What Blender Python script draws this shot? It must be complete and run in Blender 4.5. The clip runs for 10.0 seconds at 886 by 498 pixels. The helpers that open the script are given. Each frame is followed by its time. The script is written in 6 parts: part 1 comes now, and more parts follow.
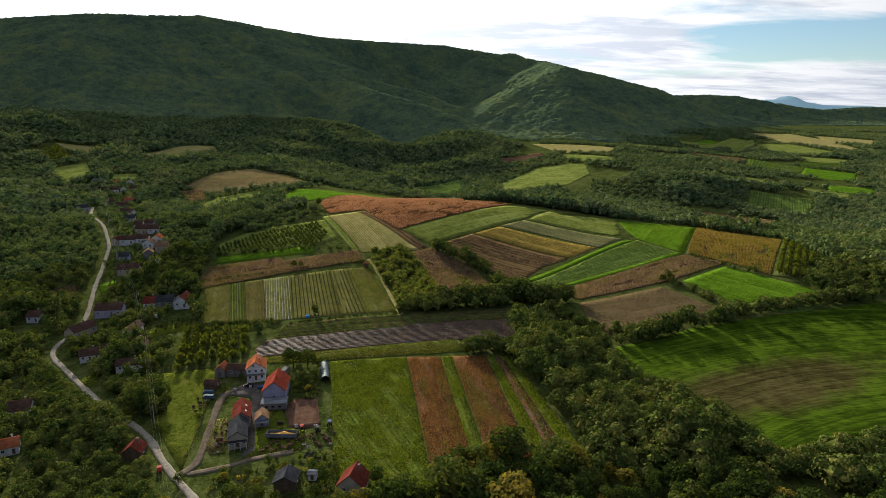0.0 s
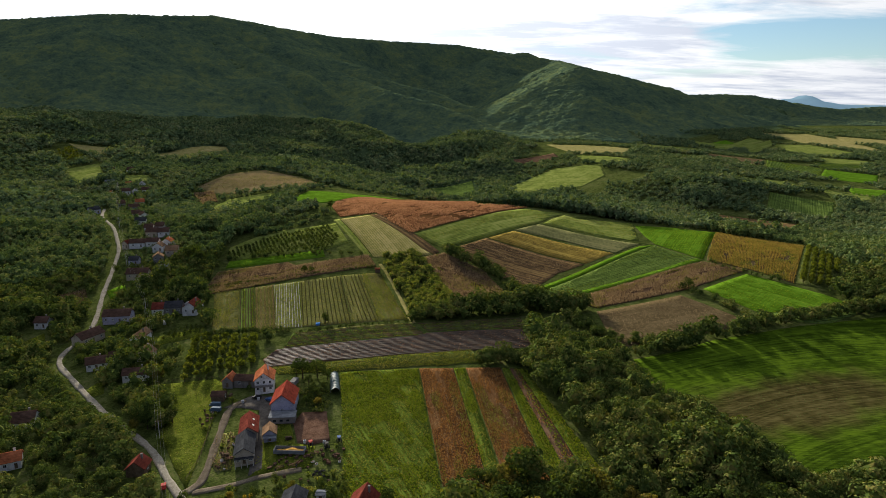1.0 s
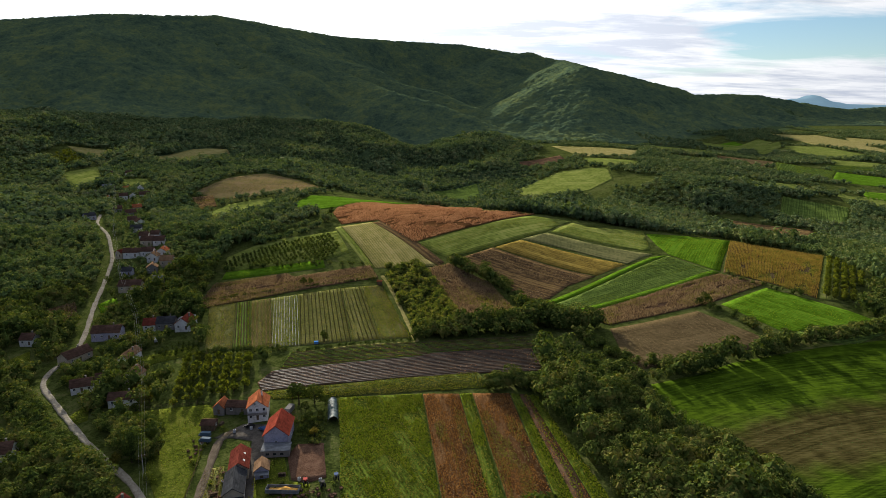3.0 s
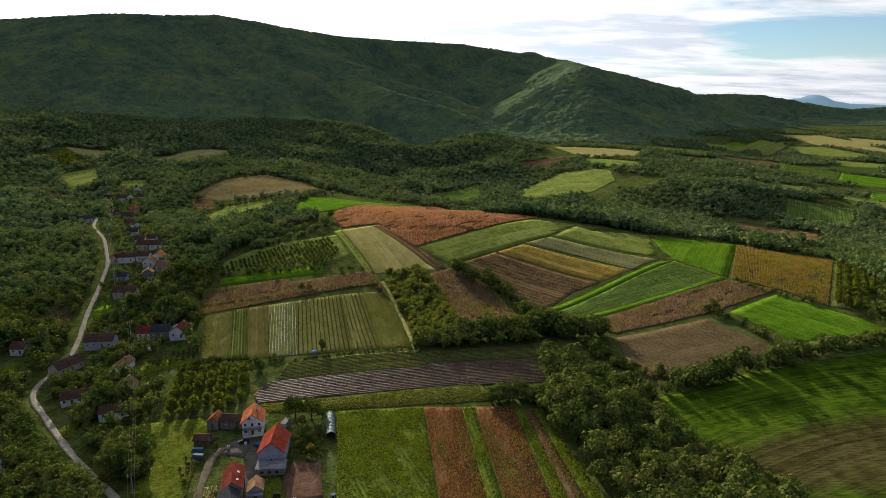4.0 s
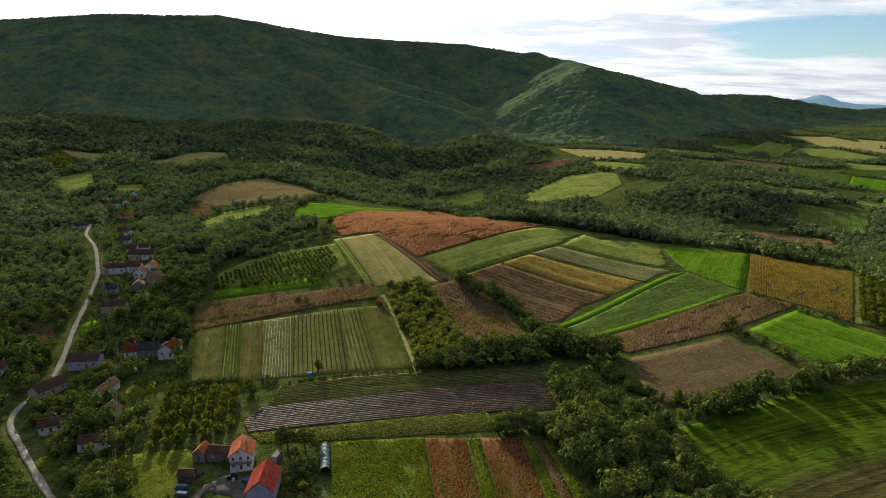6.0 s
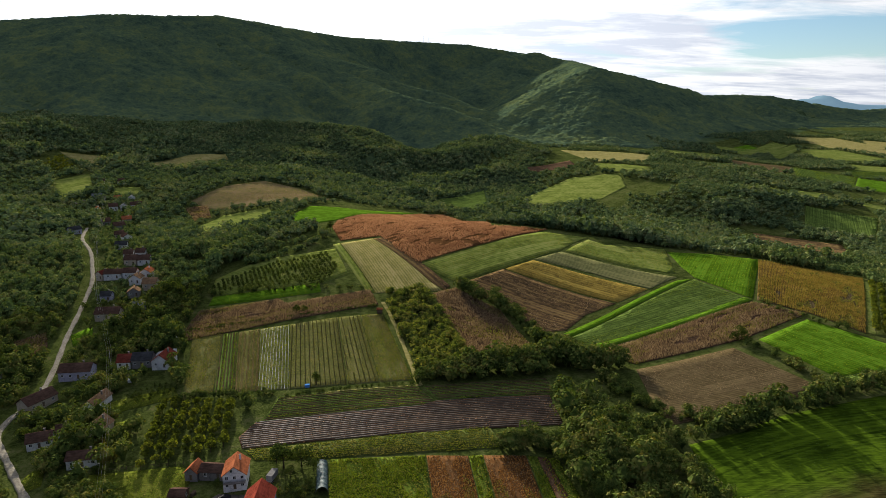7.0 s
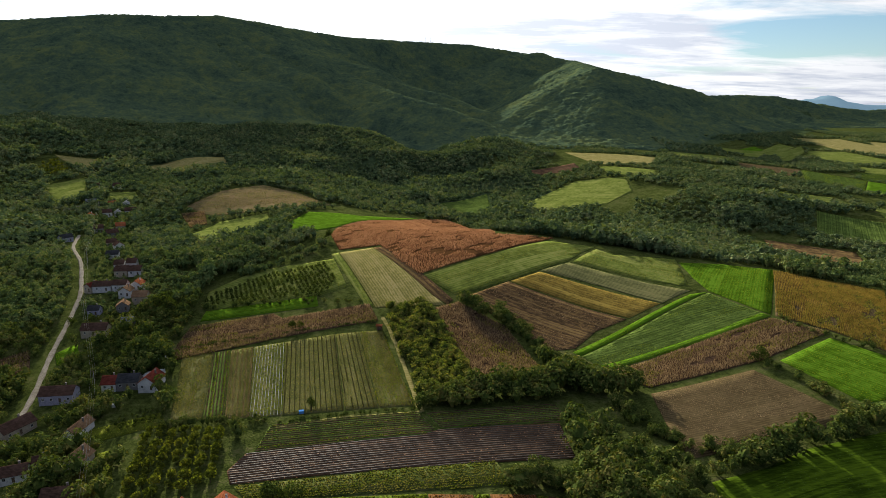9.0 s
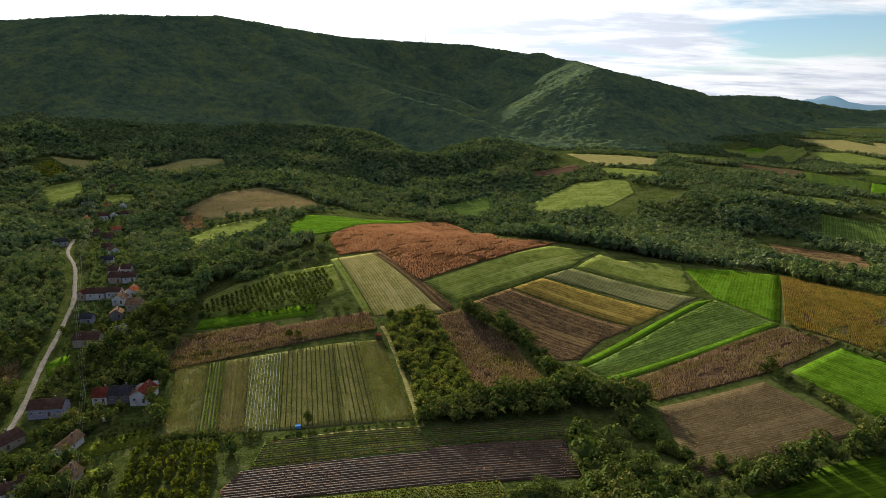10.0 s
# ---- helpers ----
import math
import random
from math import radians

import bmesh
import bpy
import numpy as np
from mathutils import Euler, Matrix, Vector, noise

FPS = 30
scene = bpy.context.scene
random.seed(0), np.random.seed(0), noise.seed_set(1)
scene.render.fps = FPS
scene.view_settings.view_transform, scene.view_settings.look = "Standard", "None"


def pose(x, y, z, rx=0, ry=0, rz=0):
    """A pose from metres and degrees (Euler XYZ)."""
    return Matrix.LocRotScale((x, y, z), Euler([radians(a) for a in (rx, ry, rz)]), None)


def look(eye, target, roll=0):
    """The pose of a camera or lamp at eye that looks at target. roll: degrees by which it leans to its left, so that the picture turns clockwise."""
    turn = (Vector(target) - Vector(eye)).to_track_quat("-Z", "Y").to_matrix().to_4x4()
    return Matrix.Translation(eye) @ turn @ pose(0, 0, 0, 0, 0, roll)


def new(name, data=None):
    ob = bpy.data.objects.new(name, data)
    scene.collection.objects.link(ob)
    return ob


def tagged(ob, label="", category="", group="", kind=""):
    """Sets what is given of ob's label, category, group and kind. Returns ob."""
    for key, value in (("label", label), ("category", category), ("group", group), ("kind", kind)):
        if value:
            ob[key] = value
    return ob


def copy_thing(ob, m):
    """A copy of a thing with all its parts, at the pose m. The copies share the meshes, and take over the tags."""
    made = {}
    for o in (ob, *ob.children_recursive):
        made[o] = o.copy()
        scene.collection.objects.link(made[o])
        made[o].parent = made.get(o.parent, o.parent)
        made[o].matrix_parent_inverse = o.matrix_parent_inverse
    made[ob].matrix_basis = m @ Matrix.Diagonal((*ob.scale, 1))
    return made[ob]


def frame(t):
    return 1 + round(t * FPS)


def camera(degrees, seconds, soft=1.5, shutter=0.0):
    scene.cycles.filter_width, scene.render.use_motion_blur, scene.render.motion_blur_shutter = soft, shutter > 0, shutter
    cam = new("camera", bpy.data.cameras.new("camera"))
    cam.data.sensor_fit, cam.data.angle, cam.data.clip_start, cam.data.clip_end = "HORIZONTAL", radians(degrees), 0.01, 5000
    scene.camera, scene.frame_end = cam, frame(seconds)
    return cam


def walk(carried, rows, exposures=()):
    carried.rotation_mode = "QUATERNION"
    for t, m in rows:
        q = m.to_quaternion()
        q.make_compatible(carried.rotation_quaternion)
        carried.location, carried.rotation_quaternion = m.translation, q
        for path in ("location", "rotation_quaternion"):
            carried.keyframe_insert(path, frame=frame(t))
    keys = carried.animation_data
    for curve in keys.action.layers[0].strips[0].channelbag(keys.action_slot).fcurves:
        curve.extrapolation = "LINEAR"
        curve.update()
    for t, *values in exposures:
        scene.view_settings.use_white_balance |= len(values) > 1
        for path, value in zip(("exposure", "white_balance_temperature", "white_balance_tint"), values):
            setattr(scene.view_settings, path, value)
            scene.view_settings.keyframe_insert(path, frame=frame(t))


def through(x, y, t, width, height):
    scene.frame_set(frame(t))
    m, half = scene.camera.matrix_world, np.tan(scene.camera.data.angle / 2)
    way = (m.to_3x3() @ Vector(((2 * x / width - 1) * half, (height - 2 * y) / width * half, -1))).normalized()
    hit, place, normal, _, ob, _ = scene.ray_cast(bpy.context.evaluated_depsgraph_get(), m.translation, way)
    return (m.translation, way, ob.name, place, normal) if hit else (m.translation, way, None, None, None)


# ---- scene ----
cam = camera(70, 10.0, soft=0.65)
walk(cam, [
    (0.0, pose(0.00, -0.00, 114.97, 78.02, 0, -3.92)),
    (0.5, pose(-0.13, 4.76, 116.12, 77.98, 0, -3.18)),
    (1.0, pose(-0.23, 9.52, 117.25, 77.95, 0, -2.83)),
    (1.5, pose(-0.25, 14.27, 118.36, 77.93, 0, -2.68)),
    (2.0, pose(-0.22, 19.02, 119.41, 77.92, 0, -2.60)),
    (2.5, pose(-0.13, 23.76, 120.40, 77.90, 0, -2.54)),
    (4.0, pose(0.31, 38.04, 123.19, 77.83, 0, -2.37)),
    (4.5, pose(0.47, 42.82, 124.10, 77.81, 0, -2.31)),
    (5.0, pose(0.63, 47.62, 125.00, 77.80, 0, -2.25)),
    (5.5, pose(0.77, 52.43, 125.91, 77.80, 0, -2.19)),
    (7.0, pose(1.09, 66.83, 128.66, 77.82, 0, -1.99)),
    (7.5, pose(1.18, 71.60, 129.60, 77.82, 0, -1.93)),
    (8.0, pose(1.23, 76.32, 130.56, 77.81, 0, -1.88)),
    (8.5, pose(1.25, 81.02, 131.56, 77.80, 0, -1.84)),
    (9.0, pose(1.23, 85.72, 132.61, 77.78, 0, -1.82)),
    (9.5, pose(1.18, 90.42, 133.70, 77.77, 0, -1.81)),
    (10.0, pose(1.12, 95.12, 134.81, 77.76, 0, -1.81)),
])

# ---- light: a low sun above the mountain, hazy sky with broken cloud ----
SUN_AZIMUTH, SUN_HEIGHT = 16.5, 17.0     # degrees left of +y; degrees above the horizon
az, el = radians(SUN_AZIMUTH), radians(SUN_HEIGHT)
sun = new("sun", bpy.data.lights.new("sun", "SUN"))
sun.data.energy, sun.data.angle, sun.data.color = 5.0, radians(0.6), (1.0, 0.90, 0.73)
sun.matrix_world = look((0, 0, 0), (math.sin(az) * math.cos(el), -math.cos(az) * math.cos(el), -math.sin(el)))
scene.view_settings.exposure = 1.02
scene.view_settings.use_white_balance = True
scene.view_settings.white_balance_temperature = 6300

world = bpy.data.worlds.new("sky")
scene.world = world
world.use_nodes = True
wn, wl = world.node_tree.nodes, world.node_tree.links
wn.clear()

sky = wn.new("ShaderNodeTexSky")
sky.sky_type, sky.sun_disc = "NISHITA", False
sky.sun_elevation, sky.sun_rotation = el, -az
sky.air_density, sky.dust_density, sky.ozone_density = 1.0, 0.15, 3.0
where = wn.new("ShaderNodeTexCoord")
split = wn.new("ShaderNodeSeparateXYZ")
wl.new(where.outputs["Generated"], split.inputs[0])
# the cloud sheet lies flat overhead: its pattern shrinks towards the horizon
up = wn.new("ShaderNodeMath"); up.operation = "MAXIMUM"; up.inputs[1].default_value = 0.0
wl.new(split.outputs["Z"], up.inputs[0])
lift = wn.new("ShaderNodeMath"); lift.operation = "ADD"; lift.inputs[1].default_value = 0.10
wl.new(up.outputs[0], lift.inputs[0])
flat = []
for axis in "XY":
    d = wn.new("ShaderNodeMath"); d.operation = "DIVIDE"
    wl.new(split.outputs[axis], d.inputs[0]); wl.new(lift.outputs[0], d.inputs[1])
    flat.append(d)
plane = wn.new("ShaderNodeCombineXYZ")
wl.new(flat[0].outputs[0], plane.inputs[0]); wl.new(flat[1].outputs[0], plane.inputs[1])
streaks = wn.new("ShaderNodeMapping")
streaks.inputs["Scale"].default_value, streaks.inputs["Location"].default_value = (.5, 1.15, 1), (3.1, 1.7, 0)
wl.new(plane.outputs[0], streaks.inputs["Vector"])


def wmath(op, a, b, c=None):
    n = wn.new("ShaderNodeMath"); n.operation = op
    for k, v in enumerate((a, b, c)):
        if isinstance(v, (int, float)):
            n.inputs[k].default_value = v
        elif v is not None:
            wl.new(v, n.inputs[k])
    return n.outputs[0]


def wrange(value, low, high):
    n = wn.new("ShaderNodeMapRange"); n.interpolation_type = "SMOOTHSTEP"
    n.inputs["From Min"].default_value, n.inputs["From Max"].default_value = low, high
    if low > high:
        n.inputs["From Min"].default_value, n.inputs["From Max"].default_value = high, low
        n.inputs["To Min"].default_value, n.inputs["To Max"].default_value = 1, 0
    wl.new(value, n.inputs["Value"])
    return n.outputs["Result"]


puffs = wn.new("ShaderNodeTexNoise")
puffs.inputs["Scale"].default_value, puffs.inputs["Detail"].default_value, puffs.inputs["Roughness"].default_value = 1.1, 9, 0.62
puffs.inputs["Distortion"].default_value = 0.5
wl.new(streaks.outputs[0], puffs.inputs["Vector"])
east, up_z = split.outputs["X"], split.outputs["Z"]
# a long clear gap low in the east, thin veils below it, a grey bank beside it
gap = wmath("MULTIPLY", wmath("MULTIPLY", wrange(up_z, .062, .082), wrange(up_z, .128, .106)), wrange(east, .36, .47))
high_veil = wrange(up_z, .115, .16)
low_veil = wrange(up_z, .075, .045)
bank = wmath("MULTIPLY", wmath("MULTIPLY", wrange(up_z, .058, .075), wrange(up_z, .150, .125)), wmath("MULTIPLY", wrange(east, -.10, .06), wrange(east, .50, .38)))
covered = wmath("ADD", wmath("MULTIPLY_ADD", bank, .16, puffs.outputs["Fac"]), wmath("MULTIPLY_ADD", gap, -.22, wmath("MULTIPLY_ADD", high_veil, .10, wmath("MULTIPLY", low_veil, .12))))
cover = wn.new("ShaderNodeMapRange")
cover.inputs["From Min"].default_value, cover.inputs["From Max"].default_value = 0.38, 0.56
wl.new(covered, cover.inputs["Value"])
shade = wn.new("ShaderNodeTexNoise")
shade.inputs["Scale"].default_value, shade.inputs["Detail"].default_value, shade.inputs["Roughness"].default_value = 2.2, 9, .62
wl.new(streaks.outputs[0], shade.inputs["Vector"])
tone_at = wmath("MULTIPLY_ADD", bank, -.13, wmath("MULTIPLY_ADD", low_veil, -.07, wmath("ADD", shade.outputs["Fac"], .04)))
tone = wn.new("ShaderNodeValToRGB")
tone.color_ramp.elements[0].position, tone.color_ramp.elements[0].color = 0.36, (7.6, 8.0, 8.9, 1)
tone.color_ramp.elements[1].position, tone.color_ramp.elements[1].color = 0.56, (12.4, 12.3, 12.1, 1)
wl.new(tone_at, tone.inputs["Fac"])
# cloud scatters light forwards: bright towards the sun, dull away from it
toward = wn.new("ShaderNodeVectorMath"); toward.operation = "DOT_PRODUCT"
toward.inputs[1].default_value = (-math.sin(az) * math.cos(el), math.cos(az) * math.cos(el), math.sin(el))
wl.new(where.outputs["Generated"], toward.inputs[0])
glow = wn.new("ShaderNodeValToRGB")
for k, (at, v) in enumerate(((0.0, .17), (0.5, .20), (0.74, .50), (0.85, .74), (0.95, 1.0), (1.0, 1.3))):
    e = glow.color_ramp.elements[k] if k < 2 else glow.color_ramp.elements.new(at)
    away = max(0.0, 1 - v / .6)                  # bluer where the sun is far off
    e.position, e.color = at, (v * (1 - .12 * away), v * (1 + .1 * away), v * (1 + .75 * away), 1)
half_way = wn.new("ShaderNodeMath"); half_way.operation = "MULTIPLY_ADD"; half_way.inputs[1].default_value = half_way.inputs[2].default_value = 0.5
wl.new(toward.outputs["Value"], half_way.inputs[0]); wl.new(half_way.outputs[0], glow.inputs["Fac"])
lit = wn.new("ShaderNodeMix"); lit.data_type = "RGBA"; lit.blend_type = "MULTIPLY"; lit.inputs["Factor"].default_value = 1.0
wl.new(tone.outputs["Color"], lit.inputs["A"]); wl.new(glow.outputs["Color"], lit.inputs["B"])
blend = wn.new("ShaderNodeMix"); blend.data_type = "RGBA"
wl.new(cover.outputs["Result"], blend.inputs["Factor"])
wl.new(sky.outputs["Color"], blend.inputs["A"]); wl.new(lit.outputs["Result"], blend.inputs["B"])
bg = wn.new("ShaderNodeBackground"); bg.inputs["Strength"].default_value = 0.057
wl.new(blend.outputs["Result"], bg.inputs["Color"])
wout = wn.new("ShaderNodeOutputWorld")
wl.new(bg.outputs[0], wout.inputs[0])


# ---- materials ----
def material(name, stops, size=2.0, fine=0.3, rough=0.9, bump=0.3, rows=None, leaf=0.0, vary=0.0, coord="Object", metallic=0.0, island=0.0, rings=None, through=(1.6, 1.55, .5), spec=None):
    """A surface with patches (size) and grain (fine), in metres; stops: colours from low to high.
    rows: (spacing, depth, share of the plain wave) for streaks along local x, or arcs round the local point rings. leaf: share of light let through. vary: by thing; island: by piece."""
    m = bpy.data.materials.new(name)
    m.use_nodes = True
    nt = m.node_tree
    nodes, links = nt.nodes, nt.links
    shader = nodes["Principled BSDF"]
    matte = rough > .55 and not metallic and spec is None
    if matte:
        nodes.remove(shader)
        shader = nodes.new("ShaderNodeBsdfDiffuse")
        links.new(shader.outputs[0], nodes["Material Output"].inputs["Surface"])
    else:
        shader.inputs["Roughness"].default_value = rough
        shader.inputs["Metallic"].default_value = metallic
        shader.inputs["Specular IOR Level"].default_value = spec if spec is not None else 0.5
    tc = nodes.new("ShaderNodeTexCoord")
    big = nodes.new("ShaderNodeTexNoise")
    big.inputs["Scale"].default_value, big.inputs["Detail"].default_value = 1 / size, 4
    small = nodes.new("ShaderNodeTexNoise")
    small.inputs["Scale"].default_value, small.inputs["Detail"].default_value = 1 / fine, 6
    source = tc.outputs[coord]
    if rows:
        stretch = nodes.new("ShaderNodeMapping")
        stretch.inputs["Scale"].default_value = (0.14, 1, 1)
        links.new(source, stretch.inputs["Vector"])
        links.new(stretch.outputs[0], small.inputs["Vector"])
        links.new(source, big.inputs["Vector"])
    else:
        links.new(source, big.inputs["Vector"])
        links.new(source, small.inputs["Vector"])
    mixed = nodes.new("ShaderNodeMath"); mixed.operation = "MULTIPLY_ADD"
    mixed.inputs[1].default_value = 0.5
    links.new(small.outputs["Fac"], mixed.inputs[0])
    half = nodes.new("ShaderNodeMath"); half.operation = "MULTIPLY"; half.inputs[1].default_value = 0.5
    links.new(big.outputs["Fac"], half.inputs[0])
    links.new(half.outputs[0], mixed.inputs[2])
    value = mixed.outputs[0]
    if size >= 5:                     # patches of middling size, with more contrast
        middle = nodes.new("ShaderNodeTexNoise")
        middle.inputs["Scale"].default_value, middle.inputs["Detail"].default_value, middle.inputs["Roughness"].default_value = 4.5 / size, 6, .62
        links.new(source, middle.inputs["Vector"])
        blend_in = nodes.new("ShaderNodeMix"); blend_in.inputs["Factor"].default_value = .42
        links.new(value, blend_in.inputs["A"]); links.new(middle.outputs["Fac"], blend_in.inputs["B"])
        strong = nodes.new("ShaderNodeMath"); strong.operation = "MULTIPLY_ADD"
        strong.inputs[1].default_value, strong.inputs[2].default_value = 1.5, -.25
        links.new(blend_in.outputs["Result"], strong.inputs[0])
        value = strong.outputs[0]

    def shift(value, amount, output):
        s = nodes.new("ShaderNodeMath"); s.operation = "MULTIPLY_ADD"
        s.inputs[1].default_value = amount
        c = nodes.new("ShaderNodeMath"); c.operation = "SUBTRACT"; c.inputs[1].default_value = .5
        links.new(output, c.inputs[0]); links.new(c.outputs[0], s.inputs[0]); links.new(value, s.inputs[2])
        return s.outputs[0]
    if vary:
        value = shift(value, vary, nodes.new("ShaderNodeObjectInfo").outputs["Random"])
    if island:
        value = shift(value, island, nodes.new("ShaderNodeNewGeometry").outputs["Random Per Island"])
    if rows:
        # drill lines: a faint regular wave, and uneven streaks that run along it
        band = nodes.new("ShaderNodeTexWave")
        band.wave_type, band.bands_direction = "BANDS", "Y"
        band.inputs["Scale"].default_value = 2 * math.pi / (20 * rows[0])
        band.inputs["Distortion"].default_value, band.inputs["Detail"].default_value = 4.0, 3
        band.inputs["Detail Scale"].default_value = 0.25
        across = source
        if rings:
            moved = nodes.new("ShaderNodeVectorMath"); moved.operation = "SUBTRACT"
            moved.inputs[1].default_value = (rings[0], rings[1], 0)
            links.new(source, moved.inputs[0])
            flat = nodes.new("ShaderNodeVectorMath"); flat.operation = "MULTIPLY"
            flat.inputs[1].default_value = (1, 1, 0)
            links.new(moved.outputs[0], flat.inputs[0])
            radius = nodes.new("ShaderNodeVectorMath"); radius.operation = "LENGTH"
            links.new(flat.outputs[0], radius.inputs[0])
            parts_in = nodes.new("ShaderNodeSeparateXYZ")
            links.new(flat.outputs[0], parts_in.inputs[0])
            joined = nodes.new("ShaderNodeCombineXYZ")
            links.new(parts_in.outputs["X"], joined.inputs["X"]); links.new(radius.outputs["Value"], joined.inputs["Y"])
            across = joined.outputs[0]
        links.new(across, band.inputs["Vector"])
        value = shift(value, rows[1] * (rows[2] if len(rows) > 2 else .35), band.outputs["Fac"])
        for k, (wide_, gain) in enumerate(((1.0, 1.6), (3.6, 1.0))):
            run = nodes.new("ShaderNodeMapping")
            run.inputs["Scale"].default_value = (.028 / (1 + k), 1, 0)
            links.new(across, run.inputs["Vector"])
            streak_ = nodes.new("ShaderNodeTexNoise")
            streak_.inputs["Scale"].default_value, streak_.inputs["Detail"].default_value, streak_.inputs["Roughness"].default_value = .62 / (rows[0] * wide_), 3, .6
            links.new(run.outputs[0], streak_.inputs["Vector"])
            value = shift(value, rows[1] * gain, streak_.outputs["Fac"])
    ramp = nodes.new("ShaderNodeValToRGB")
    e = ramp.color_ramp.elements
    n = len(stops)
    while len(e) < n:
        e.new(0.5)
    for k, c in enumerate(stops):
        e[k].position = 0.36 + 0.28 * k / max(1, n - 1)
        e[k].color = (*c, 1)
    links.new(value, ramp.inputs["Fac"])
    links.new(ramp.outputs["Color"], shader.inputs["Color" if matte else "Base Color"])
    if bump:
        b = nodes.new("ShaderNodeBump")
        b.inputs["Strength"].default_value, b.inputs["Distance"].default_value = bump, fine
        links.new(small.outputs["Fac"], b.inputs["Height"])
        links.new(b.outputs["Normal"], shader.inputs["Normal"])
    if leaf:
        glow = nodes.new("ShaderNodeBsdfTranslucent")
        warm = nodes.new("ShaderNodeMix"); warm.data_type = "RGBA"; warm.blend_type = "MULTIPLY"
        warm.inputs["Factor"].default_value = 1.0
        warm.inputs["B"].default_value = (*through, 1)
        links.new(ramp.outputs["Color"], warm.inputs["A"])
        links.new(warm.outputs["Result"], glow.inputs["Color"])
        mix = nodes.new("ShaderNodeMixShader"); mix.inputs["Fac"].default_value = leaf
        links.new(shader.outputs[0], mix.inputs[1]); links.new(glow.outputs[0], mix.inputs[2])
        links.new(mix.outputs[0], nodes["Material Output"].inputs["Surface"])
    return m


GRASS = material("grass", [(0.022, 0.031, 0.008), (0.040, 0.053, 0.012), (0.062, 0.077, 0.020), (0.088, 0.090, 0.034)], 14, .8, bump=.6)
LUSH = material("lush_grass", [(0.034, 0.050, 0.007), (0.066, 0.096, 0.012), (0.104, 0.140, 0.020)], 6, .5, bump=.6, rows=(1.6, .30))
BRIGHT = material("young_grain", [(0.039, 0.080, 0.005), (0.061, 0.125, 0.008), (0.089, 0.167, 0.013)], 18, .5, bump=.4, rows=(2.0, .36, .3))
BIG_POLY = [(101.0, 258.5), (102.6, 283.5), (126.9, 291.2), (148.3, 301.9), (174.4, 308.3), (198.0, 313.7), (230.4, 317.6), (298.9, 326.8), (243, 232), (215, 206), (182, 200.5), (158.5, 197.2), (140.0, 191.6), (128.5, 185.4), (127.8, 193.0), (125.0, 201.4), (124.0, 213.9), (118.0, 223.9), (114.5, 238.8), (105.0, 248.6)]
BIG_MID = (sum(q[0] for q in BIG_POLY) / len(BIG_POLY), sum(q[1] for q in BIG_POLY) / len(BIG_POLY))
BIG_GREEN = material("winter_grain", [(0.018, 0.033, 0.003), (0.037, 0.065, 0.005), (0.062, 0.102, 0.007)], 30, .7, bump=.3, rows=(.75, .40, .0), rings=(216 - BIG_MID[0], 41 - BIG_MID[1]))


def thin_patch(m, centre, radii, turn, stops):
    """Let a soft-edged patch of thinner growth show in a field's material; centre in local metres."""
    nodes, links = m.node_tree.nodes, m.node_tree.links
    ramp = next(n for n in nodes if n.bl_idname == "ShaderNodeValToRGB")
    tc = next(n for n in nodes if n.bl_idname == "ShaderNodeTexCoord")
    place = nodes.new("ShaderNodeMapping"); place.vector_type = "TEXTURE"
    place.inputs["Location"].default_value = (*centre, 0)
    place.inputs["Rotation"].default_value = (0, 0, radians(turn))
    place.inputs["Scale"].default_value = (*radii, 1e4)
    links.new(tc.outputs["Object"], place.inputs["Vector"])
    far_ = nodes.new("ShaderNodeVectorMath"); far_.operation = "LENGTH"
    links.new(place.outputs[0], far_.inputs[0])
    ragged_ = nodes.new("ShaderNodeTexNoise")
    ragged_.inputs["Scale"].default_value, ragged_.inputs["Detail"].default_value = .07, 6
    links.new(tc.outputs["Object"], ragged_.inputs["Vector"])
    edge = nodes.new("ShaderNodeMath"); edge.operation = "MULTIPLY_ADD"; edge.inputs[1].default_value = 1.1
    links.new(ragged_.outputs["Fac"], edge.inputs[0]); links.new(far_.outputs["Value"], edge.inputs[2])
    mask = nodes.new("ShaderNodeMapRange"); mask.interpolation_type = "SMOOTHSTEP"
    mask.inputs["From Min"].default_value, mask.inputs["From Max"].default_value = 1.0, 1.75
    mask.inputs["To Min"].default_value, mask.inputs["To Max"].default_value = 1, 0
    links.new(edge.outputs[0], mask.inputs["Value"])
    second = nodes.new("ShaderNodeValToRGB")
    while len(second.color_ramp.elements) < len(stops):
        second.color_ramp.elements.new(.5)
    for k, c in enumerate(stops):
        second.color_ramp.elements[k].position = .36 + .28 * k / (len(stops) - 1)
        second.color_ramp.elements[k].color = (*c, 1)
    links.new(ramp.inputs["Fac"].links[0].from_socket, second.inputs["Fac"])
    mixed = nodes.new("ShaderNodeMix"); mixed.data_type = "RGBA"
    shader = next(n for n in nodes if n.bl_idname in ("ShaderNodeBsdfDiffuse", "ShaderNodeBsdfPrincipled"))
    links.new(mask.outputs["Result"], mixed.inputs["Factor"])
    links.new(ramp.outputs["Color"], mixed.inputs["A"]); links.new(second.outputs["Color"], mixed.inputs["B"])
    links.new(mixed.outputs["Result"], shader.inputs[0])


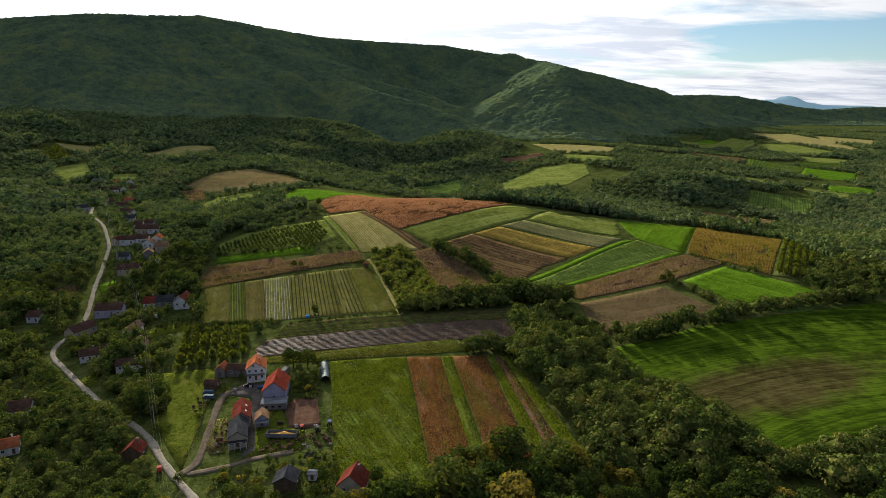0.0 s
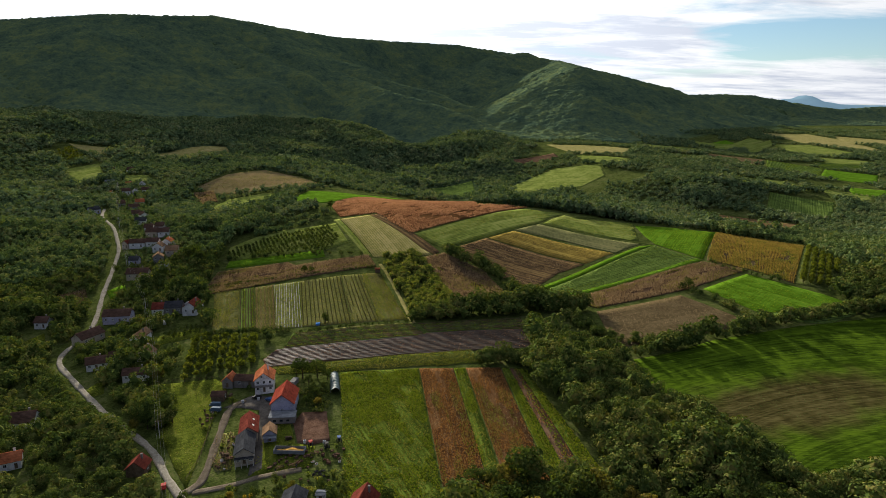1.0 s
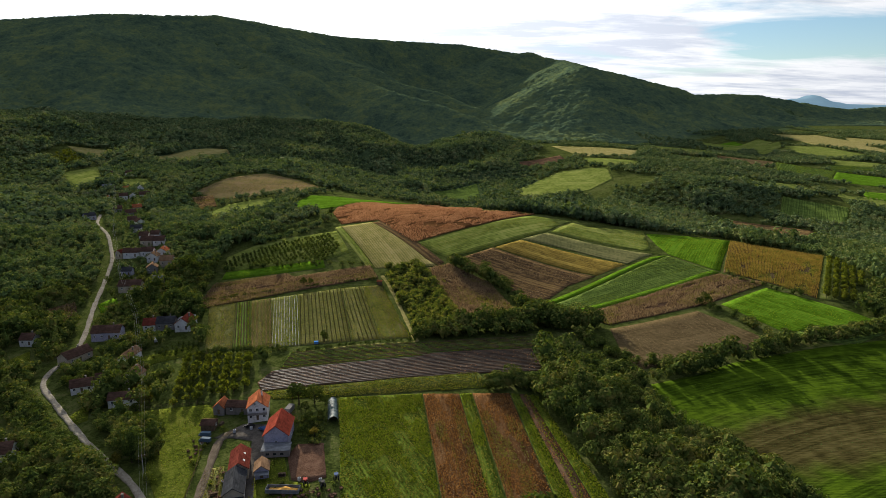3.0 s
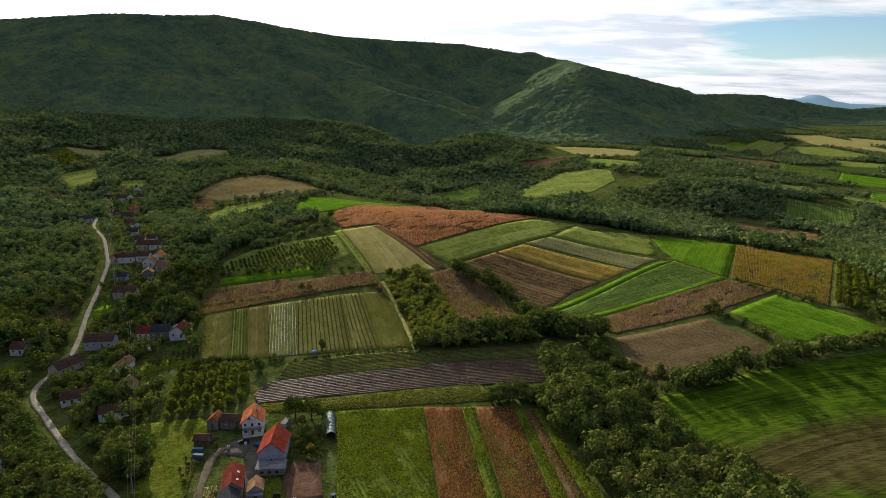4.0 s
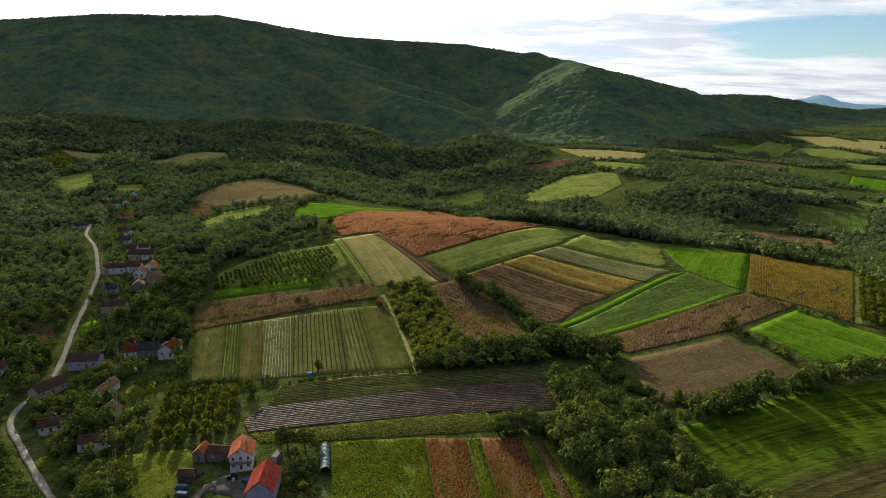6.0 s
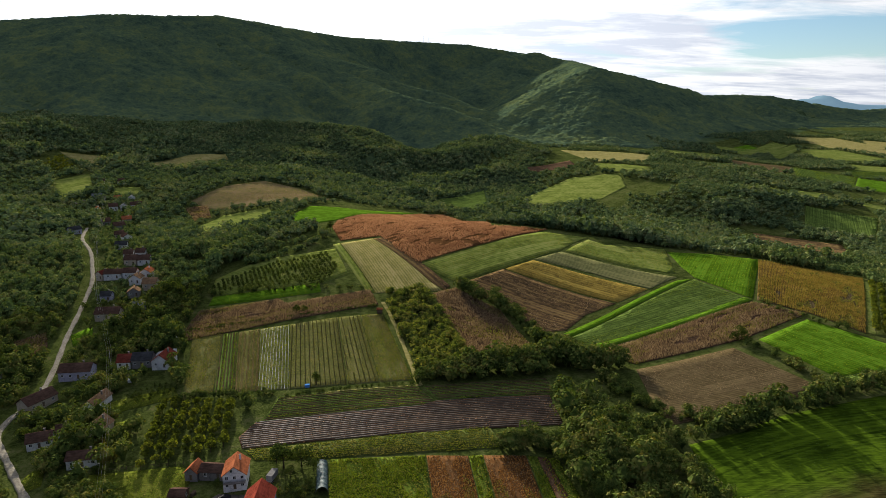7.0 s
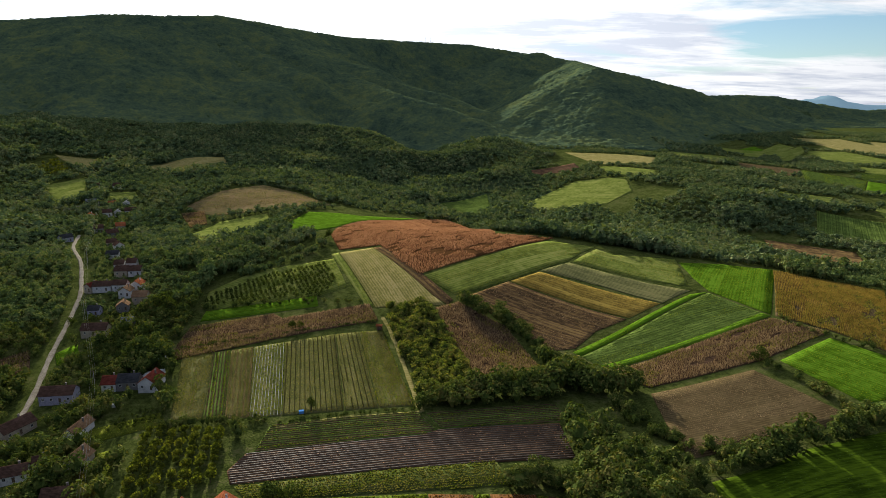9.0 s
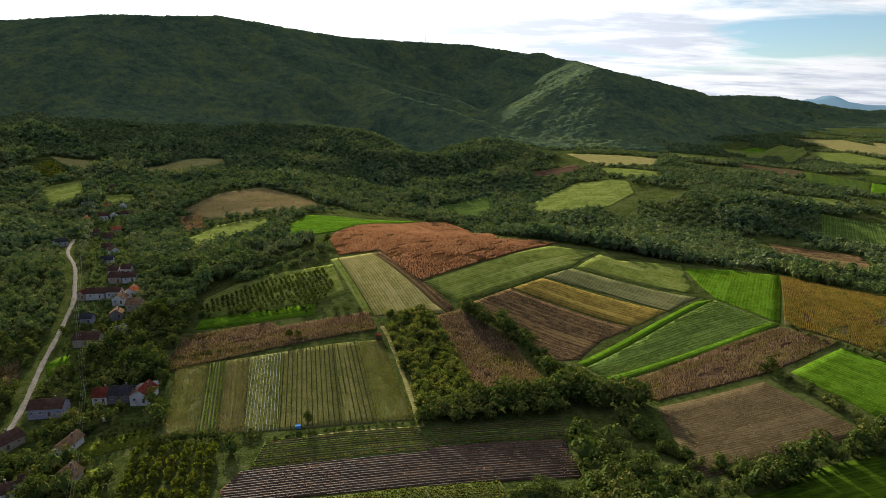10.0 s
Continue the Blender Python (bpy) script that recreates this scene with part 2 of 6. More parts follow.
thin_patch(BIG_GREEN, (155 - BIG_MID[0], 241 - BIG_MID[1]), (66, 22), 14, [(0.026, 0.023, 0.008), (0.050, 0.043, 0.014), (0.080, 0.068, 0.024)])
MIDGREEN = material("green_crop", [(0.050, 0.074, 0.018), (0.079, 0.118, 0.024), (0.114, 0.162, 0.037)], 14, .5, bump=.5, rows=(2.0, .34))
PASTURE = material("pasture", [(0.074, 0.096, 0.020), (0.120, 0.151, 0.030), (0.180, 0.198, 0.054)], 22, .7, bump=.5, rows=(2.6, .32))
PALE = material("pale_stubble", [(0.127, 0.122, 0.037), (0.200, 0.180, 0.060), (0.274, 0.233, 0.101)], 12, .5, bump=.5, rows=(1.8, .32, .6))
SOIL = material("dark_soil", [(.040, .026, .016), (.075, .046, .028), (.12, .075, .045)], 8, .4, bump=.8, rows=(1.4, .14))
SOIL_PALE = material("dry_soil", [(0.054, 0.040, 0.019), (0.081, 0.061, 0.029), (0.114, 0.085, 0.043)], 12, .4, bump=.7, rows=(1.4, .28, .7))
SOIL_RED = material("red_soil", [(0.055, 0.027, 0.010), (0.094, 0.046, 0.018), (0.134, 0.069, 0.028)], 10, .5, bump=.7, rows=(1.2, .14))
WEEDY = material("weedy_ground", [(0.064, 0.070, 0.022), (0.106, 0.110, 0.036), (0.152, 0.140, 0.057)], 7, .5, bump=.7, rows=(1.8, .12))
GREY_ROWS = material("grey_green_rows", [(.082, .088, .034), (.125, .128, .048), (.175, .165, .068)], 16, .5, bump=.5, rows=(1.8, .34, .8))
YELLOW = material("yellowed_crop", [(0.120, 0.088, 0.024), (0.205, 0.150, 0.034), (0.300, 0.220, 0.050)], 10, .5, bump=.6, rows=(2.6, .34))
BROWN_ROWS = material("brown_rows", [(.038, .028, .016), (.078, .052, .025), (.13, .085, .036), (.17, .115, .045)], 14, .5, bump=.6, rows=(4.2, .36))
PINK = material("rusty_field", [(0.102, 0.089, 0.037), (0.156, 0.125, 0.056), (0.204, 0.144, 0.077)], 30, 1.0, bump=.5, rows=(5, .16))
ASPHALT = material("worn_lane", [(0.140, 0.124, 0.096), (0.215, 0.194, 0.155), (0.275, 0.252, 0.205)], 5, .4, bump=.2)
DIRT = material("dirt_track", [(.062, .050, .036), (.108, .088, .064), (.160, .134, .098)], 4, .4, bump=.5)
YARD = material("yard_concrete", [(0.054, 0.049, 0.042), (0.082, 0.073, 0.063), (0.112, 0.102, 0.088)], 6, .5, bump=.2)
LEAF = material("leaves", [(0.023, 0.036, 0.009), (0.044, 0.067, 0.015), (0.072, 0.095, 0.022), (0.109, 0.112, 0.028)], 30, 1.0, rough=.6, bump=0, leaf=.22, vary=.16, island=.2)
LEAF_WOOD = material("wood_leaves", [(0.032, 0.051, 0.013), (0.060, 0.088, 0.020), (0.097, 0.124, 0.029), (0.161, 0.149, 0.041)], 14, 2.0, rough=.65, bump=0, leaf=.12, island=.20)
LEAF_YELLOW = material("turning_leaves", [(0.056, 0.060, 0.013), (0.112, 0.100, 0.022), (0.176, 0.136, 0.033)], 8, 1.0, rough=.6, bump=0, leaf=.35, vary=.16, island=.14)
# blue-tinged forest green: some distance haze is painted into this colour
CANOPY_HAZED = material("mountain_forest", [(0.038, 0.064, 0.041), (0.059, 0.090, 0.052), (0.080, 0.112, 0.053), (0.109, 0.134, 0.052)], 110, 6.0, rough=.8, bump=.45)
LEAF_SCRUB = material("scrub_leaves", [(0.044, 0.066, 0.015), (0.083, 0.114, 0.025), (0.140, 0.162, 0.037), (0.220, 0.198, 0.055)], 12, 1.5, rough=.65, bump=0, leaf=.3, island=.24)
FOREST_FLOOR = material("forest_floor", [(0.034, 0.055, 0.023), (0.052, 0.078, 0.034), (0.075, 0.101, 0.042)], 60, 4.0, bump=.8)
TRODDEN = material("trodden_earth", [(0.060, 0.034, 0.022), (0.100, 0.058, 0.038), (0.140, 0.085, 0.059)], 3, .5, bump=.6)
# leaves of the farther woods, paler and bluer: distance haze put into the colour
LEAF_FAR_HAZED = material("hazed_far_leaves", [(0.053, 0.086, 0.040), (0.090, 0.132, 0.058), (0.138, 0.178, 0.076), (0.210, 0.219, 0.099)], 40, 3.0, rough=.8, bump=0, leaf=.10, island=.16)
LEAF_MID_HAZED = material("hazed_valley_leaves", [(0.050, 0.083, 0.029), (0.090, 0.133, 0.045), (0.140, 0.183, 0.060), (0.222, 0.223, 0.079)], 16, 2.5, rough=.8, bump=0, leaf=.10, island=.16)
MEADOW = material("meadow_grass", [(0.034, 0.045, 0.006), (0.063, 0.081, 0.010), (0.089, 0.108, 0.014), (0.110, 0.119, 0.022)], 9, .6, bump=.6)
LEAF_ORCHARD = material("orchard_leaves", [(0.044, 0.060, 0.010), (0.081, 0.100, 0.015), (0.119, 0.132, 0.022), (0.162, 0.153, 0.034)], 12, 1.0, rough=.6, bump=0, leaf=.42, vary=.14, island=.18)
BARK = material("bark", [(.035, .028, .02), (.07, .055, .04)], 1, .2, bump=.5)
CORN = material("dry_corn", [(0.133, 0.098, 0.060), (0.222, 0.163, 0.095), (0.330, 0.253, 0.151)], 9, .6, bump=0, through=(1.2, 1.05, .8), leaf=.3, island=.26)
CORN_RED = material("rust_red_corn", [(0.228, 0.120, 0.069), (0.348, 0.192, 0.106), (0.468, 0.282, 0.163)], 22, .8, bump=0, through=(1.2, 1.05, .8), leaf=.3, island=.26)
CORN_STUBBLE = material("corn_stubble", [(0.168, 0.081, 0.021), (0.269, 0.131, 0.037), (0.392, 0.217, 0.065)], 5, .5, bump=0, through=(1.2, 1.05, .8), leaf=.3, island=.3)
CORN_YELLOW = material("yellow_corn", [(0.134, 0.101, 0.026), (0.230, 0.171, 0.040), (0.347, 0.264, 0.062)], 14, .8, bump=0, through=(1.2, 1.05, .8), leaf=.3, island=.26)
GREENS = material("leafy_crop", [(0.069, 0.098, 0.010), (0.127, 0.170, 0.014), (0.207, 0.239, 0.026)], 6, .5, bump=0, leaf=.3, island=.22)
GREENS_DARK = material("dark_leafy_crop", [(0.036, 0.062, 0.020), (0.060, 0.101, 0.030), (0.094, 0.142, 0.044)], 6, .5, bump=0, leaf=.2, island=.22)
WEEDS = material("weeds", [(0.095, 0.100, 0.022), (0.161, 0.160, 0.036), (0.245, 0.218, 0.055)], 8, .5, bump=0, leaf=.25, island=.25)
STALKS = material("dry_stalks", [(0.078, 0.066, 0.031), (0.144, 0.120, 0.056)], 3, .4, bump=0, island=.25)
FILM = material("mulch_film", [(.10, .115, .085), (.22, .235, .19)], 3, .3, rough=.55, bump=.4, spec=.05)
FILM_DARK = material("dark_mulch_film", [(.05, .040, .032), (.10, .082, .064)], 3, .3, rough=.45, bump=.4, spec=.02)


# ---- the land ----
BASE = (-9.4, 29.1)
HILLS_NEAR = [
    (-60, 560, 130, 2.9),
    (60, 600, 90, 20),
    (190, 440, 120, 13.3),
    (-250, 600, 170, 15.3),
    (-180, 370, 130, -5.9),
    (60, 340, 110, 8.3),
    (180, 310, 120, -11.7),
    (150, 200, 200, 5.1),
    (-120, 200, 180, -5.4),
    (84, 408, 60, -10.3),
    (199, 611, 80, 4.5),
    (-73, 592, 60, -5.3),
    (400, 350, 160, 15),
]
HILLS_FAR = [
    (400, 822, 40, 12),
    (325, 838, 38, 11),
    (-130, 660, 110, 11.7),
    (80, 900, 180, -36.7),
    (-230, 880, 150, 13.9),
    (-420, 980, 220, -43.7),
    (280, 1000, 200, 30),
    (430, 690, 170, -15.8),
    (650, 1150, 350, -18.2),
    (-700, 1050, 350, 114.8),
    (-20, 1250, 260, 7.5),
    (1000, 1700, 600, 17.6),
    (300, 1350, 260, 24.5),
    (20, 740, 120, 6.1),
    (-240, 730, 110, 3.6),
    (-520, 650, 250, -24.7),
    (282, 934, 110, 8.8),
    (97, 1038, 130, -24.1),
    (50, 730, 70, -11.8),
    (-152, 835, 110, 4.9),
    (-226, 701, 80, -24.3),
    (120, 1250, 150, -17),
    (-300, 1300, 200, 22.6),
]
MAIN = [(-1587, 2000, 342), (-1190, 2000, 380), (-1031, 2000, 388), (-887, 2000, 399), (-741, 2080, 406), (-628, 2150, 417), (-531, 2250, 412), (-461, 2350, 407)]
MAIN_EAST = [(-461, 2350, 407), (-298, 2600, 406), (-87, 2750, 408), (196, 2850, 404), (390, 2850, 377), (623, 2800, 337)]
HILL = [(623, 2800, 337), (550, 2300, 287), (515, 2000, 256), (631, 2050, 238), (832, 2100, 198), (969, 2150, 160), (1133, 2200, 114), (1345, 2250, 70)]
HILL_FLANK = [(515, 2000, 256), (388, 1920, 200), (295, 1820, 148), (209, 1720, 108)]
SPUR_BACK = [(-516, 2260, 399), (-453, 2240, 364), (-320, 2150, 304), (-146, 2050, 255), (-79, 1980, 213), (53, 1900, 179), (160, 1800, 134), (190, 1740, 96)]
SPUR_FRONT = [(-573, 2200, 405), (-403, 2100, 322), (-267, 2050, 258), (-151, 1900, 208), (-57, 1750, 171), (26, 1680, 149), (116, 1600, 116), (170, 1500, 80)]
SPUR_LIT = [(492, 2850, 373), (353, 2750, 353), (298, 2650, 293), (221, 2500, 229), (158, 2380, 177)]
HILLS_BEHIND = [(1067, 3000, 212), (1354, 3050, 203), (1489, 3050, 206), (1625, 3050, 201), (1734, 3000, 180), (1842, 2950, 136), (1946, 2900, 104), (2177, 2850, 62)]
EAST_RIDGE = [(1635, 3080, 104), (1783, 3080, 150), (1870, 3080, 166), (1965, 3080, 150), (2106, 3080, 136), (2300, 3080, 150), (2800, 3080, 146)]
HILL_NOSE = [(515, 2000, 256), (467, 1750, 164), (400, 1600, 103), (414, 1500, 68)]
HILL_FACES = [[tuple(a + (b - a) * k for a, b in zip(p, q)) for p, q in zip(HILL_FLANK, HILL_NOSE)] for k in (.25, .5, .75)]
RIDGES = [(HILL_NOSE, 0.44), *((face, 0.5) for face in HILL_FACES), (EAST_RIDGE, 0.40), (MAIN, 0.47), (MAIN_EAST, 0.64), (HILL, 0.46), (HILL_FLANK, 0.48), (SPUR_BACK, 0.58), (SPUR_FRONT, 0.5), (SPUR_LIT, 0.56), (HILLS_BEHIND, 0.38)]

def value_noise(x, y, size, seed=0):
    """Smooth noise from 0 to 1 over arrays of places."""
    x, y = np.asarray(x, float) / size, np.asarray(y, float) / size
    i, j = np.floor(x), np.floor(y)
    u, v = x - i, y - j
    u, v = u * u * (3 - 2 * u), v * v * (3 - 2 * v)

    def corner(a, b):
        k = np.sin(a * 127.1 + b * 311.7 + seed * 74.7) * 43758.5453
        return k - np.floor(k)
    low = corner(i, j) * (1 - u) + corner(i + 1, j) * u
    high = corner(i, j + 1) * (1 - u) + corner(i + 1, j + 1) * u
    return low * (1 - v) + high * v


def ridge_height(x, y, line, slope):
    """The height of flanks that fall away from a ridge line of (x, y, z)."""
    best = np.full(np.shape(x), -1e3)
    for (ax, ay, az), (bx, by, bz) in zip(line, line[1:]):
        dx, dy = bx - ax, by - ay
        k = np.clip(((x - ax) * dx + (y - ay) * dy) / (dx * dx + dy * dy), 0, 1)
        d = np.hypot(x - ax - k * dx, y - ay - k * dy)
        d = np.sqrt(d * d + 30 ** 2) - 30
        best = np.maximum(best, az + k * (bz - az) - slope * d)
    return best


def height(x, y):
    """The lie of the land."""
    x, y = np.asarray(x, float), np.asarray(y, float)
    low = BASE[0] + BASE[1] * np.clip(y, -500, 2600) / 1000
    for cx, cy, r, a in HILLS_NEAR + HILLS_FAR:
        low = low + a * np.exp(-((x - cx) ** 2 + (y - cy) ** 2) / (2 * r * r))
    knolls = np.clip((y - 950) / 250, 0, 1) * np.clip((260 - x) / 120, 0, 1) * np.clip((x + 420) / 150, 0, 1) * np.clip((2000 - y) / 300, 0, 1)
    low = low + knolls * (44 * (value_noise(x, y, 190, 41) - .4) + 22 * (value_noise(x, y, 80, 42) - .5))
    rough = value_noise(x, y, 260, 1) - .5 + .5 * (value_noise(x, y, 120, 2) - .5) + .25 * (value_noise(x, y, 55, 3) - .5)
    high = np.full(np.shape(x), -1e3)
    crest = np.full(np.shape(x), -1e3)
    for line, slope in RIDGES:
        high = np.maximum(high, ridge_height(x, y, line, slope))
        crest = np.maximum(crest, ridge_height(x, y, line, slope * 2))
    off = np.clip((high - crest) / 70, 0, 1)      # how far below a crest
    folds = 1 - 2 * np.abs(value_noise(x + 1.2 * y, .35 * y, 210, 12) - .5)
    high = high + off * (46 * rough - 26 * folds) * np.clip((high - low) / 60, 0, 1)
    k = 14.0
    return k * np.logaddexp(low / k, high / k)


def spaced(stops):
    """Grid lines: (from, to, step, growth) pieces joined."""
    out = []
    for a, b, n in stops:
        out += list(np.linspace(a, b, n, endpoint=False))
    return np.array(out + [stops[-1][1]])


def mesh_object(name, verts, faces, mat, parent=None, smooth=False):
    me = bpy.data.meshes.new(name)
    verts = np.asarray(verts, np.float32)
    faces = np.asarray(faces, np.int32)
    me.vertices.add(len(verts)); me.vertices.foreach_set("co", verts.ravel())
    k = faces.shape[1]
    me.loops.add(faces.size); me.loops.foreach_set("vertex_index", faces.ravel())
    me.polygons.add(len(faces))
    me.polygons.foreach_set("loop_start", np.arange(0, faces.size, k, dtype=np.int32))
    me.polygons.foreach_set("use_smooth", np.full(len(faces), smooth))
    me.update(calc_edges=True)
    me.validate()
    me.materials.append(mat)
    ob = new(name, me)
    if parent:
        ob.parent = parent
    return ob


gx = spaced([(-4200, -1500, 28), (-1500, -420, 54), (-420, 420, 140), (420, 1500, 54), (1500, 3600, 40)])
gy = spaced([(-900, 60, 20), (60, 720, 112), (720, 1400, 85), (1400, 3200, 100), (3200, 4600, 20)])
X, Y = np.meshgrid(gx, gy)
Z = height(X, Y)
nx, ny = len(gx), len(gy)
idx = np.arange(nx * ny).reshape(ny, nx)
quads = np.stack([idx[:-1, :-1], idx[:-1, 1:], idx[1:, 1:], idx[1:, :-1]], -1).reshape(-1, 4)
ground = mesh_object("ground", np.stack([X, Y, Z], -1).reshape(-1, 3), quads, GRASS, smooth=True)
ground.data.materials.append(FOREST_FLOOR)
mid_x, mid_y, mid_z = (np.asarray(q)[quads].mean(1) for q in (X.ravel(), Y.ravel(), Z.ravel()))
wooded = (mid_z > 46 + 24 * np.clip((mid_x - 550) / 250, 0, 1) * (mid_y < 2600)) & (mid_y > 1400) | (mid_y > 900) & (mid_y < 1700) & (mid_x > -420) & (mid_x < 190) & (value_noise(mid_x, mid_y, 60, 77) > .12)
ground.data.polygons.foreach_set("material_index", wooded.astype(np.int32))
tagged(ground, "grassy farmland rising into dark forested mountains", "ground", kind="structure")

# ---- fields ----
def bm_object(name, bm, mat, parent=None, label=""):
    me = bpy.data.meshes.new(name)
    bm.to_mesh(me)
    bm.free()
    for m in (mat if isinstance(mat, (list, tuple)) else [mat]):
        me.materials.append(m)
    ob = new(name, me)
    if parent:
        ob.parent = parent
    if label:
        ob["label"] = label
    return ob


part = bm_object


def inside(px, py, poly):
    px, py = np.asarray(px, float), np.asarray(py, float)
    hit = np.zeros(px.shape, bool)
    for (ax, ay), (bx, by) in zip(poly, poly[1:] + poly[:1]):
        if ay != by:
            hit ^= ((ay > py) != (by > py)) & (px < (bx - ax) * (py - ay) / (by - ay) + ax)
    return hit


def edge_distance(px, py, poly, closed=True):
    best = np.full(np.shape(px), 1e9)
    ring = list(zip(poly, poly[1:] + poly[:1])) if closed else list(zip(poly, poly[1:]))
    for (ax, ay), (bx, by) in ring:
        dx, dy = bx - ax, by - ay
        k = np.clip(((px - ax) * dx + (py - ay) * dy) / (dx * dx + dy * dy + 1e-9), 0, 1)
        best = np.minimum(best, np.hypot(px - ax - k * dx, py - ay - k * dy))
    return best


class Plot:
    """A field's outline with axes of its own: local x along the rows."""

    def __init__(self, poly, angle):
        self.poly = poly
        self.c = (sum(p[0] for p in poly) / len(poly), sum(p[1] for p in poly) / len(poly))
        self.a = radians(angle)
        self.z = float(height(*self.c))
        self.local = [self.to_local(*p) for p in poly]

    def to_local(self, x, y):
        dx, dy = x - self.c[0], y - self.c[1]
        return dx * math.cos(self.a) + dy * math.sin(self.a), -dx * math.sin(self.a) + dy * math.cos(self.a)

    def land(self, u, v):
        """Local height of the land at local places."""
        u, v = np.asarray(u, float), np.asarray(v, float)
        x = self.c[0] + u * math.cos(self.a) - v * math.sin(self.a)
        y = self.c[1] + u * math.sin(self.a) + v * math.cos(self.a)
        return height(x, y) - self.z

    def spans(self, spacing):
        """Row lines cut to the outline: (v, u0, u1)."""
        vs = [p[1] for p in self.local]
        out = []
        v = min(vs) + spacing * .5
        while v < max(vs):
            cuts = []
            for (au, av), (bu, bv) in zip(self.local, self.local[1:] + self.local[:1]):
                if (av > v) != (bv > v):
                    cuts.append(au + (bu - au) * (v - av) / (bv - av))
            cuts.sort()
            out += [(v, a, b) for a, b in zip(cuts[::2], cuts[1::2]) if b - a > 1]
            v += spacing
        return out

    def place(self, ob):
        ob.matrix_world = pose(self.c[0], self.c[1], self.z, 0, 0, math.degrees(self.a))


def sheet(name, plot, mat, lift=.22, cell=6.0):
    """A piece of ground cut to the plot's outline and laid on the land, with a small edge."""
    bm = bmesh.new()
    bm.faces.new([bm.verts.new((u, v, 0)) for u, v in plot.local])
    us, vs = [p[0] for p in plot.local], [p[1] for p in plot.local]
    for lo, hi, n in ((min(us), max(us), (1, 0, 0)), (min(vs), max(vs), (0, 1, 0))):
        k = max(1, int((hi - lo) / max(cell, (hi - lo) / 40)))
        for i in range(1, k):
            q = lo + (hi - lo) * i / k
            bmesh.ops.bisect_plane(bm, geom=bm.verts[:] + bm.edges[:] + bm.faces[:], plane_co=(n[0] * q, n[1] * q, 0), plane_no=n)
    bmesh.ops.recalc_face_normals(bm, faces=bm.faces)
    bm.faces.ensure_lookup_table()
    if bm.faces[0].normal.z < 0:
        bmesh.ops.reverse_faces(bm, faces=bm.faces)
    bm.verts.ensure_lookup_table()
    top = plot.land([v.co.x for v in bm.verts], [v.co.y for v in bm.verts])
    for v, z in zip(bm.verts, top):
        v.co.z = z + lift
    rim = [e for e in bm.edges if e.is_boundary]
    low = bmesh.ops.extrude_edge_only(bm, edges=rim)["geom"]
    for v in low:
        if isinstance(v, bmesh.types.BMVert):
            v.co.z -= lift + .3
    for f in bm.faces:
        f.smooth = True
    return bm_object(name, bm, mat)


def ridges(name, plot, spacing, width, tall, mat, parent, ragged=.3, step=4.0, seed=1):
    """Low banks or strips along every row, as one mesh."""
    rng = np.random.default_rng(seed)
    V, Fc = [], []
    n = 0
    for v, a, b in plot.spans(spacing):
        k = max(2, int((b - a) / step))
        u = np.linspace(a + .4, b - .4, k)
        z = plot.land(u, np.full(k, v)) + .2
        w = width * .5 * (1 + ragged * rng.uniform(-1, 1, k))
        h = tall * (1 + ragged * rng.uniform(-1, 1, k))
        j = v + ragged * .15 * rng.uniform(-1, 1, k)
        V.append(np.stack([np.stack([u, j - w, z], -1), np.stack([u, j - w * .45, z + h], -1), np.stack([u, j + w * .45, z + h], -1), np.stack([u, j + w, z], -1)], 1).reshape(-1, 3))
        i = n + 4 * np.arange(k - 1)[:, None] + np.arange(3)[None]
        i = i.ravel()
        Fc.append(np.stack([i, i + 1, i + 5, i + 4], -1)[:, ::-1])
        n += 4 * k
    if not V:
        return None
    ob = mesh_object(name, np.concatenate(V), np.concatenate(Fc), mat, parent, smooth=True)
    return tagged(ob, kind="stuff")


def tufts(name, plot, spacing, along, tall, wide, mat, parent, blades=3, scatter=.25, skip=0.0, seed=1, gaps=0.0, patch=9.0, streak=1.0):
    """Plants along the rows: each a few leaning blades, as one mesh."""
    rng = np.random.default_rng(seed)
    us, vs = [], []
    for v, a, b in plot.spans(spacing):
        u = np.arange(a + .5, b - .5, along)
        us.append(u + rng.uniform(-.4, .4, len(u)) * along)
        vs.append(np.full(len(u), v) + rng.uniform(-1, 1, len(u)) * spacing * scatter)
    if not us:
        return None
    u, v = np.concatenate(us), np.concatenate(vs)
    keep = rng.uniform(0, 1, len(u)) > skip
    if gaps:
        keep &= .65 * value_noise(u * streak, v, patch, seed) + .35 * value_noise(u * streak, v, patch * .35, seed + 7) > gaps
    u, v = u[keep], v[keep]
    z = plot.land(u, v) + .18
    n = len(u)
    V = np.empty((n, blades, 3, 3), np.float32)
    for k in range(blades):
        a = rng.uniform(0, 2 * math.pi, n)
        s = rng.uniform(.6, 1.25, n)
        r = wide * .5 * s
        lean = rng.uniform(.1, .9, n) * wide
        h = tall * rng.uniform(.6, 1.2, n)
        cx, cy = np.cos(a), np.sin(a)
        V[:, k, 0] = np.stack([u - cy * r, v + cx * r, z], -1)
        V[:, k, 1] = np.stack([u + cy * r, v - cx * r, z + h * .25], -1)
        V[:, k, 2] = np.stack([u + cx * lean, v + cy * lean, z + h], -1)
    F = np.arange(n * blades * 3).reshape(-1, 3)
    ob = mesh_object(name, V.reshape(-1, 3), F, mat, parent)
    return tagged(ob, kind="stuff")


FIELDS = []


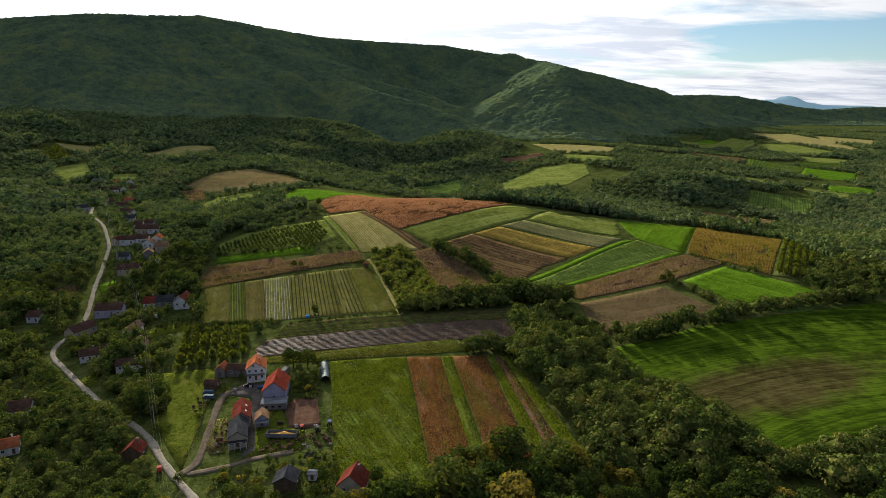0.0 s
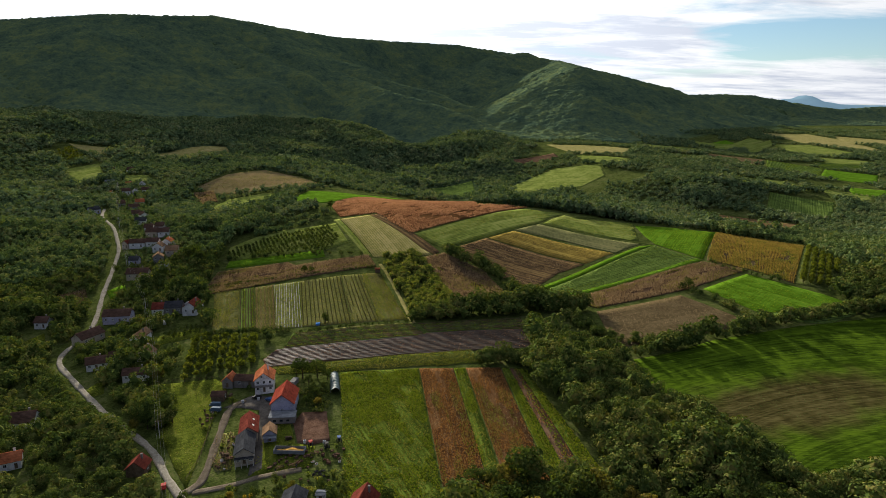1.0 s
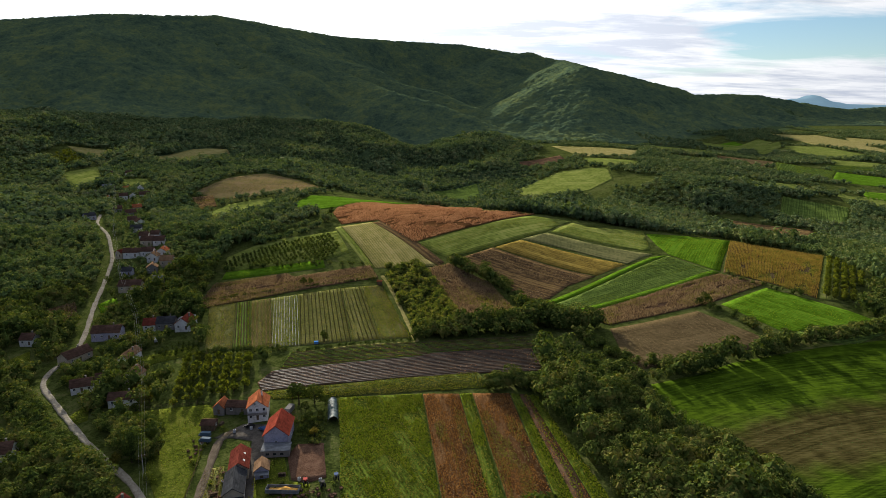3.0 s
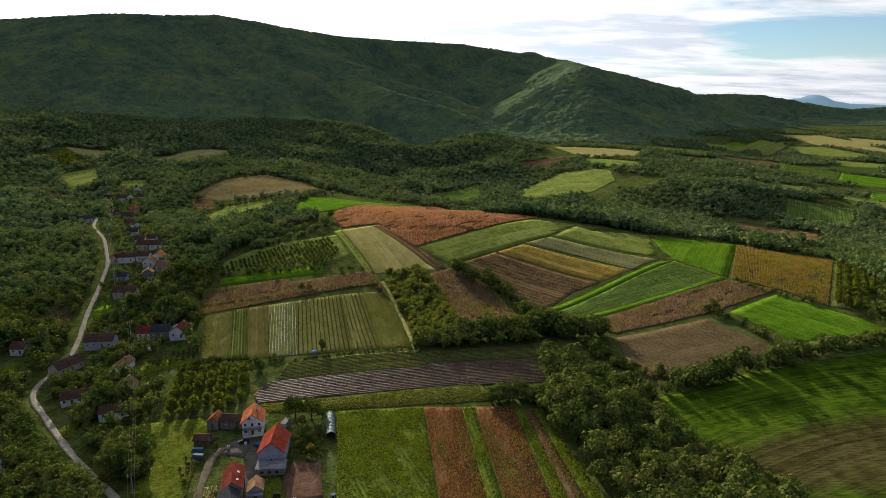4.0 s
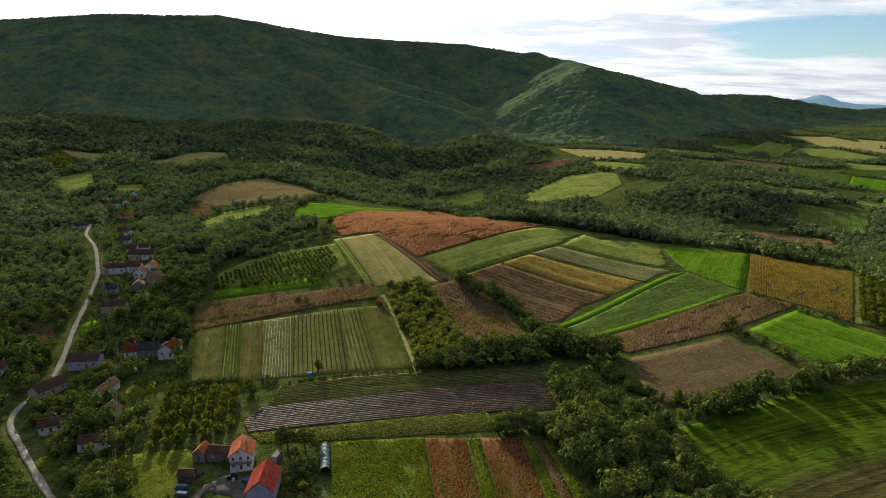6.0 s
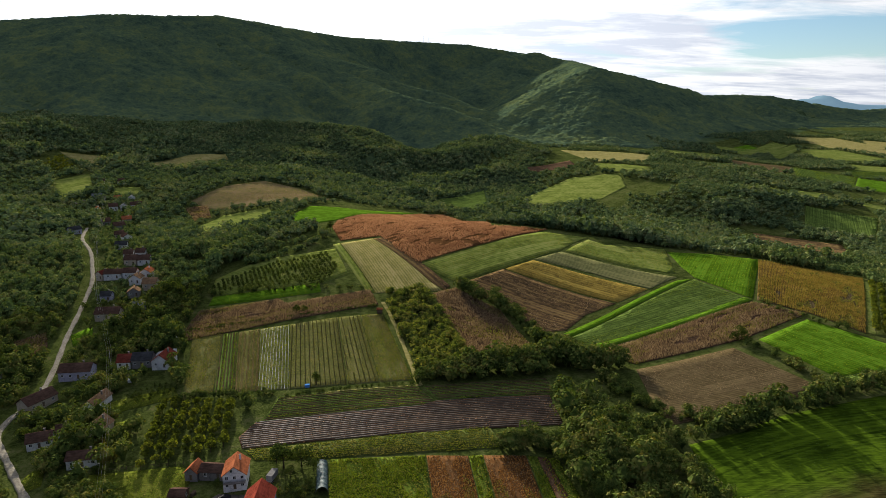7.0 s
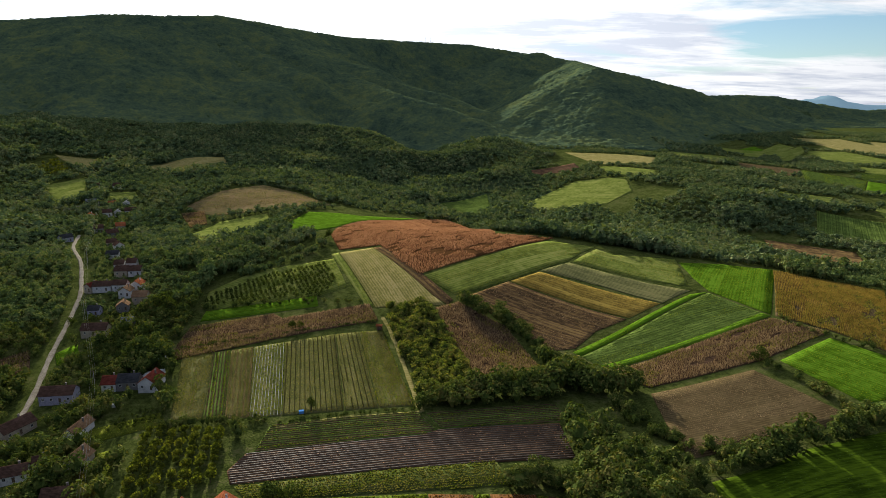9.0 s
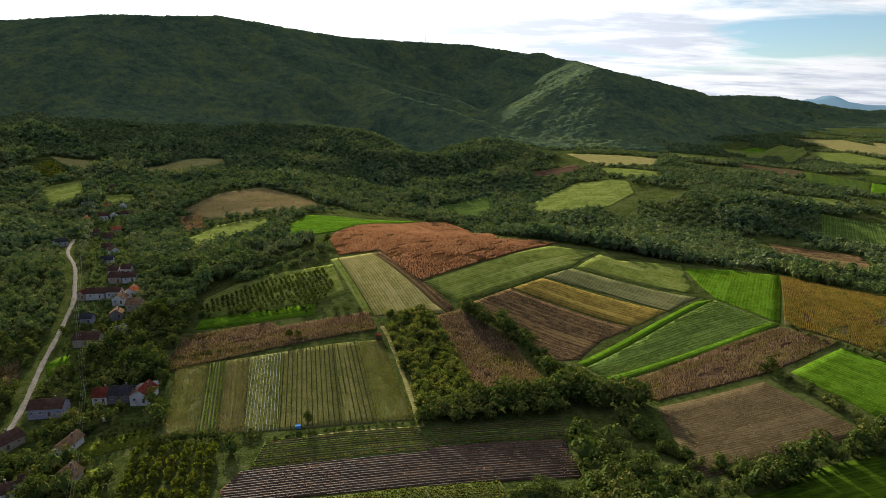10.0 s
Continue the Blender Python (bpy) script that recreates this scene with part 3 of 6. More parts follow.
def field(kind, angle, *poly, lift=.22):
    """One field: its ground, and the plants or banks on it."""
    plot = Plot(list(poly), angle)
    seed = len(FIELDS) + 3
    name, mat, label = FIELD_KINDS[kind]
    ob = sheet(name, plot, mat, lift)
    tagged(ob, label, "field", kind="structure")
    far = plot.c[1] > 620
    if kind in ("lush", "lush_meadow"):
        tufts("leafy_plants", plot, .8, .62, .46, .72, GREENS, ob, 3, .35, .08, seed, .42, 5.0, .45)
        tufts("dull_weeds", plot, .9, .8, .38, .6, WEEDS, ob, 3, .4, .25, seed + 60)
    elif kind == "bright":
        if not far:
            tufts("grass_blades", plot, 1.5, 1.1, .28, .6, GREENS, ob, 2, .25, .2, seed, .4, 6.0, .1)
    elif kind == "biggreen":
        tufts("grain_blades", plot, 1.5, 1.2, .12, .5, GREENS_DARK, ob, 2, .3, .3, seed, .45, 12.0, .2)
    elif kind == "midgreen":
        tufts("crop_plants", plot, 2.4, .8, .5, .8, GREENS_DARK, ob, 3, .14, .1, seed)
        tufts("pale_blades", plot, 1.2, 1.0, .3, .6, GREENS, ob, 2, .3, .2, seed + 40, .5, 8.0, .15)
    elif kind == "redbrown":
        tufts("stubble", plot, .8, .62, .40, .6, CORN_STUBBLE, ob, 3, .3, .10, seed, .40, 4.5, .3)
        tufts("dead_leaves", plot, 1.0, .9, .25, .6, CORN, ob, 2, .4, .2, seed + 70)
        tufts("weed_patches", plot, .8, .7, .4, .6, WEEDS, ob, 3, .4, .15, seed + 50, .56, 6.0, .12)
    elif kind == "mixed":
        tufts("stubble", plot, 1.0, .9, .4, .5, CORN_STUBBLE, ob, 3, .3, .3, seed, .4)
        tufts("leafy_plants", plot, 5.5, .3, .42, .6, GREENS, ob, 3, .24, .1, seed + 50)
    elif kind == "meadow":
        tufts("grass_tufts", plot, 1.0, .9, .2, .6, GREENS, ob, 2, .45, .2, seed, .42, 5.0)
        tufts("dry_grass", plot, 1.3, 1.1, .22, .6, WEEDS, ob, 2, .45, .2, seed + 30, .45, 6.0)
    elif kind == "rough":
        tufts("grass_clumps", plot, 1.3, .6, .42, .7, WEEDS, ob, 3, .3, .12, seed, .34, 7.0, .12)
        tufts("green_tufts", plot, 1.5, .8, .4, .7, GREENS, ob, 2, .3, .15, seed + 20, .46, 8.0, .1)
    elif kind == "mulch":
        ridges("film_strips", plot, 1.5, .55, .22, FILM_DARK, ob, .3, 3.0, seed)
        tufts("stubble", plot, 1.9, 1.6, .3, .6, CORN_RED, ob, 2, .5, .3, seed, .45)
    elif kind == "darkrows":
        if not far:
            ridges("soil_banks", plot, 1.5, .8, .18, SOIL, ob, .3, 4.0, seed)
        if not far:
            tufts("pale_rows", plot, 5.2, .5, .4, .8, GREENS, ob, 3, .16, .1, seed + 40)
        tufts("leafy_rows", plot, 1.5 if not far else 3.0, .7 if not far else 1.6, .45, .75, GREENS_DARK, ob, 3, .1, .08, seed)
    elif kind == "weedy":
        tufts("weeds", plot, .85, .8, .34, .6, WEEDS, ob, 3, .4, .1, seed, .36, 4.0, .5)
        tufts("leafy_plants", plot, 1.1, .8, .42, .6, GREENS, ob, 2, .3, .15, seed + 50, .5, 5.0, .12)
        tufts("dry_stems", plot, 1.2, .9, .35, .5, CORN, ob, 2, .3, .2, seed + 90, .58, 5.0, .08)
    elif kind == "weedbrown":
        tufts("weeds", plot, .85, .8, .32, .55, WEEDS, ob, 3, .4, .1, seed)
        tufts("dry_stems", plot, 2.4, .5, .4, .6, CORN, ob, 3, .25, .05, seed + 50)
    elif kind == "film":
        ridges("film_strips", plot, 1.5, .28, .14, FILM, ob, .2, 3.0, seed)
        tufts("leafy_rows", plot, 1.5, .8, .45, .7, GREENS, ob, 3, .45, .15, seed)
    elif kind == "stalks":
        tufts("weeds", plot, .9, .85, .34, .55, WEEDS, ob, 2, .4, .1, seed)
        tufts("stalk_rows", plot, 2.3, .5, .8, .30, STALKS, ob, 3, .05, .12, seed + 50, .22, 9.0, .2)
    elif kind in ("corn", "redcorn", "yellowcorn"):
        mat = {"corn": CORN, "redcorn": CORN_RED, "yellowcorn": CORN_YELLOW}[kind]
        wide = .95 if plot.c[1] < 480 else 1.35
        tufts("corn_stalks", plot, wide, wide * .8, 1.15, .62 * wide, mat, ob, 3, .14, .06, seed, .30, 6.0, .35)
        if kind != "redcorn":
            tufts("weeds", plot, wide * 1.3, wide, .8, .9, WEEDS, ob, 3, .4, .1, seed + 40, .42, 8.0, .25)
    elif kind == "yellow":
        tufts("yellow_plants", plot, 1.2, 1.0, .45, .6, CORN_YELLOW, ob, 2, .2, .2, seed, .4, 7.0, .15)
        tufts("weeds", plot, 1.4, 1.1, .4, .6, WEEDS, ob, 2, .3, .3, seed + 40, .58, 9.0, .1)
    elif kind == "pasture" and not far:
        tufts("grass_clumps", plot, 1.6, 1.3, .3, .7, WEEDS, ob, 2, .3, .2, seed, .42, 7.0, .15)
        tufts("green_tufts", plot, 2.2, 1.4, .3, .7, GREENS, ob, 2, .3, .3, seed + 20, .5, 8.0, .15)
    elif kind == "pinkfield":
        tufts("dry_weeds", plot, 3.0, 2.2, .6, 1.2, CORN, ob, 2, .3, .2, seed, .48, 16.0, .08)
        tufts("weeds", plot, 3.0, 2.2, .6, 1.2, WEEDS, ob, 2, .3, .2, seed + 20, .48, 14.0, .08)
    elif kind == "stubblepale" and not far:
        tufts("stubble", plot, 1.3, 1.3, .3, .5, WEEDS, ob, 2, .15, .3, seed, .2)
    elif kind in ("ploughpale", "plough", "brownrows", "greyrows") and not far:
        if kind != "ploughpale":
            ridges("furrows", plot, {"ploughpale": 1.4, "plough": 1.2, "brownrows": 3.0, "greyrows": 2.2}[kind], .9, .10,
                   {"ploughpale": SOIL_PALE, "plough": SOIL, "brownrows": SOIL, "greyrows": GREY_ROWS}[kind], ob, .6 if kind == "brownrows" else .35, 3.0, seed)
        if kind == "ploughpale":
            tufts("clods", plot, 1.4, .8, .16, .4, SOIL, ob, 2, .12, .15, seed, .36, 7.0, .06)
            tufts("stubble", plot, 1.0, .9, .2, .5, CORN, ob, 2, .3, .2, seed + 30, .45, 6.0, .2)
        if kind == "brownrows":
            tufts("dry_stems", plot, 1.5, 1.0, .4, .6, CORN, ob, 2, .3, .2, seed, .46, 8.0, .08)
    plot.place(ob)
    FIELDS.append(plot)
    return ob


FIELD_KINDS = {
    "lush": ("green_plot", LUSH, "lush green leafy plot with uneven growth"),
    "redbrown": ("stubble_field", SOIL_RED, "reddish brown harvested corn stubble in rows"),
    "bright": ("green_field", BRIGHT, "bright green strip of young winter grain"),
    "biggreen": ("grain_field", BIG_GREEN, "wide rolling green field with curving drill lines"),
    "midgreen": ("crop_field", MIDGREEN, "dull green crop field in straight rows"),
    "mixed": ("mixed_field", SOIL, "dark brown plot with green weedy rows"),
    "meadow": ("meadow", MEADOW, "sunlit grassy meadow with uneven humps"),
    "rough": ("grass_margin", GRASS, "rough grassy margin beside a ploughed strip"),
    "mulch": ("mulch_field", SOIL, "ploughed strip under shiny plastic mulch rows"),
    "darkrows": ("vegetable_field", MIDGREEN, "dark green vegetable rows on bare soil"),
    "weedy": ("weedy_plot", WEEDY, "weedy olive green garden plot"),
    "weedbrown": ("overgrown_plot", WEEDY, "overgrown brown and green garden plot"),
    "film": ("film_plot", WEEDY, "garden plot with pale film strips between plants"),
    "stalks": ("stalk_plot", WEEDY, "garden plot with dark rows of dry stalks"),
    "corn": ("corn_field", SOIL, "dry brown standing corn field"),
    "redcorn": ("red_corn_field", SOIL_RED, "rust red dry field over the hilltop"),
    "yellowcorn": ("yellow_corn_field", SOIL_PALE, "yellowed standing corn in straight rows"),
    "yellow": ("yellow_field", YELLOW, "yellow ripened crop strip"),
    "pasture": ("pasture_field", PASTURE, "pale green mown pasture with faint tracks"),
    "stubblepale": ("pale_field", PALE, "pale straw-green stubble field"),
    "plough": ("ploughed_field", SOIL, "freshly ploughed brown soil"),
    "ploughpale": ("dry_ploughed_field", SOIL_PALE, "dry light brown ploughed field with furrows"),
    "brownrows": ("striped_field", BROWN_ROWS, "brown striped field with dark furrows"),
    "greyrows": ("grey_row_field", GREY_ROWS, "grey-green field in narrow rows"),
    "pinkfield": ("hill_field", PINK, "pinkish brown fallow field on a hilltop"),
    "grass": ("orchard_meadow", GRASS, "grassy ground under orchard trees"),
}
field("lush", -67.5, (-33.8, 283.9), (1.8, 282.6), (8.3, 197.3), (9.6, 178.8), (-21.6, 182.4))
field("redbrown", -85.6, (2.4, 282.5), (17.8, 280.9), (24.0, 194.8), (9.0, 196.5))
field("lush", -86.0, (18.3, 280.8), (23.1, 280.8), (29.3, 193.6), (24.4, 194.8))
field("redbrown", -85.7, (23.7, 280.7), (39.3, 279.5), (44.7, 196.7), (30.1, 194.2))
field("lush", -86.1, (39.9, 279.4), (43.2, 278.5), (51.3, 197.0), (45.5, 196.6))
field("mixed", -84.2, (43.5, 278.4), (47.1, 277.4), (57.3, 197.8), (51.7, 197.0))
field("lush", -82.6, (47.3, 277.4), (50.2, 277.1), (63.7, 199.0), (57.7, 197.8))
field("rough", 2.9, (-68.2, 294.2), (-33.5, 296.0), (27.9, 300.2), (32.2, 285.3), (4.4, 284.7), (-32.2, 284.8), (-62.3, 286.9))
field("mulch", 4.2, (-73.6, 304.1), (-69.2, 314.7), (-0.9, 319.7), (7.3, 323.5), (57.4, 326.4), (58.2, 300.4), (26.6, 299.3), (-33.7, 297.4), (-70.0, 295.8))
field("darkrows", 7.0, (1.3, 337.4), (33.5, 341.3), (59.4, 344.6), (61.5, 332.3), (58.2, 327.7), (7.6, 324.7))
field("darkrows", 3.2, (-63.9, 334.9), (-2.0, 338.3), (6.5, 323.6), (-0.9, 320.2), (-66.3, 315.3))
field("weedy", -76.7, (-126.2, 404.1), (-111.3, 407.8), (-95.9, 343.0), (-109.4, 341.2))
field("darkrows", -76.2, (-110.7, 407.8), (-102.6, 409.3), (-86.3, 342.6), (-95.4, 342.9))
field("weedbrown", -77.2, (-102.0, 409.2), (-91.2, 411.6), (-75.4, 342.1), (-85.8, 342.5))
field("film", -79.2, (-90.6, 411.5), (-75.1, 415.2), (-61.2, 341.9), (-74.9, 342.0))
field("stalks", -79.8, (-74.5, 415.2), (-48.1, 421.9), (-33.9, 342.5), (-60.7, 341.8))
field("stalks", -78.4, (-47.5, 421.8), (-35.4, 423.4), (-18.9, 343.3), (-33.4, 342.5))
field("weedy", -76.8, (-34.8, 423.4), (-22.2, 424.6), (-3.3, 344.0), (-18.4, 343.2))
field("corn", 16.2, (-134.1, 411.8), (-134.1, 439.4), (-88.9, 452.4), (-82.2, 446.0), (-32.1, 460.5), (-25.2, 437.6), (-75.3, 422.3), (-128.7, 401.4))
field("bright", 14.5, (-131.0, 446.5), (-131.9, 460.1), (-67.3, 476.8), (-63.5, 461.1), (-92.3, 454.5))
field("pasture", 38.2, (-134.8, 464.8), (-139.2, 488.9), (-116.9, 526.1), (-65.5, 546.9), (-49.0, 489.0), (-64.2, 477.2), (-131.0, 461.5))
field("stubblepale", -71.7, (-62.8, 561.0), (-38.2, 567.3), (6.4, 470.1), (14.6, 456.9), (-27.7, 455.0))
field("brownrows", -64.5, (-37.3, 567.0), (-30.1, 567.6), (19.7, 463.2), (15.7, 457.6), (7.1, 470.0))
field("pasture", -71.8, (-68.7, 558.1), (-63.7, 561.2), (-28.8, 455.1), (-34.3, 457.8))
field("redcorn", -142.3, (-77.6, 617.9), (-76.5, 641.4), (-2, 832), (30, 862), (54, 812), (60.6, 593.4), (107.1, 585.0), (92.3, 566.4), (54.1, 536.9), (-1.8, 502.5), (-18.8, 535.2), (-32.6, 573.1), (-64.2, 568.5))
field("bright", 34.2, (-129.3, 665.0), (-119, 749), (-63, 747), (-5, 838), (-78.2, 646.5), (-108.8, 625.7))
field("pasture", 32.6, (0.5, 499.5), (53.8, 533.6), (99.6, 570.5), (134.3, 563.1), (103.8, 521.0), (56.0, 488.3), (20.8, 471.1))
field("pasture", 141.7, (134.1, 555.9), (142.7, 541.5), (191.7, 546.8), (173.1, 477.5), (148.4, 488.2), (107.6, 520.3))
field("greyrows", -42.3, (104.3, 518.0), (147.1, 484.5), (171.3, 469.8), (147.1, 452.7), (116.6, 480.4), (81.7, 504.1))
field("yellow", -40.0, (59.0, 488.3), (80.5, 501.6), (145.5, 452.1), (121.6, 436.7), (104.8, 449.8))
field("brownrows", -40.0, (26.1, 466.7), (57.0, 487.5), (104.3, 447.8), (120.0, 435.7), (98.6, 423.9), (82.6, 405.2), (70.2, 403.2), (49.2, 435.5))
field("corn", -49.6, (8.5, 452.7), (23.0, 460.4), (48.6, 430.4), (63.0, 372.3), (27.6, 366.8), (16.7, 413.3))
field("bright", -119.8, (190.1, 535.7), (229.5, 547.3), (268.3, 545.1), (201.3, 428.0), (182.9, 468.5), (183.5, 494.1))
field("bright", 35.4, (80.6, 401.0), (168.7, 463.5), (180.6, 466.6), (169.2, 458.2), (83.6, 396.3))
field("midgreen", 21.6, (180.9, 465.6), (199.7, 425.7), (165.9, 407.7), (92.7, 378.6), (84.0, 395.7), (169.2, 456.5))
field("bright", 24.0, (92.7, 378.6), (165.9, 407.7), (199.7, 425.7), (197.5, 430.6), (164.0, 412.6), (90.6, 383.6), lift=.32)
field("corn", 24.0, (92.6, 375.6), (198.4, 422.7), (219.1, 401.6), (169.7, 375.5), (106.3, 357.4))
field("ploughpale", 15.8, (104.7, 351.0), (159.6, 366.5), (179.4, 320.4), (101.0, 297.6), (100.4, 315.2))
field("bright", -57.5, (176.7, 373.4), (214.5, 394.2), (240.0, 354.1), (246.7, 335.3), (190.3, 331.9))
field("midgreen", 10.9, (190.2, 330.7), (231.9, 338.7), (248.4, 330.2), (216.9, 314.9), (198.2, 322.3))
field("yellowcorn", -118.4, (202.8, 426.0), (265.2, 541.6), (307.0, 481.4), (233.4, 373.7), (221.7, 400.9))
field("grass", -124.2, (234.6, 373.5), (302.8, 474.0), (290.9, 412.6), (249.7, 359.1))
field("biggreen", 0.0, *BIG_POLY)
field("pinkfield", 21.2, (-258, 783), (-240, 849), (-203, 902), (-152, 870), (-103, 810), (-124, 782), (-171, 764), (-222, 752))
field("pasture", 26.3, (-219.5, 671.7), (-206, 730), (-163, 751), (-138.9, 670.9), (-165.3, 626.3), (-178.7, 603.5))
field("stubblepale", 63.8, (-389, 977), (-350, 1056), (-308, 1090), (-291, 1045), (-329, 967))
field("stubblepale", 8.5, (-511, 991), (-458, 999), (-436, 948), (-458, 944))
field("grass", 81.9, (-517, 929), (-509, 985), (-454, 928), (-460, 890))
field("pasture", 67.7, (-449, 854), (-428, 904), (-377, 810), (-388, 763))
field("pasture", -46.2, (147, 974), (232, 1039), (298, 1005), (281, 918), (235, 882), (159, 906))
field("plough", 27.4, (181, 1140), (264, 1184), (262, 1123), (181, 1108))
field("stubblepale", -28.1, (280, 1328), (431, 1248), (372, 1109), (294, 1142))
field("pasture", -52.3, (291, 1129), (358, 1042), (336, 991), (285, 1039))
field("pasture", -7.5, (427, 942), (563, 924), (556, 874), (500, 872))
field("ploughpale", -36.9, (608, 1290), (692, 1227), (623, 1125), (539, 1140))
field("midgreen", -118.7, (695, 1228), (736, 1110), (647, 988), (619, 1090))
field("bright", -58.0, (733, 1103), (778, 1031), (700, 929), (645, 983))
field("darkrows", -121.6, (484, 839), (544, 790), (472.0, 696.0), (425, 742))
field("brownrows", -32.3, (355, 719), (423.1, 675.9), (389.6, 605.4), (332.8, 654.9))
field("pasture", -36.9, (579, 875), (630, 837), (587, 781), (555, 816))
field("stubblepale", -82.4, (1023, 1791), (1067, 1465), (1016, 1312), (965, 1550))
field("pasture", 45.6, (773, 1463), (921, 1614), (869, 1509), (714, 1315))
field("pasture", -63.0, (878, 1509), (933, 1400), (939, 1290), (834, 1361))
field("darkrows", 40.0, (26, 996), (100, 1058), (97, 954), (46, 898))
field("stubblepale", -72.7, (1163, 1741), (1217, 1569), (1113, 1436), (1085, 1563))
field("meadow", -79.3, (-124.0, 284.8), (-91.0, 286.7), (-84.1, 282.4), (-82.4, 260.5), (-78.4, 220.3), (-76.8, 204.0), (-85.6, 217.6), (-99.5, 241.9), (-103.3, 269.2), (-117.6, 271.5))
field("corn", 42.1, (-224.3, 405.9), (-212.3, 416.8), (-200.0, 394.4), (-210.7, 384.5))
field("bright", 60.6, (-197.0, 412.4), (-190.6, 423.6), (-181.1, 406.4), (-189.1, 399.6))
field("pasture", -11.9, (514, 1412), (630, 1388), (572, 1277), (482, 1266))
field("pasture", -46.1, (833, 1284), (891, 1224), (895, 1157), (794, 1192))
field("bright", -28.3, (630, 896), (684, 867), (638, 810), (601, 840))
field("pasture", -16.9, (684, 1527), (773, 1501), (705, 1394), (662, 1457))
field("meadow", 24.3, (-144.4, 339.0), (-117.0, 351.4), (-111.2, 341.8), (-136.7, 329.7))
field("meadow", -61.6, (-131.7, 321.0), (-126.9, 323.6), (-115.9, 303.4), (-118.9, 294.1))
field("meadow", 73.4, (-148.0, 285.7), (-146.1, 291.9), (-144.5, 293.9), (-138.6, 279.5), (-141.7, 277.1))
field("meadow", 64.7, (-208.7, 341.3), (-203.7, 352.0), (-190.3, 328.8), (-193.8, 322.8))
field("meadow", 76.0, (-147.7, 282.7), (-146.3, 288.6), (-140.9, 282.5), (-141.7, 275.3))
field("meadow", 21.3, (-319, 729), (-309, 732), (-298, 710), (-305, 701))
field("pasture", 12.1, (-364, 832), (-337, 838), (-317, 803), (-345, 793))
field("stubblepale", 0, (992, 1791), (1143, 1807), (1086, 1503), (998, 1489), (979, 1651))
field("pasture", 40, (757, 1499), (887, 1650), (891, 1591), (736, 1413))
field("pasture", 20, (874, 1526), (953, 1495), (955, 1341), (879, 1288), (817, 1366))
field("midgreen", 10, (782, 1217), (844, 1163), (783, 1080), (734, 1109))
field("bright", 40, (722, 1519), (783, 1572), (787, 1530), (695, 1442))
field("corn", 23.1, (-256, 760), (-234, 769), (-217, 724), (-230, 712))


# ---- lanes and yards ----
def ribbon(name, line, width, mat, label, lift=.3):
    """A lane along a line of (x, y), with low shoulders, laid on the land."""
    pts = [Vector((x, y)) for x, y in line]
    dense = []
    for i in range(len(pts) - 1):
        p0, p1, p2, p3 = pts[max(i - 1, 0)], pts[i], pts[i + 1], pts[min(i + 2, len(pts) - 1)]
        n = max(2, int((p2 - p1).length / 3))
        for k in range(n):
            t = k / n
            dense.append(.5 * (2 * p1 + (p2 - p0) * t + (2 * p0 - 5 * p1 + 4 * p2 - p3) * t * t + (3 * p1 - p0 - 3 * p2 + p3) * t ** 3))
    dense.append(pts[-1])
    V, Fc = [], []
    for i, p in enumerate(dense):
        d = (dense[min(i + 1, len(dense) - 1)] - dense[max(i - 1, 0)]).normalized()
        s = Vector((-d.y, d.x))
        w = width * .5 * (1 + .12 * math.sin(i * .9) + .08 * math.sin(i * 2.3))
        zc = float(height(p.x, p.y)) + lift
        for k, dz in ((-1.15, -.5), (-1, -.02), (-.4, .03), (.4, .03), (1, -.02), (1.15, -.5)):
            q = p + s * (w * k)
            V.append((q.x, q.y, max(zc, float(height(q.x, q.y)) + lift) + dz))
    for i in range(len(dense) - 1):
        for k in range(5):
            a = i * 6 + k
            Fc.append((a, a + 6, a + 7, a + 1)[::-1])
    ob = mesh_object(name, V, Fc, mat, smooth=True)
    return tagged(ob, label, "road", kind="structure")


ROAD = [(-52, 165), (-65.7, 185.0), (-77.3, 199.8), (-86.4, 212.2), (-95.1, 225.8), (-103.5, 235.6), (-114.6, 246.4), (-128.3, 259.8), (-142.5, 275.2), (-161.7, 297),
        (-176, 314), (-180, 328), (-178.5, 343), (-181, 358), (-187, 378), (-198, 410), (-209, 448), (-221, 486), (-234, 514), (-257, 558), (-289.8, 609.9), (-311, 660)]
ribbon("road", ROAD, 2.5, ASPHALT, "narrow pale village lane winding between trees")
UPPER_LANE = [(-370.4, 745.9), (-367.2, 760.4), (-360.8, 773.0), (-348.1, 772.6), (-342.8, 784.7)]
ribbon("upper_lane", UPPER_LANE, 4.0, ASPHALT, "pale lane crossing above the village")
DRIVE = [(-76.8, 201.7), (-73.2, 206.6), (-73.6, 219.6), (-75.5, 238.2), (-76.9, 257.0), (-72, 264.1)]
ribbon("drive", DRIVE, 2.8, DIRT, "dusty farm drive running up to the yard", .34)
LANE = [(-74, 201.6), (-61.9, 204.4), (-55.0, 207.5), (-47.4, 209.5), (-39.6, 211.0)]
ribbon("farm_lane", LANE, 2.4, DIRT, "dirt lane beside the farm buildings", .26)
TRACK = [(-22.9, 441.0), (-17.5, 423.1), (-9.7, 388.2), (-1.8, 345), (-2.5, 338), (-34.3, 336.2), (-61.4, 332.5)]
ribbon("field_track", TRACK, 2.0, PALE, "grassy field track along the garden plots", .26)


def pad(name, poly, mat, label, lift=.2):
    plot = Plot(list(poly), 0)
    ob = sheet(name, plot, mat, lift, 4)
    plot.place(ob)
    FIELDS.append(plot)
    return tagged(ob, label, "yard", kind="structure")


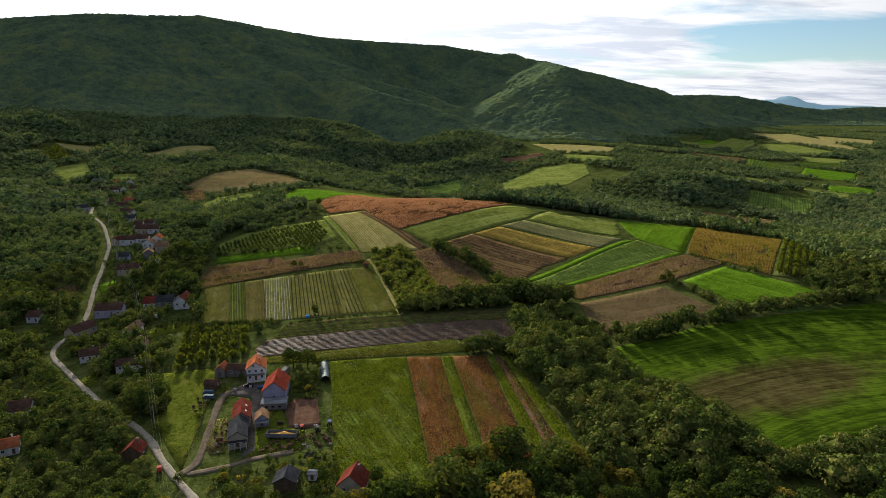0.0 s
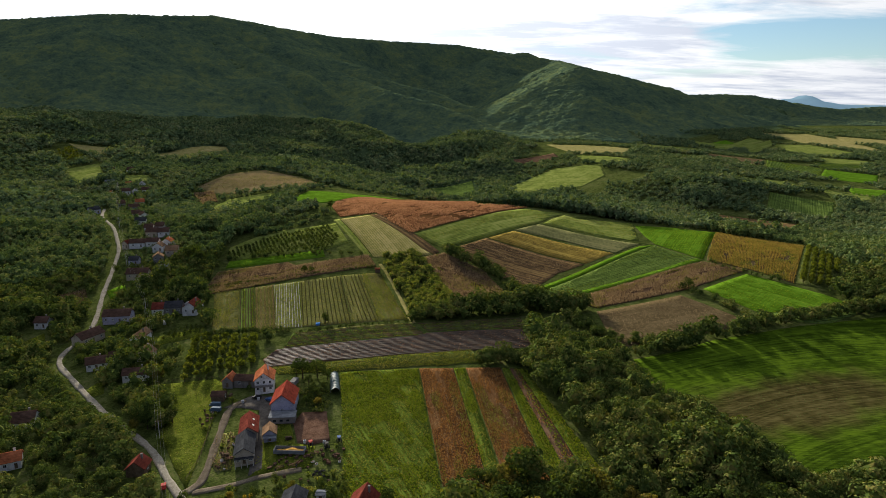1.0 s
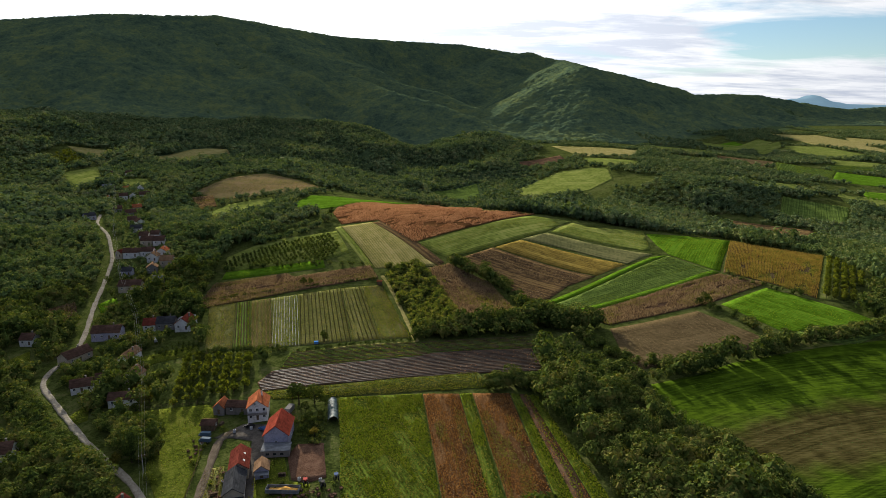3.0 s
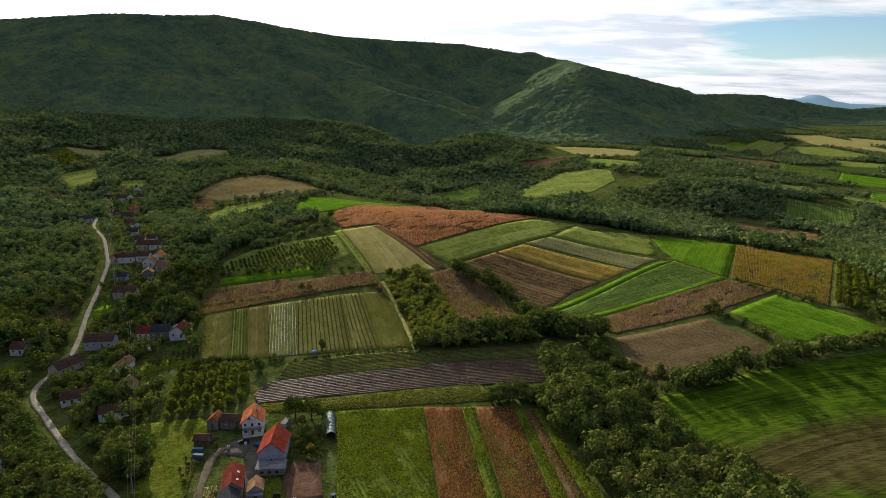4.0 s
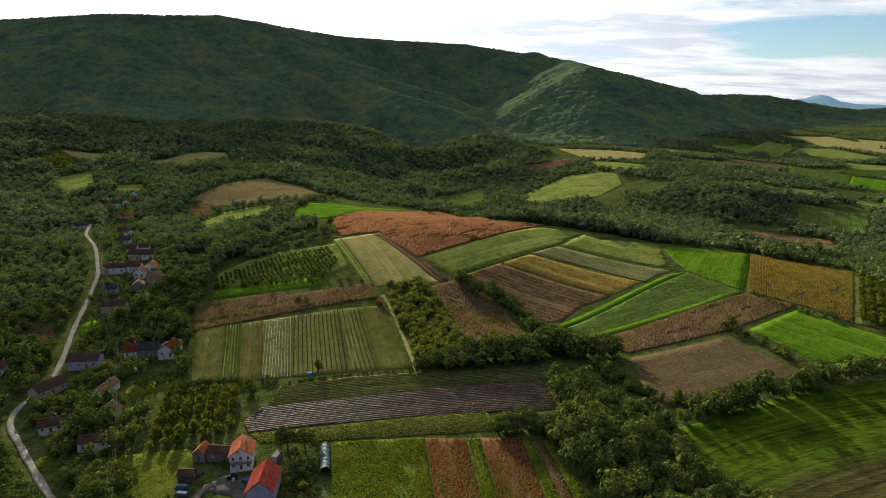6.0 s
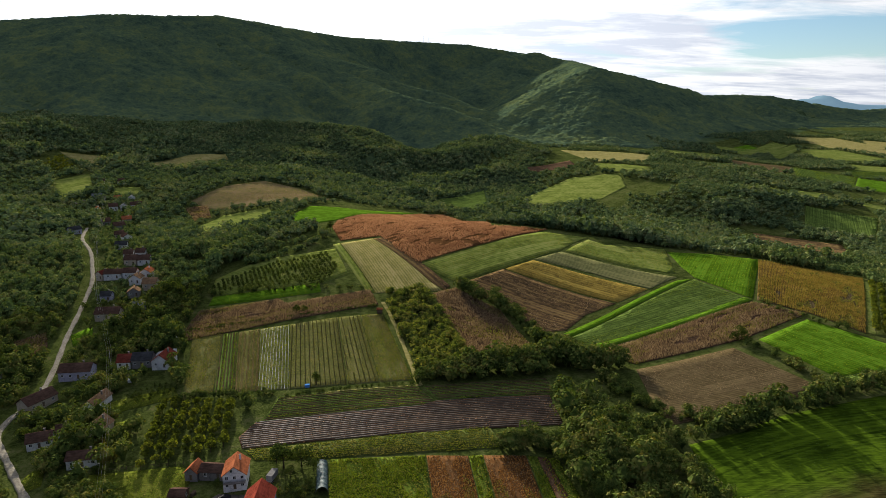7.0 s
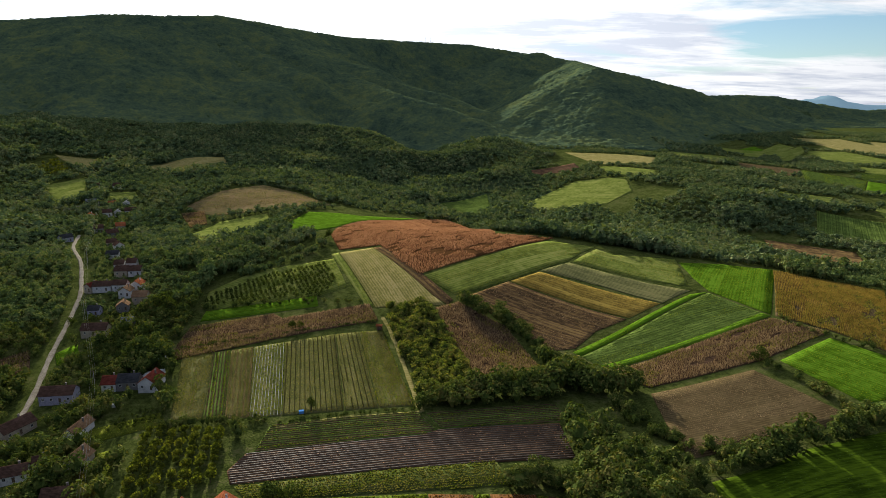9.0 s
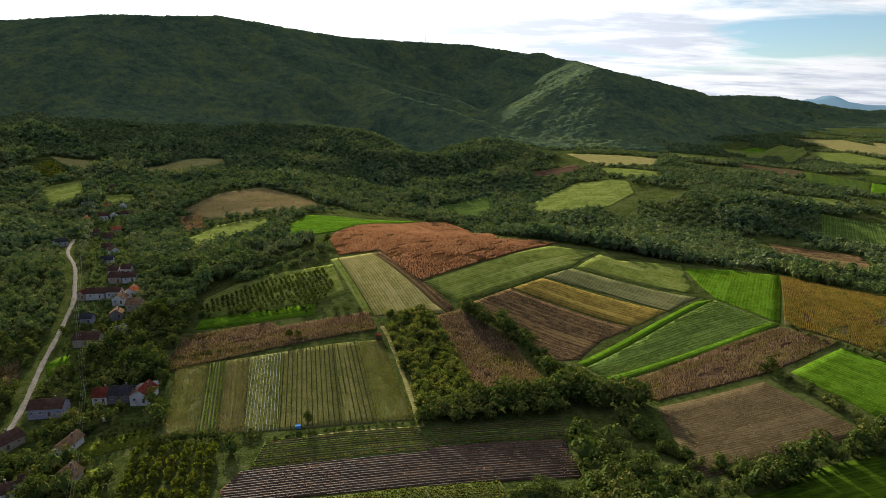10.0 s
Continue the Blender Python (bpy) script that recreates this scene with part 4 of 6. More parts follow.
pad("yard", [(-80, 259), (-70.6, 268), (-58, 266), (-52, 262), (-55, 246), (-58.5, 238), (-53.7, 213.0), (-57.5, 209.1), (-61.5, 238.5), (-64.1, 255), (-72.1, 258)], YARD, "worn grey concrete farm yard")
pad("soil_yard", [(-48.2, 243.0), (-45.7, 250.2), (-35.8, 249.9), (-31.9, 228.4), (-37.6, 226.0), (-44.0, 228.2)], TRODDEN, "bare trampled earth pen behind the barn", .24)

field("meadow", 10, (-56.4, 209.2), (-36, 212), (-37, 225), (-44.5, 227.4), (-49, 242), (-51, 244), (-54.8, 243), (-58, 237.5), lift=.17)
field("weedbrown", -78, (-76.4, 238.0), (-70.1, 239.0), (-64.5, 213.6), (-69.6, 212.9), (-73.8, 220.3), lift=.24)


# ---- trees ----
def cloud(rng, lobes, count, size):
    """Leaf clumps over the skin of several lobes (x, y, z, rx, rz): quads as (n, 4, 3)."""
    w = np.array([l[3] ** 2 for l in lobes]); w = w / w.sum()
    pick = rng.choice(len(lobes), count, p=w)
    L = np.array(lobes)[pick]
    d = rng.normal(size=(count, 3)); d /= np.linalg.norm(d, axis=1)[:, None]
    d[:, 2] = np.where(d[:, 2] < -.55, -d[:, 2], d[:, 2])
    r = rng.uniform(.78, 1.08, count)[:, None]
    c = L[:, :3] + d * r * np.stack([L[:, 3], L[:, 3], L[:, 4]], -1)
    nrm = d + rng.normal(size=(count, 3)) * .38
    nrm /= np.linalg.norm(nrm, axis=1)[:, None]
    a = np.cross(nrm, rng.normal(size=(count, 3))); a /= np.linalg.norm(a, axis=1)[:, None]
    b = np.cross(nrm, a)
    s = size * rng.uniform(.55, 1.25, count)[:, None]
    k = s * rng.uniform(.5, .9, count)[:, None]
    return np.stack([c - a * s, c - b * k, c + a * s * .9 + nrm * s * .15, c + b * k], 1)


def limb(V, Fc, p, q, r0, r1, sides=5):
    p, q = np.array(p, float), np.array(q, float)
    d = (q - p) / np.linalg.norm(q - p)
    a = np.cross(d, (0.3, 1, 0.2)); a /= np.linalg.norm(a)
    b = np.cross(d, a)
    n = len(V)
    for c, r in ((p, r0), (q, r1)):
        for i in range(sides):
            t = 2 * math.pi * i / sides
            V.append(c + (a * math.cos(t) + b * math.sin(t)) * r)
    for i in range(sides):
        j = (i + 1) % sides
        Fc.append((n + i, n + j, n + sides + j, n + sides + i))


def tree_thing(name, seed, tall, spread, lobes_n, leaves, size, mat, stem=.32):
    """A tree: tapered trunk with limbs, and a crown of leaf clumps in uneven lobes."""
    rng = np.random.default_rng(seed)
    lobes = [(0, 0, tall * .58, spread * .66, tall * .34)]
    V, Fc = [], []
    fork = tall * stem
    r = tall * .022
    limb(V, Fc, (0, 0, -.6), (0, 0, fork * .5), r * 1.5, r * 1.15, 7)
    limb(V, Fc, (0, 0, fork * .5), (rng.uniform(-.2, .2), rng.uniform(-.2, .2), tall * .7), r * 1.15, r * .4, 6)
    for i in range(lobes_n):
        t = 2 * math.pi * (i + rng.uniform(-.3, .3)) / lobes_n
        d = spread * rng.uniform(.42, .68)
        z = tall * rng.uniform(.26, .78)
        q = spread * rng.uniform(.36, .56)
        lobes.append((d * math.cos(t), d * math.sin(t), z, q, q * rng.uniform(.75, 1.05)))
        limb(V, Fc, (0, 0, fork * rng.uniform(.7, 1.3)), (d * math.cos(t) * .8, d * math.sin(t) * .8, z), r * .55, r * .18, 4)
    tree = new(name)
    mesh_object("trunk", V, Fc, BARK, tree, smooth=True)
    Q = cloud(rng, lobes, leaves, size).reshape(-1, 3)
    mesh_object("crown", Q, np.arange(len(Q)).reshape(-1, 4), mat, tree)
    return tree


def wood(name, label, x, y, tall, wide, mat, seed, leaves=34, size=.62, lobes=8):
    """Many trees too thick to count: crowns of several lobes, each covered with leaf clumps, as one mesh."""
    rng = np.random.default_rng(seed)
    n = len(x)
    z = height(x, y)
    # a small inner body, so that no light shines right through
    ring = 5
    th = np.arange(ring) / ring * 2 * math.pi
    body_v = np.empty((n, 2 * ring + 1, 3))
    for r, (lv, lr) in enumerate(((.06, .10), (.52, .55))):
        j = rng.uniform(.8, 1.2, (n, ring)) * wide[:, None] * lr
        body_v[:, r * ring:(r + 1) * ring] = np.stack([x[:, None] + j * np.cos(th), y[:, None] + j * np.sin(th), z[:, None] + tall[:, None] * (lv + rng.uniform(-.05, .05, (n, ring)))], -1)
    body_v[:, 2 * ring] = np.stack([x, y, z + tall * .80], -1)
    f = []
    for i in range(ring):
        j = (i + 1) % ring
        f += [(i, j, ring + j), (i, ring + j, ring + i), (ring + i, ring + j, 2 * ring)]
    faces = (np.array(f)[None] + (np.arange(n) * (2 * ring + 1))[:, None, None]).reshape(-1, 3)
    verts = body_v.reshape(-1, 3)
    # lobes: one on top, the others round it at uneven heights
    a = (np.arange(lobes)[None] + rng.uniform(-.35, .35, (n, lobes))) / (lobes - 1) * 2 * math.pi + rng.uniform(0, 6.3, (n, 1))
    out = rng.uniform(.42, .72, (n, lobes)); out[:, 0] = rng.uniform(0, .25, n)
    lift = rng.uniform(-.62, .42, (n, lobes)); lift[:, 0] = rng.uniform(.4, .6, n)
    mid = np.stack([x[:, None] + wide[:, None] * out * np.cos(a), y[:, None] + wide[:, None] * out * np.sin(a), z[:, None] + tall[:, None] * (.54 + .42 * lift)], -1)
    rad = wide[:, None] * rng.uniform(.34, .54, (n, lobes)) * (8 / lobes) ** .3
    pick = rng.integers(0, lobes, (n, leaves))
    at = np.take_along_axis(mid, pick[..., None].repeat(3, 2), 1)
    rr = np.take_along_axis(rad, pick, 1)[..., None]
    d = rng.normal(size=(n, leaves, 3)); d /= np.linalg.norm(d, axis=2)[..., None]
    d[..., 2] = np.where(d[..., 2] < -.35, -d[..., 2], d[..., 2])
    c = at + d * rr * rng.uniform(.82, 1.1, (n, leaves, 1)) * np.stack([np.ones(n), np.ones(n), np.clip(tall / (wide * 2.4), .75, 1.3)], -1)[:, None]
    nrm = d + rng.normal(size=d.shape) * .20
    nrm /= np.linalg.norm(nrm, axis=2)[..., None]
    e = np.cross(nrm, rng.normal(size=d.shape)); e /= np.linalg.norm(e, axis=2)[..., None]
    g = np.cross(nrm, e)
    s = size * (wide / 3.2)[:, None, None] * rng.uniform(.6, 1.4, (n, leaves, 1))
    k = s * rng.uniform(.7, 1.1, (n, leaves, 1))
    tri = np.stack([c - e * s - g * k * .6, c + e * s - g * k * .6, c + g * k + nrm * s * .12], 2).reshape(-1, 3)
    faces = np.concatenate([faces, len(verts) + np.arange(len(tri)).reshape(-1, 3)])
    verts = np.concatenate([verts, tri])
    ob = mesh_object(name, verts, faces, mat)
    return tagged(ob, label, "woodland", kind="stuff")


def spread_points(x0, x1, y0, y1, step, seed):
    rng = np.random.default_rng(seed)
    gx, gy = np.meshgrid(np.arange(x0, x1, step), np.arange(y0, y1, step))
    x = gx.ravel() + rng.uniform(-.48, .48, gx.size) * step
    y = gy.ravel() + rng.uniform(-.48, .48, gx.size) * step
    return x, y


# open land, where no wood grows
OPEN = [p.poly for p in FIELDS] + [
    [(-109, 340), (-129, 411), (-137, 465), (-140, 512), (-120, 540), (-84, 617), (-129, 673), (-120, 760), (-2, 864), (63, 611), (110, 590), (194, 556), (276, 555), (202, 407), (240, 384), (226, 352), (180, 320), (100, 297), (59, 330), (64, 366), (-1, 338), (-61, 333)],
    [(-35, 294), (54, 292), (50, 277), (62, 200), (47, 197), (11, 196), (9, 181), (-23, 184)],
    [(-70, 289), (-72, 339), (-1, 339), (55, 318), (59, 298), (25, 282), (-32, 281)],
    [(-86, 264), (-92, 301), (-77, 306), (-52, 288), (-34, 285), (-24, 192), (-28, 183), (-57, 187), (-74, 199)],
    [(-119, 334), (-102, 336), (-81, 335), (-69, 291), (-91, 285), (-108, 282)],
    [(-333, 742), (-308, 751), (-188, 501), (-164, 436), (-189, 419), (-229, 504)],
    [(-146, 347), (-124, 364), (-111, 343), (-110, 326), (-135, 324)],
    [(251, 528), (303, 476), (285, 407), (242, 349), (221, 399)],
]
LINES = [(ROAD, 6.0), (DRIVE, 4), (UPPER_LANE, 6), (LANE, 4), (TRACK, 3)]


def free(x, y, margin=2.0):
    ok = np.ones(len(x), bool)
    for poly in OPEN:
        xs, ys = [p[0] for p in poly], [p[1] for p in poly]
        near = (x > min(xs) - 8) & (x < max(xs) + 8) & (y > min(ys) - 8) & (y < max(ys) + 8) & ok
        if near.any():
            i = np.where(near)[0]
            bad = inside(x[i], y[i], poly) | (edge_distance(x[i], y[i], poly) < margin)
            ok[i[bad]] = False
    for line, w in LINES:
        xs, ys = [p[0] for p in line], [p[1] for p in line]
        near = (x > min(xs) - 8) & (x < max(xs) + 8) & (y > min(ys) - 8) & (y < max(ys) + 8) & ok
        i = np.where(near)[0]
        if len(i):
            ok[i[edge_distance(x[i], y[i], line, False) < w]] = False
    return ok


# ---- buildings ----
def wall_mat(name, c, dirt=.6):
    return material(name, [tuple(v * dirt for v in c), tuple(v * .9 for v in c), c], 2.5, .4, rough=.85, bump=.15)


def roof_mat(name, c):
    return material(name, [tuple(v * .55 for v in c), tuple(v * .85 for v in c), tuple(min(1, v * 1.25) for v in c)], 2.2, .3, rough=.75, bump=.5, rows=(.36, .14))


WHITE = wall_mat("white_render", (.64, .63, .62))
CREAM = wall_mat("cream_render", (.42, .36, .28))
GREY = wall_mat("grey_render", (.21, .20, .19))
LILAC = wall_mat("pale_blue_render", (.33, .33, .42))
BLOCK = wall_mat("bare_block", (.18, .165, .15))
ORANGE = roof_mat("orange_tiles", (.30, .10, .045))
RED = roof_mat("red_tiles", (.13, .034, .024))
RED_BRIGHT = roof_mat("bright_red_tiles", (.21, .045, .028))
BROWN = roof_mat("weathered_tiles", (.080, .048, .036))
TAN = roof_mat("tan_tiles", (.20, .125, .072))
SLATE = roof_mat("dark_sheet_roof", (.042, .044, .048))
TIN = roof_mat("grey_sheet_roof", (.17, .18, .19))
TRIM = material("white_trim", [(.45, .45, .43), (.58, .58, .56)], 1, .2, rough=.5, bump=.05)
WOOD = material("old_timber", [(.06, .042, .028), (.12, .085, .055), (.17, .125, .085)], 1.2, .15, bump=.4)
GLASS = material("window_glass", [(.012, .015, .018), (.025, .03, .035)], 1, .5, rough=.08, bump=.0)
METAL = material("dull_steel", [(.22, .22, .22), (.36, .36, .36)], 1, .2, rough=.45, bump=.1, metallic=.7)
RUST = material("rusty_steel", [(.06, .035, .022), (.12, .07, .045), (.17, .12, .09)], .6, .1, rough=.8, bump=.3)
RUBBER = material("black_rubber", [(.012, .012, .012), (.03, .03, .03)], .5, .1, rough=.8, bump=.2)


def box(bm, x0, x1, y0, y1, z0, z1, m=0):
    vs = [bm.verts.new(p) for p in ((x0, y0, z0), (x1, y0, z0), (x1, y1, z0), (x0, y1, z0), (x0, y0, z1), (x1, y0, z1), (x1, y1, z1), (x0, y1, z1))]
    for f in ((0, 3, 2, 1), (4, 5, 6, 7), (0, 1, 5, 4), (1, 2, 6, 5), (2, 3, 7, 6), (3, 0, 4, 7)):
        bm.faces.new([vs[i] for i in f]).material_index = m


def boxed(*sizes):
    bm = bmesh.new()
    for s in sizes:
        box(bm, *s)
    return bm


SITES = []


def window_on(parent, x, z, wide, high, y, face):
    """A window on a wall: frame proud of it, pane behind, sill below. face: 'front' or 'left'/'right' side."""
    f = .09
    parts = [(x - wide / 2, x + wide / 2, y - .07, y + .03, z, z + f), (x - wide / 2, x + wide / 2, y - .07, y + .03, z + high - f, z + high),
             (x - wide / 2, x - wide / 2 + f, y - .07, y + .03, z + f, z + high - f), (x + wide / 2 - f, x + wide / 2, y - .07, y + .03, z + f, z + high - f),
             (x - .03, x + .03, y - .06, y + .02, z + f, z + high - f)]
    frame_bm = boxed(*parts)
    pane_bm = boxed((x - wide / 2 + f, x + wide / 2 - f, y - .03, y + .01, z + f, z + high - f))
    sill_bm = boxed((x - wide / 2 - .08, x + wide / 2 + .08, y - .16, y, z - .07, z - .004))
    if face != "front":
        s = radians(90 if face == "right" else -90)
        for b in (frame_bm, pane_bm, sill_bm):
            bmesh.ops.rotate(b, verts=b.verts, cent=(0, 0, 0), matrix=Matrix.Rotation(s, 3, "Z"))
    w = part("window", frame_bm, TRIM, parent)
    part("pane", pane_bm, GLASS, w)
    part("window_sill", sill_bm, TRIM, w)


def house(name, label, a, b, depth, walls, pitch, wall, roof, gable=True, windows=2, storeys=1, chimney=True, door=True, roof_back=None, porch=False, category="house", lift=0.0, clear=True):
    """A gabled building. a, b: the foot of its front wall, left to right; gable: the gable faces front."""
    (ax, ay), (bx, by) = a, b
    wide = math.hypot(bx - ax, by - ay)
    turn = math.atan2(by - ay, bx - ax)
    cx, cy = (ax + bx) / 2 - math.sin(turn) * depth / 2, (ay + by) / 2 + math.cos(turn) * depth / 2
    corners = [(cx + (u * math.cos(turn) - v * math.sin(turn)), cy + (u * math.sin(turn) + v * math.cos(turn))) for u in (-wide / 2, wide / 2) for v in (-depth / 2, depth / 2)]
    zs = [float(height(*c)) for c in corners]
    low = max(zs) + .15 + lift
    sunk = low - min(zs) + .4
    thing = new(name)
    w, d = wide / 2, depth / 2
    half = w if gable else d
    rise = half * math.tan(radians(pitch))
    t = .3
    # walls: four, with gable tops on two of them
    def slab(pts, along, name_):
        bm = bmesh.new()
        n = len(pts)
        fr = [bm.verts.new(p) for p in pts]
        bk = [bm.verts.new((p[0] + along[0] * t, p[1] + along[1] * t, p[2])) for p in pts]
        bm.faces.new(fr)
        bm.faces.new(bk[::-1])
        for i in range(n):
            bm.faces.new((fr[i], bk[i], bk[(i + 1) % n], fr[(i + 1) % n]))
        bmesh.ops.recalc_face_normals(bm, faces=bm.faces)
        return part(name_, bm, wall, thing)
    if gable:
        for y, s in ((-d, 1), (d, -1)):
            slab([(-w, y, -sunk), (w, y, -sunk), (w, y, walls), (0, y, walls + rise), (-w, y, walls)], (0, s), "wall")
        for x, s in ((-w, 1), (w, -1)):
            slab([(x, -d + t, -sunk), (x, d - t, -sunk), (x, d - t, walls), (x, -d + t, walls)], (s, 0), "wall")
    else:
        for x, s in ((-w, 1), (w, -1)):
            slab([(x, -d, -sunk), (x, d, -sunk), (x, d, walls), (x, 0, walls + rise), (x, -d, walls)], (s, 0), "wall")
        for y, s in ((-d, 1), (d, -1)):
            slab([(-w + t, y, -sunk), (w - t, y, -sunk), (w - t, y, walls), (-w + t, y, walls)], (0, s), "wall")
    # two roof slopes with eaves, laid just over the walls; local x of a slope runs across its courses
    over, thick = .40, .16
    run = (half + over) / math.cos(radians(pitch))
    long = (d if gable else w) + .45
    for s in (-1, 1):
        bm = bmesh.new()
        courses = 9
        prof = [(0, -.04)]
        for c in range(courses):
            prof += [(-run * c / courses, thick - .02), (-run * (c + 1) / courses, thick + .04)]
        prof.append((-run, -.04))
        ends = [[bm.verts.new((e * long, y, z)) for y, z in prof] for e in (-1, 1)]
        for k in range(len(prof)):
            j = (k + 1) % len(prof)
            bm.faces.new((ends[0][k], ends[0][j], ends[1][j], ends[1][k]))
        for e in ends:
            bm.faces.new(e)
        bmesh.ops.recalc_face_normals(bm, faces=bm.faces)
        r = part("roof_slope", bm, roof, thing)
        m = pose(0, 0, walls + rise + .03, 0, 0, 0 if s < 0 else 180) @ pose(0, 0, 0, pitch, 0, 0)
        r.matrix_local = (pose(0, 0, 0, 0, 0, 90) @ m) if gable else m
    q = walls + rise + .12
    part("ridge_cap", boxed((-.14, .14, -long, long, q - .02, q + .12) if gable else (-long, long, -.14, .14, q - .02, q + .12)), roof, thing)
    if chimney:
        k = (w * .35, d * .3) if gable else (w * .4, d * .25)
        zc = walls + rise * .5
        c = part("chimney", boxed((k[0] - .3, k[0] + .3, k[1] - .3, k[1] + .3, zc, walls + rise + .9)), BLOCK if roof is not ORANGE else WHITE, thing)
        part("cap", boxed((k[0] - .4, k[0] + .4, k[1] - .4, k[1] + .4, walls + rise + .904, walls + rise + 1.05)), BLOCK, c)
    for level in range(storeys):
        z = 1.0 + level * 2.8
        for i in range(windows):
            x = -w + wide * (i + .5) / windows
            if level == 0 and door and i == windows // 2:
                dr = part("door", boxed((x - .5, x + .5, -d - .06, -d + .02, 0, 2.05)), WOOD, thing)
                part("door_handle", boxed((x + .34, x + .44, -d - .12, -d - .062, .98, 1.05)), METAL, dr)
            else:
                window_on(thing, x, z, 1.1, 1.25, -d, "front")
        for i in range(max(1, windows - 1)):
            v = -d + depth * (i + .5) / max(1, windows - 1)
            window_on(thing, v, z, 1.0, 1.2, -w, "right" if False else "right") if wide > 5 else None
    if storeys > 1 and gable:
        window_on(thing, -.9, 1.0 + storeys * 2.8 - .2, .9, 1.1, -d, "front")
        part("balcony", boxed((-w * .95, w * .95, -d - 1.2, -d + .0, 2.55, 2.72)), BLOCK, thing)
        rail = part("railing", boxed((-w * .95, w * .95, -d - 1.2, -d - 1.14, 2.724, 3.6), (-w * .95, -w * .95 + .06, -d - 1.14, -d, 2.724, 3.6), (w * .95 - .06, w * .95, -d - 1.14, -d, 2.724, 3.6)), GREY, thing)
    if porch:
        part("porch_beam", boxed((-w, w, -d - 1.4, -d - 1.25, 2.3, 2.5)), TRIM, thing)
        for i in range(4):
            x = -w + .1 + (wide - .2) * i / 3
            part("post", boxed((x - .08, x + .08, -d - 1.4, -d - 1.25, -sunk, 2.3)), TRIM, thing)
        part("porch_roof", boxed((-w - .2, w + .2, -d - 1.6, -d, 2.504, 2.6)), roof, thing)
    thing.matrix_world = pose(cx, cy, low, 0, 0, math.degrees(turn))
    SITES.append((cx, cy, max(w, d) + (3.0 if clear else 1.5)))
    if clear:
        SITES.append((cx + math.sin(turn) * (d + 4), cy - math.cos(turn) * (d + 4), w + 1.0))
    return tagged(thing, label, category)


# the farm
house("farmhouse", "two-storey white farmhouse with an orange tiled gable roof", (-69.0, 268.6), (-61.2, 269.7), 10, 5.5, 38, WHITE, ORANGE, True, 3, 2)
house("barn", "tall barn with red tiled roof and pale blue gable", (-57.7, 247.9), (-48.7, 248.2), 14, 4.6, 40, LILAC, RED_BRIGHT, True, 1, 1, False, False, category="barn")
byre = house("byre", "long low byre with a red tiled roof", (-65.4, 229.4), (-59.2, 230.6), 13, 3.6, 36, CREAM, RED, True, 2, 1, False, category="barn")
for y in (-3.2, 1.6):
    part("skylight", boxed((-.4, .4, -.5, .5, 0, .07)), TRIM, byre, "white skylight in the tiles").matrix_local = pose(1.7, y, 3.6 + 3.16 * math.tan(radians(36)) - 1.7 * math.tan(radians(36)) + .27, 0, 36, 0)
house("summer_house", "narrow house with a dark sheet roof and open porch", (-63.4, 215.0), (-57.2, 216.2), 13.6, 3.8, 34, CREAM, SLATE, True, 3, 1, False, porch=True, category="house")
hut = house("hut", "small whitewashed hut with a tan tiled roof", (-56.7, 229.4), (-52.2, 230.2), 6, 2.9, 38, LILAC, TAN, True, 1, 1, False, category="hut")
part("awning", boxed((-2.4, 2.4, -.95, .95, 0, .06)), TIN, hut, "bent pale sheet awning").matrix_local = pose(0, -3.9, 2.25, 14, 0, 0)
for x in (-2.1, 2.1):
    part("awning_post", boxed((x - .05, x + .05, -4.75, -4.65, -1.0, 2.02)), WOOD, hut)
house("outhouse", "small shed with an orange tiled roof", (-85.4, 277.0), (-80.8, 276.4), 6, 3.0, 42, GREY, ORANGE, True, 1, 1, False, category="shed")
house("stable", "low stable under a dark weathered roof", (-80.2, 277.0), (-70.8, 275.6), 6, 2.7, 26, BLOCK, BROWN, False, 2, 1, False, category="stable")
house("shed", "dark timber shed beside the drive", (-86.6, 264.6), (-81.4, 264.4), 5, 2.3, 24, WOOD, BROWN, False, 1, 1, False, category="shed")
house("cottage", "brick cottage with a red hipped tile roof under trees", (-21.2, 183.6), (-13.0, 181.6), 8, 3.0, 42, CREAM, RED, True, 2, 1, True)
house("shed", "dark sheet-roofed shed in the garden", (-42.2, 187.9), (-35.2, 187.6), 7, 2.6, 30, WOOD, SLATE, True, 1, 1, False, category="shed")
house("outhouse", "tiny white outhouse in the garden", (-31.7, 192.6), (-29.2, 192.3), 2.4, 2.1, 14, WHITE, TIN, False, 1, 1, False, category="outhouse")

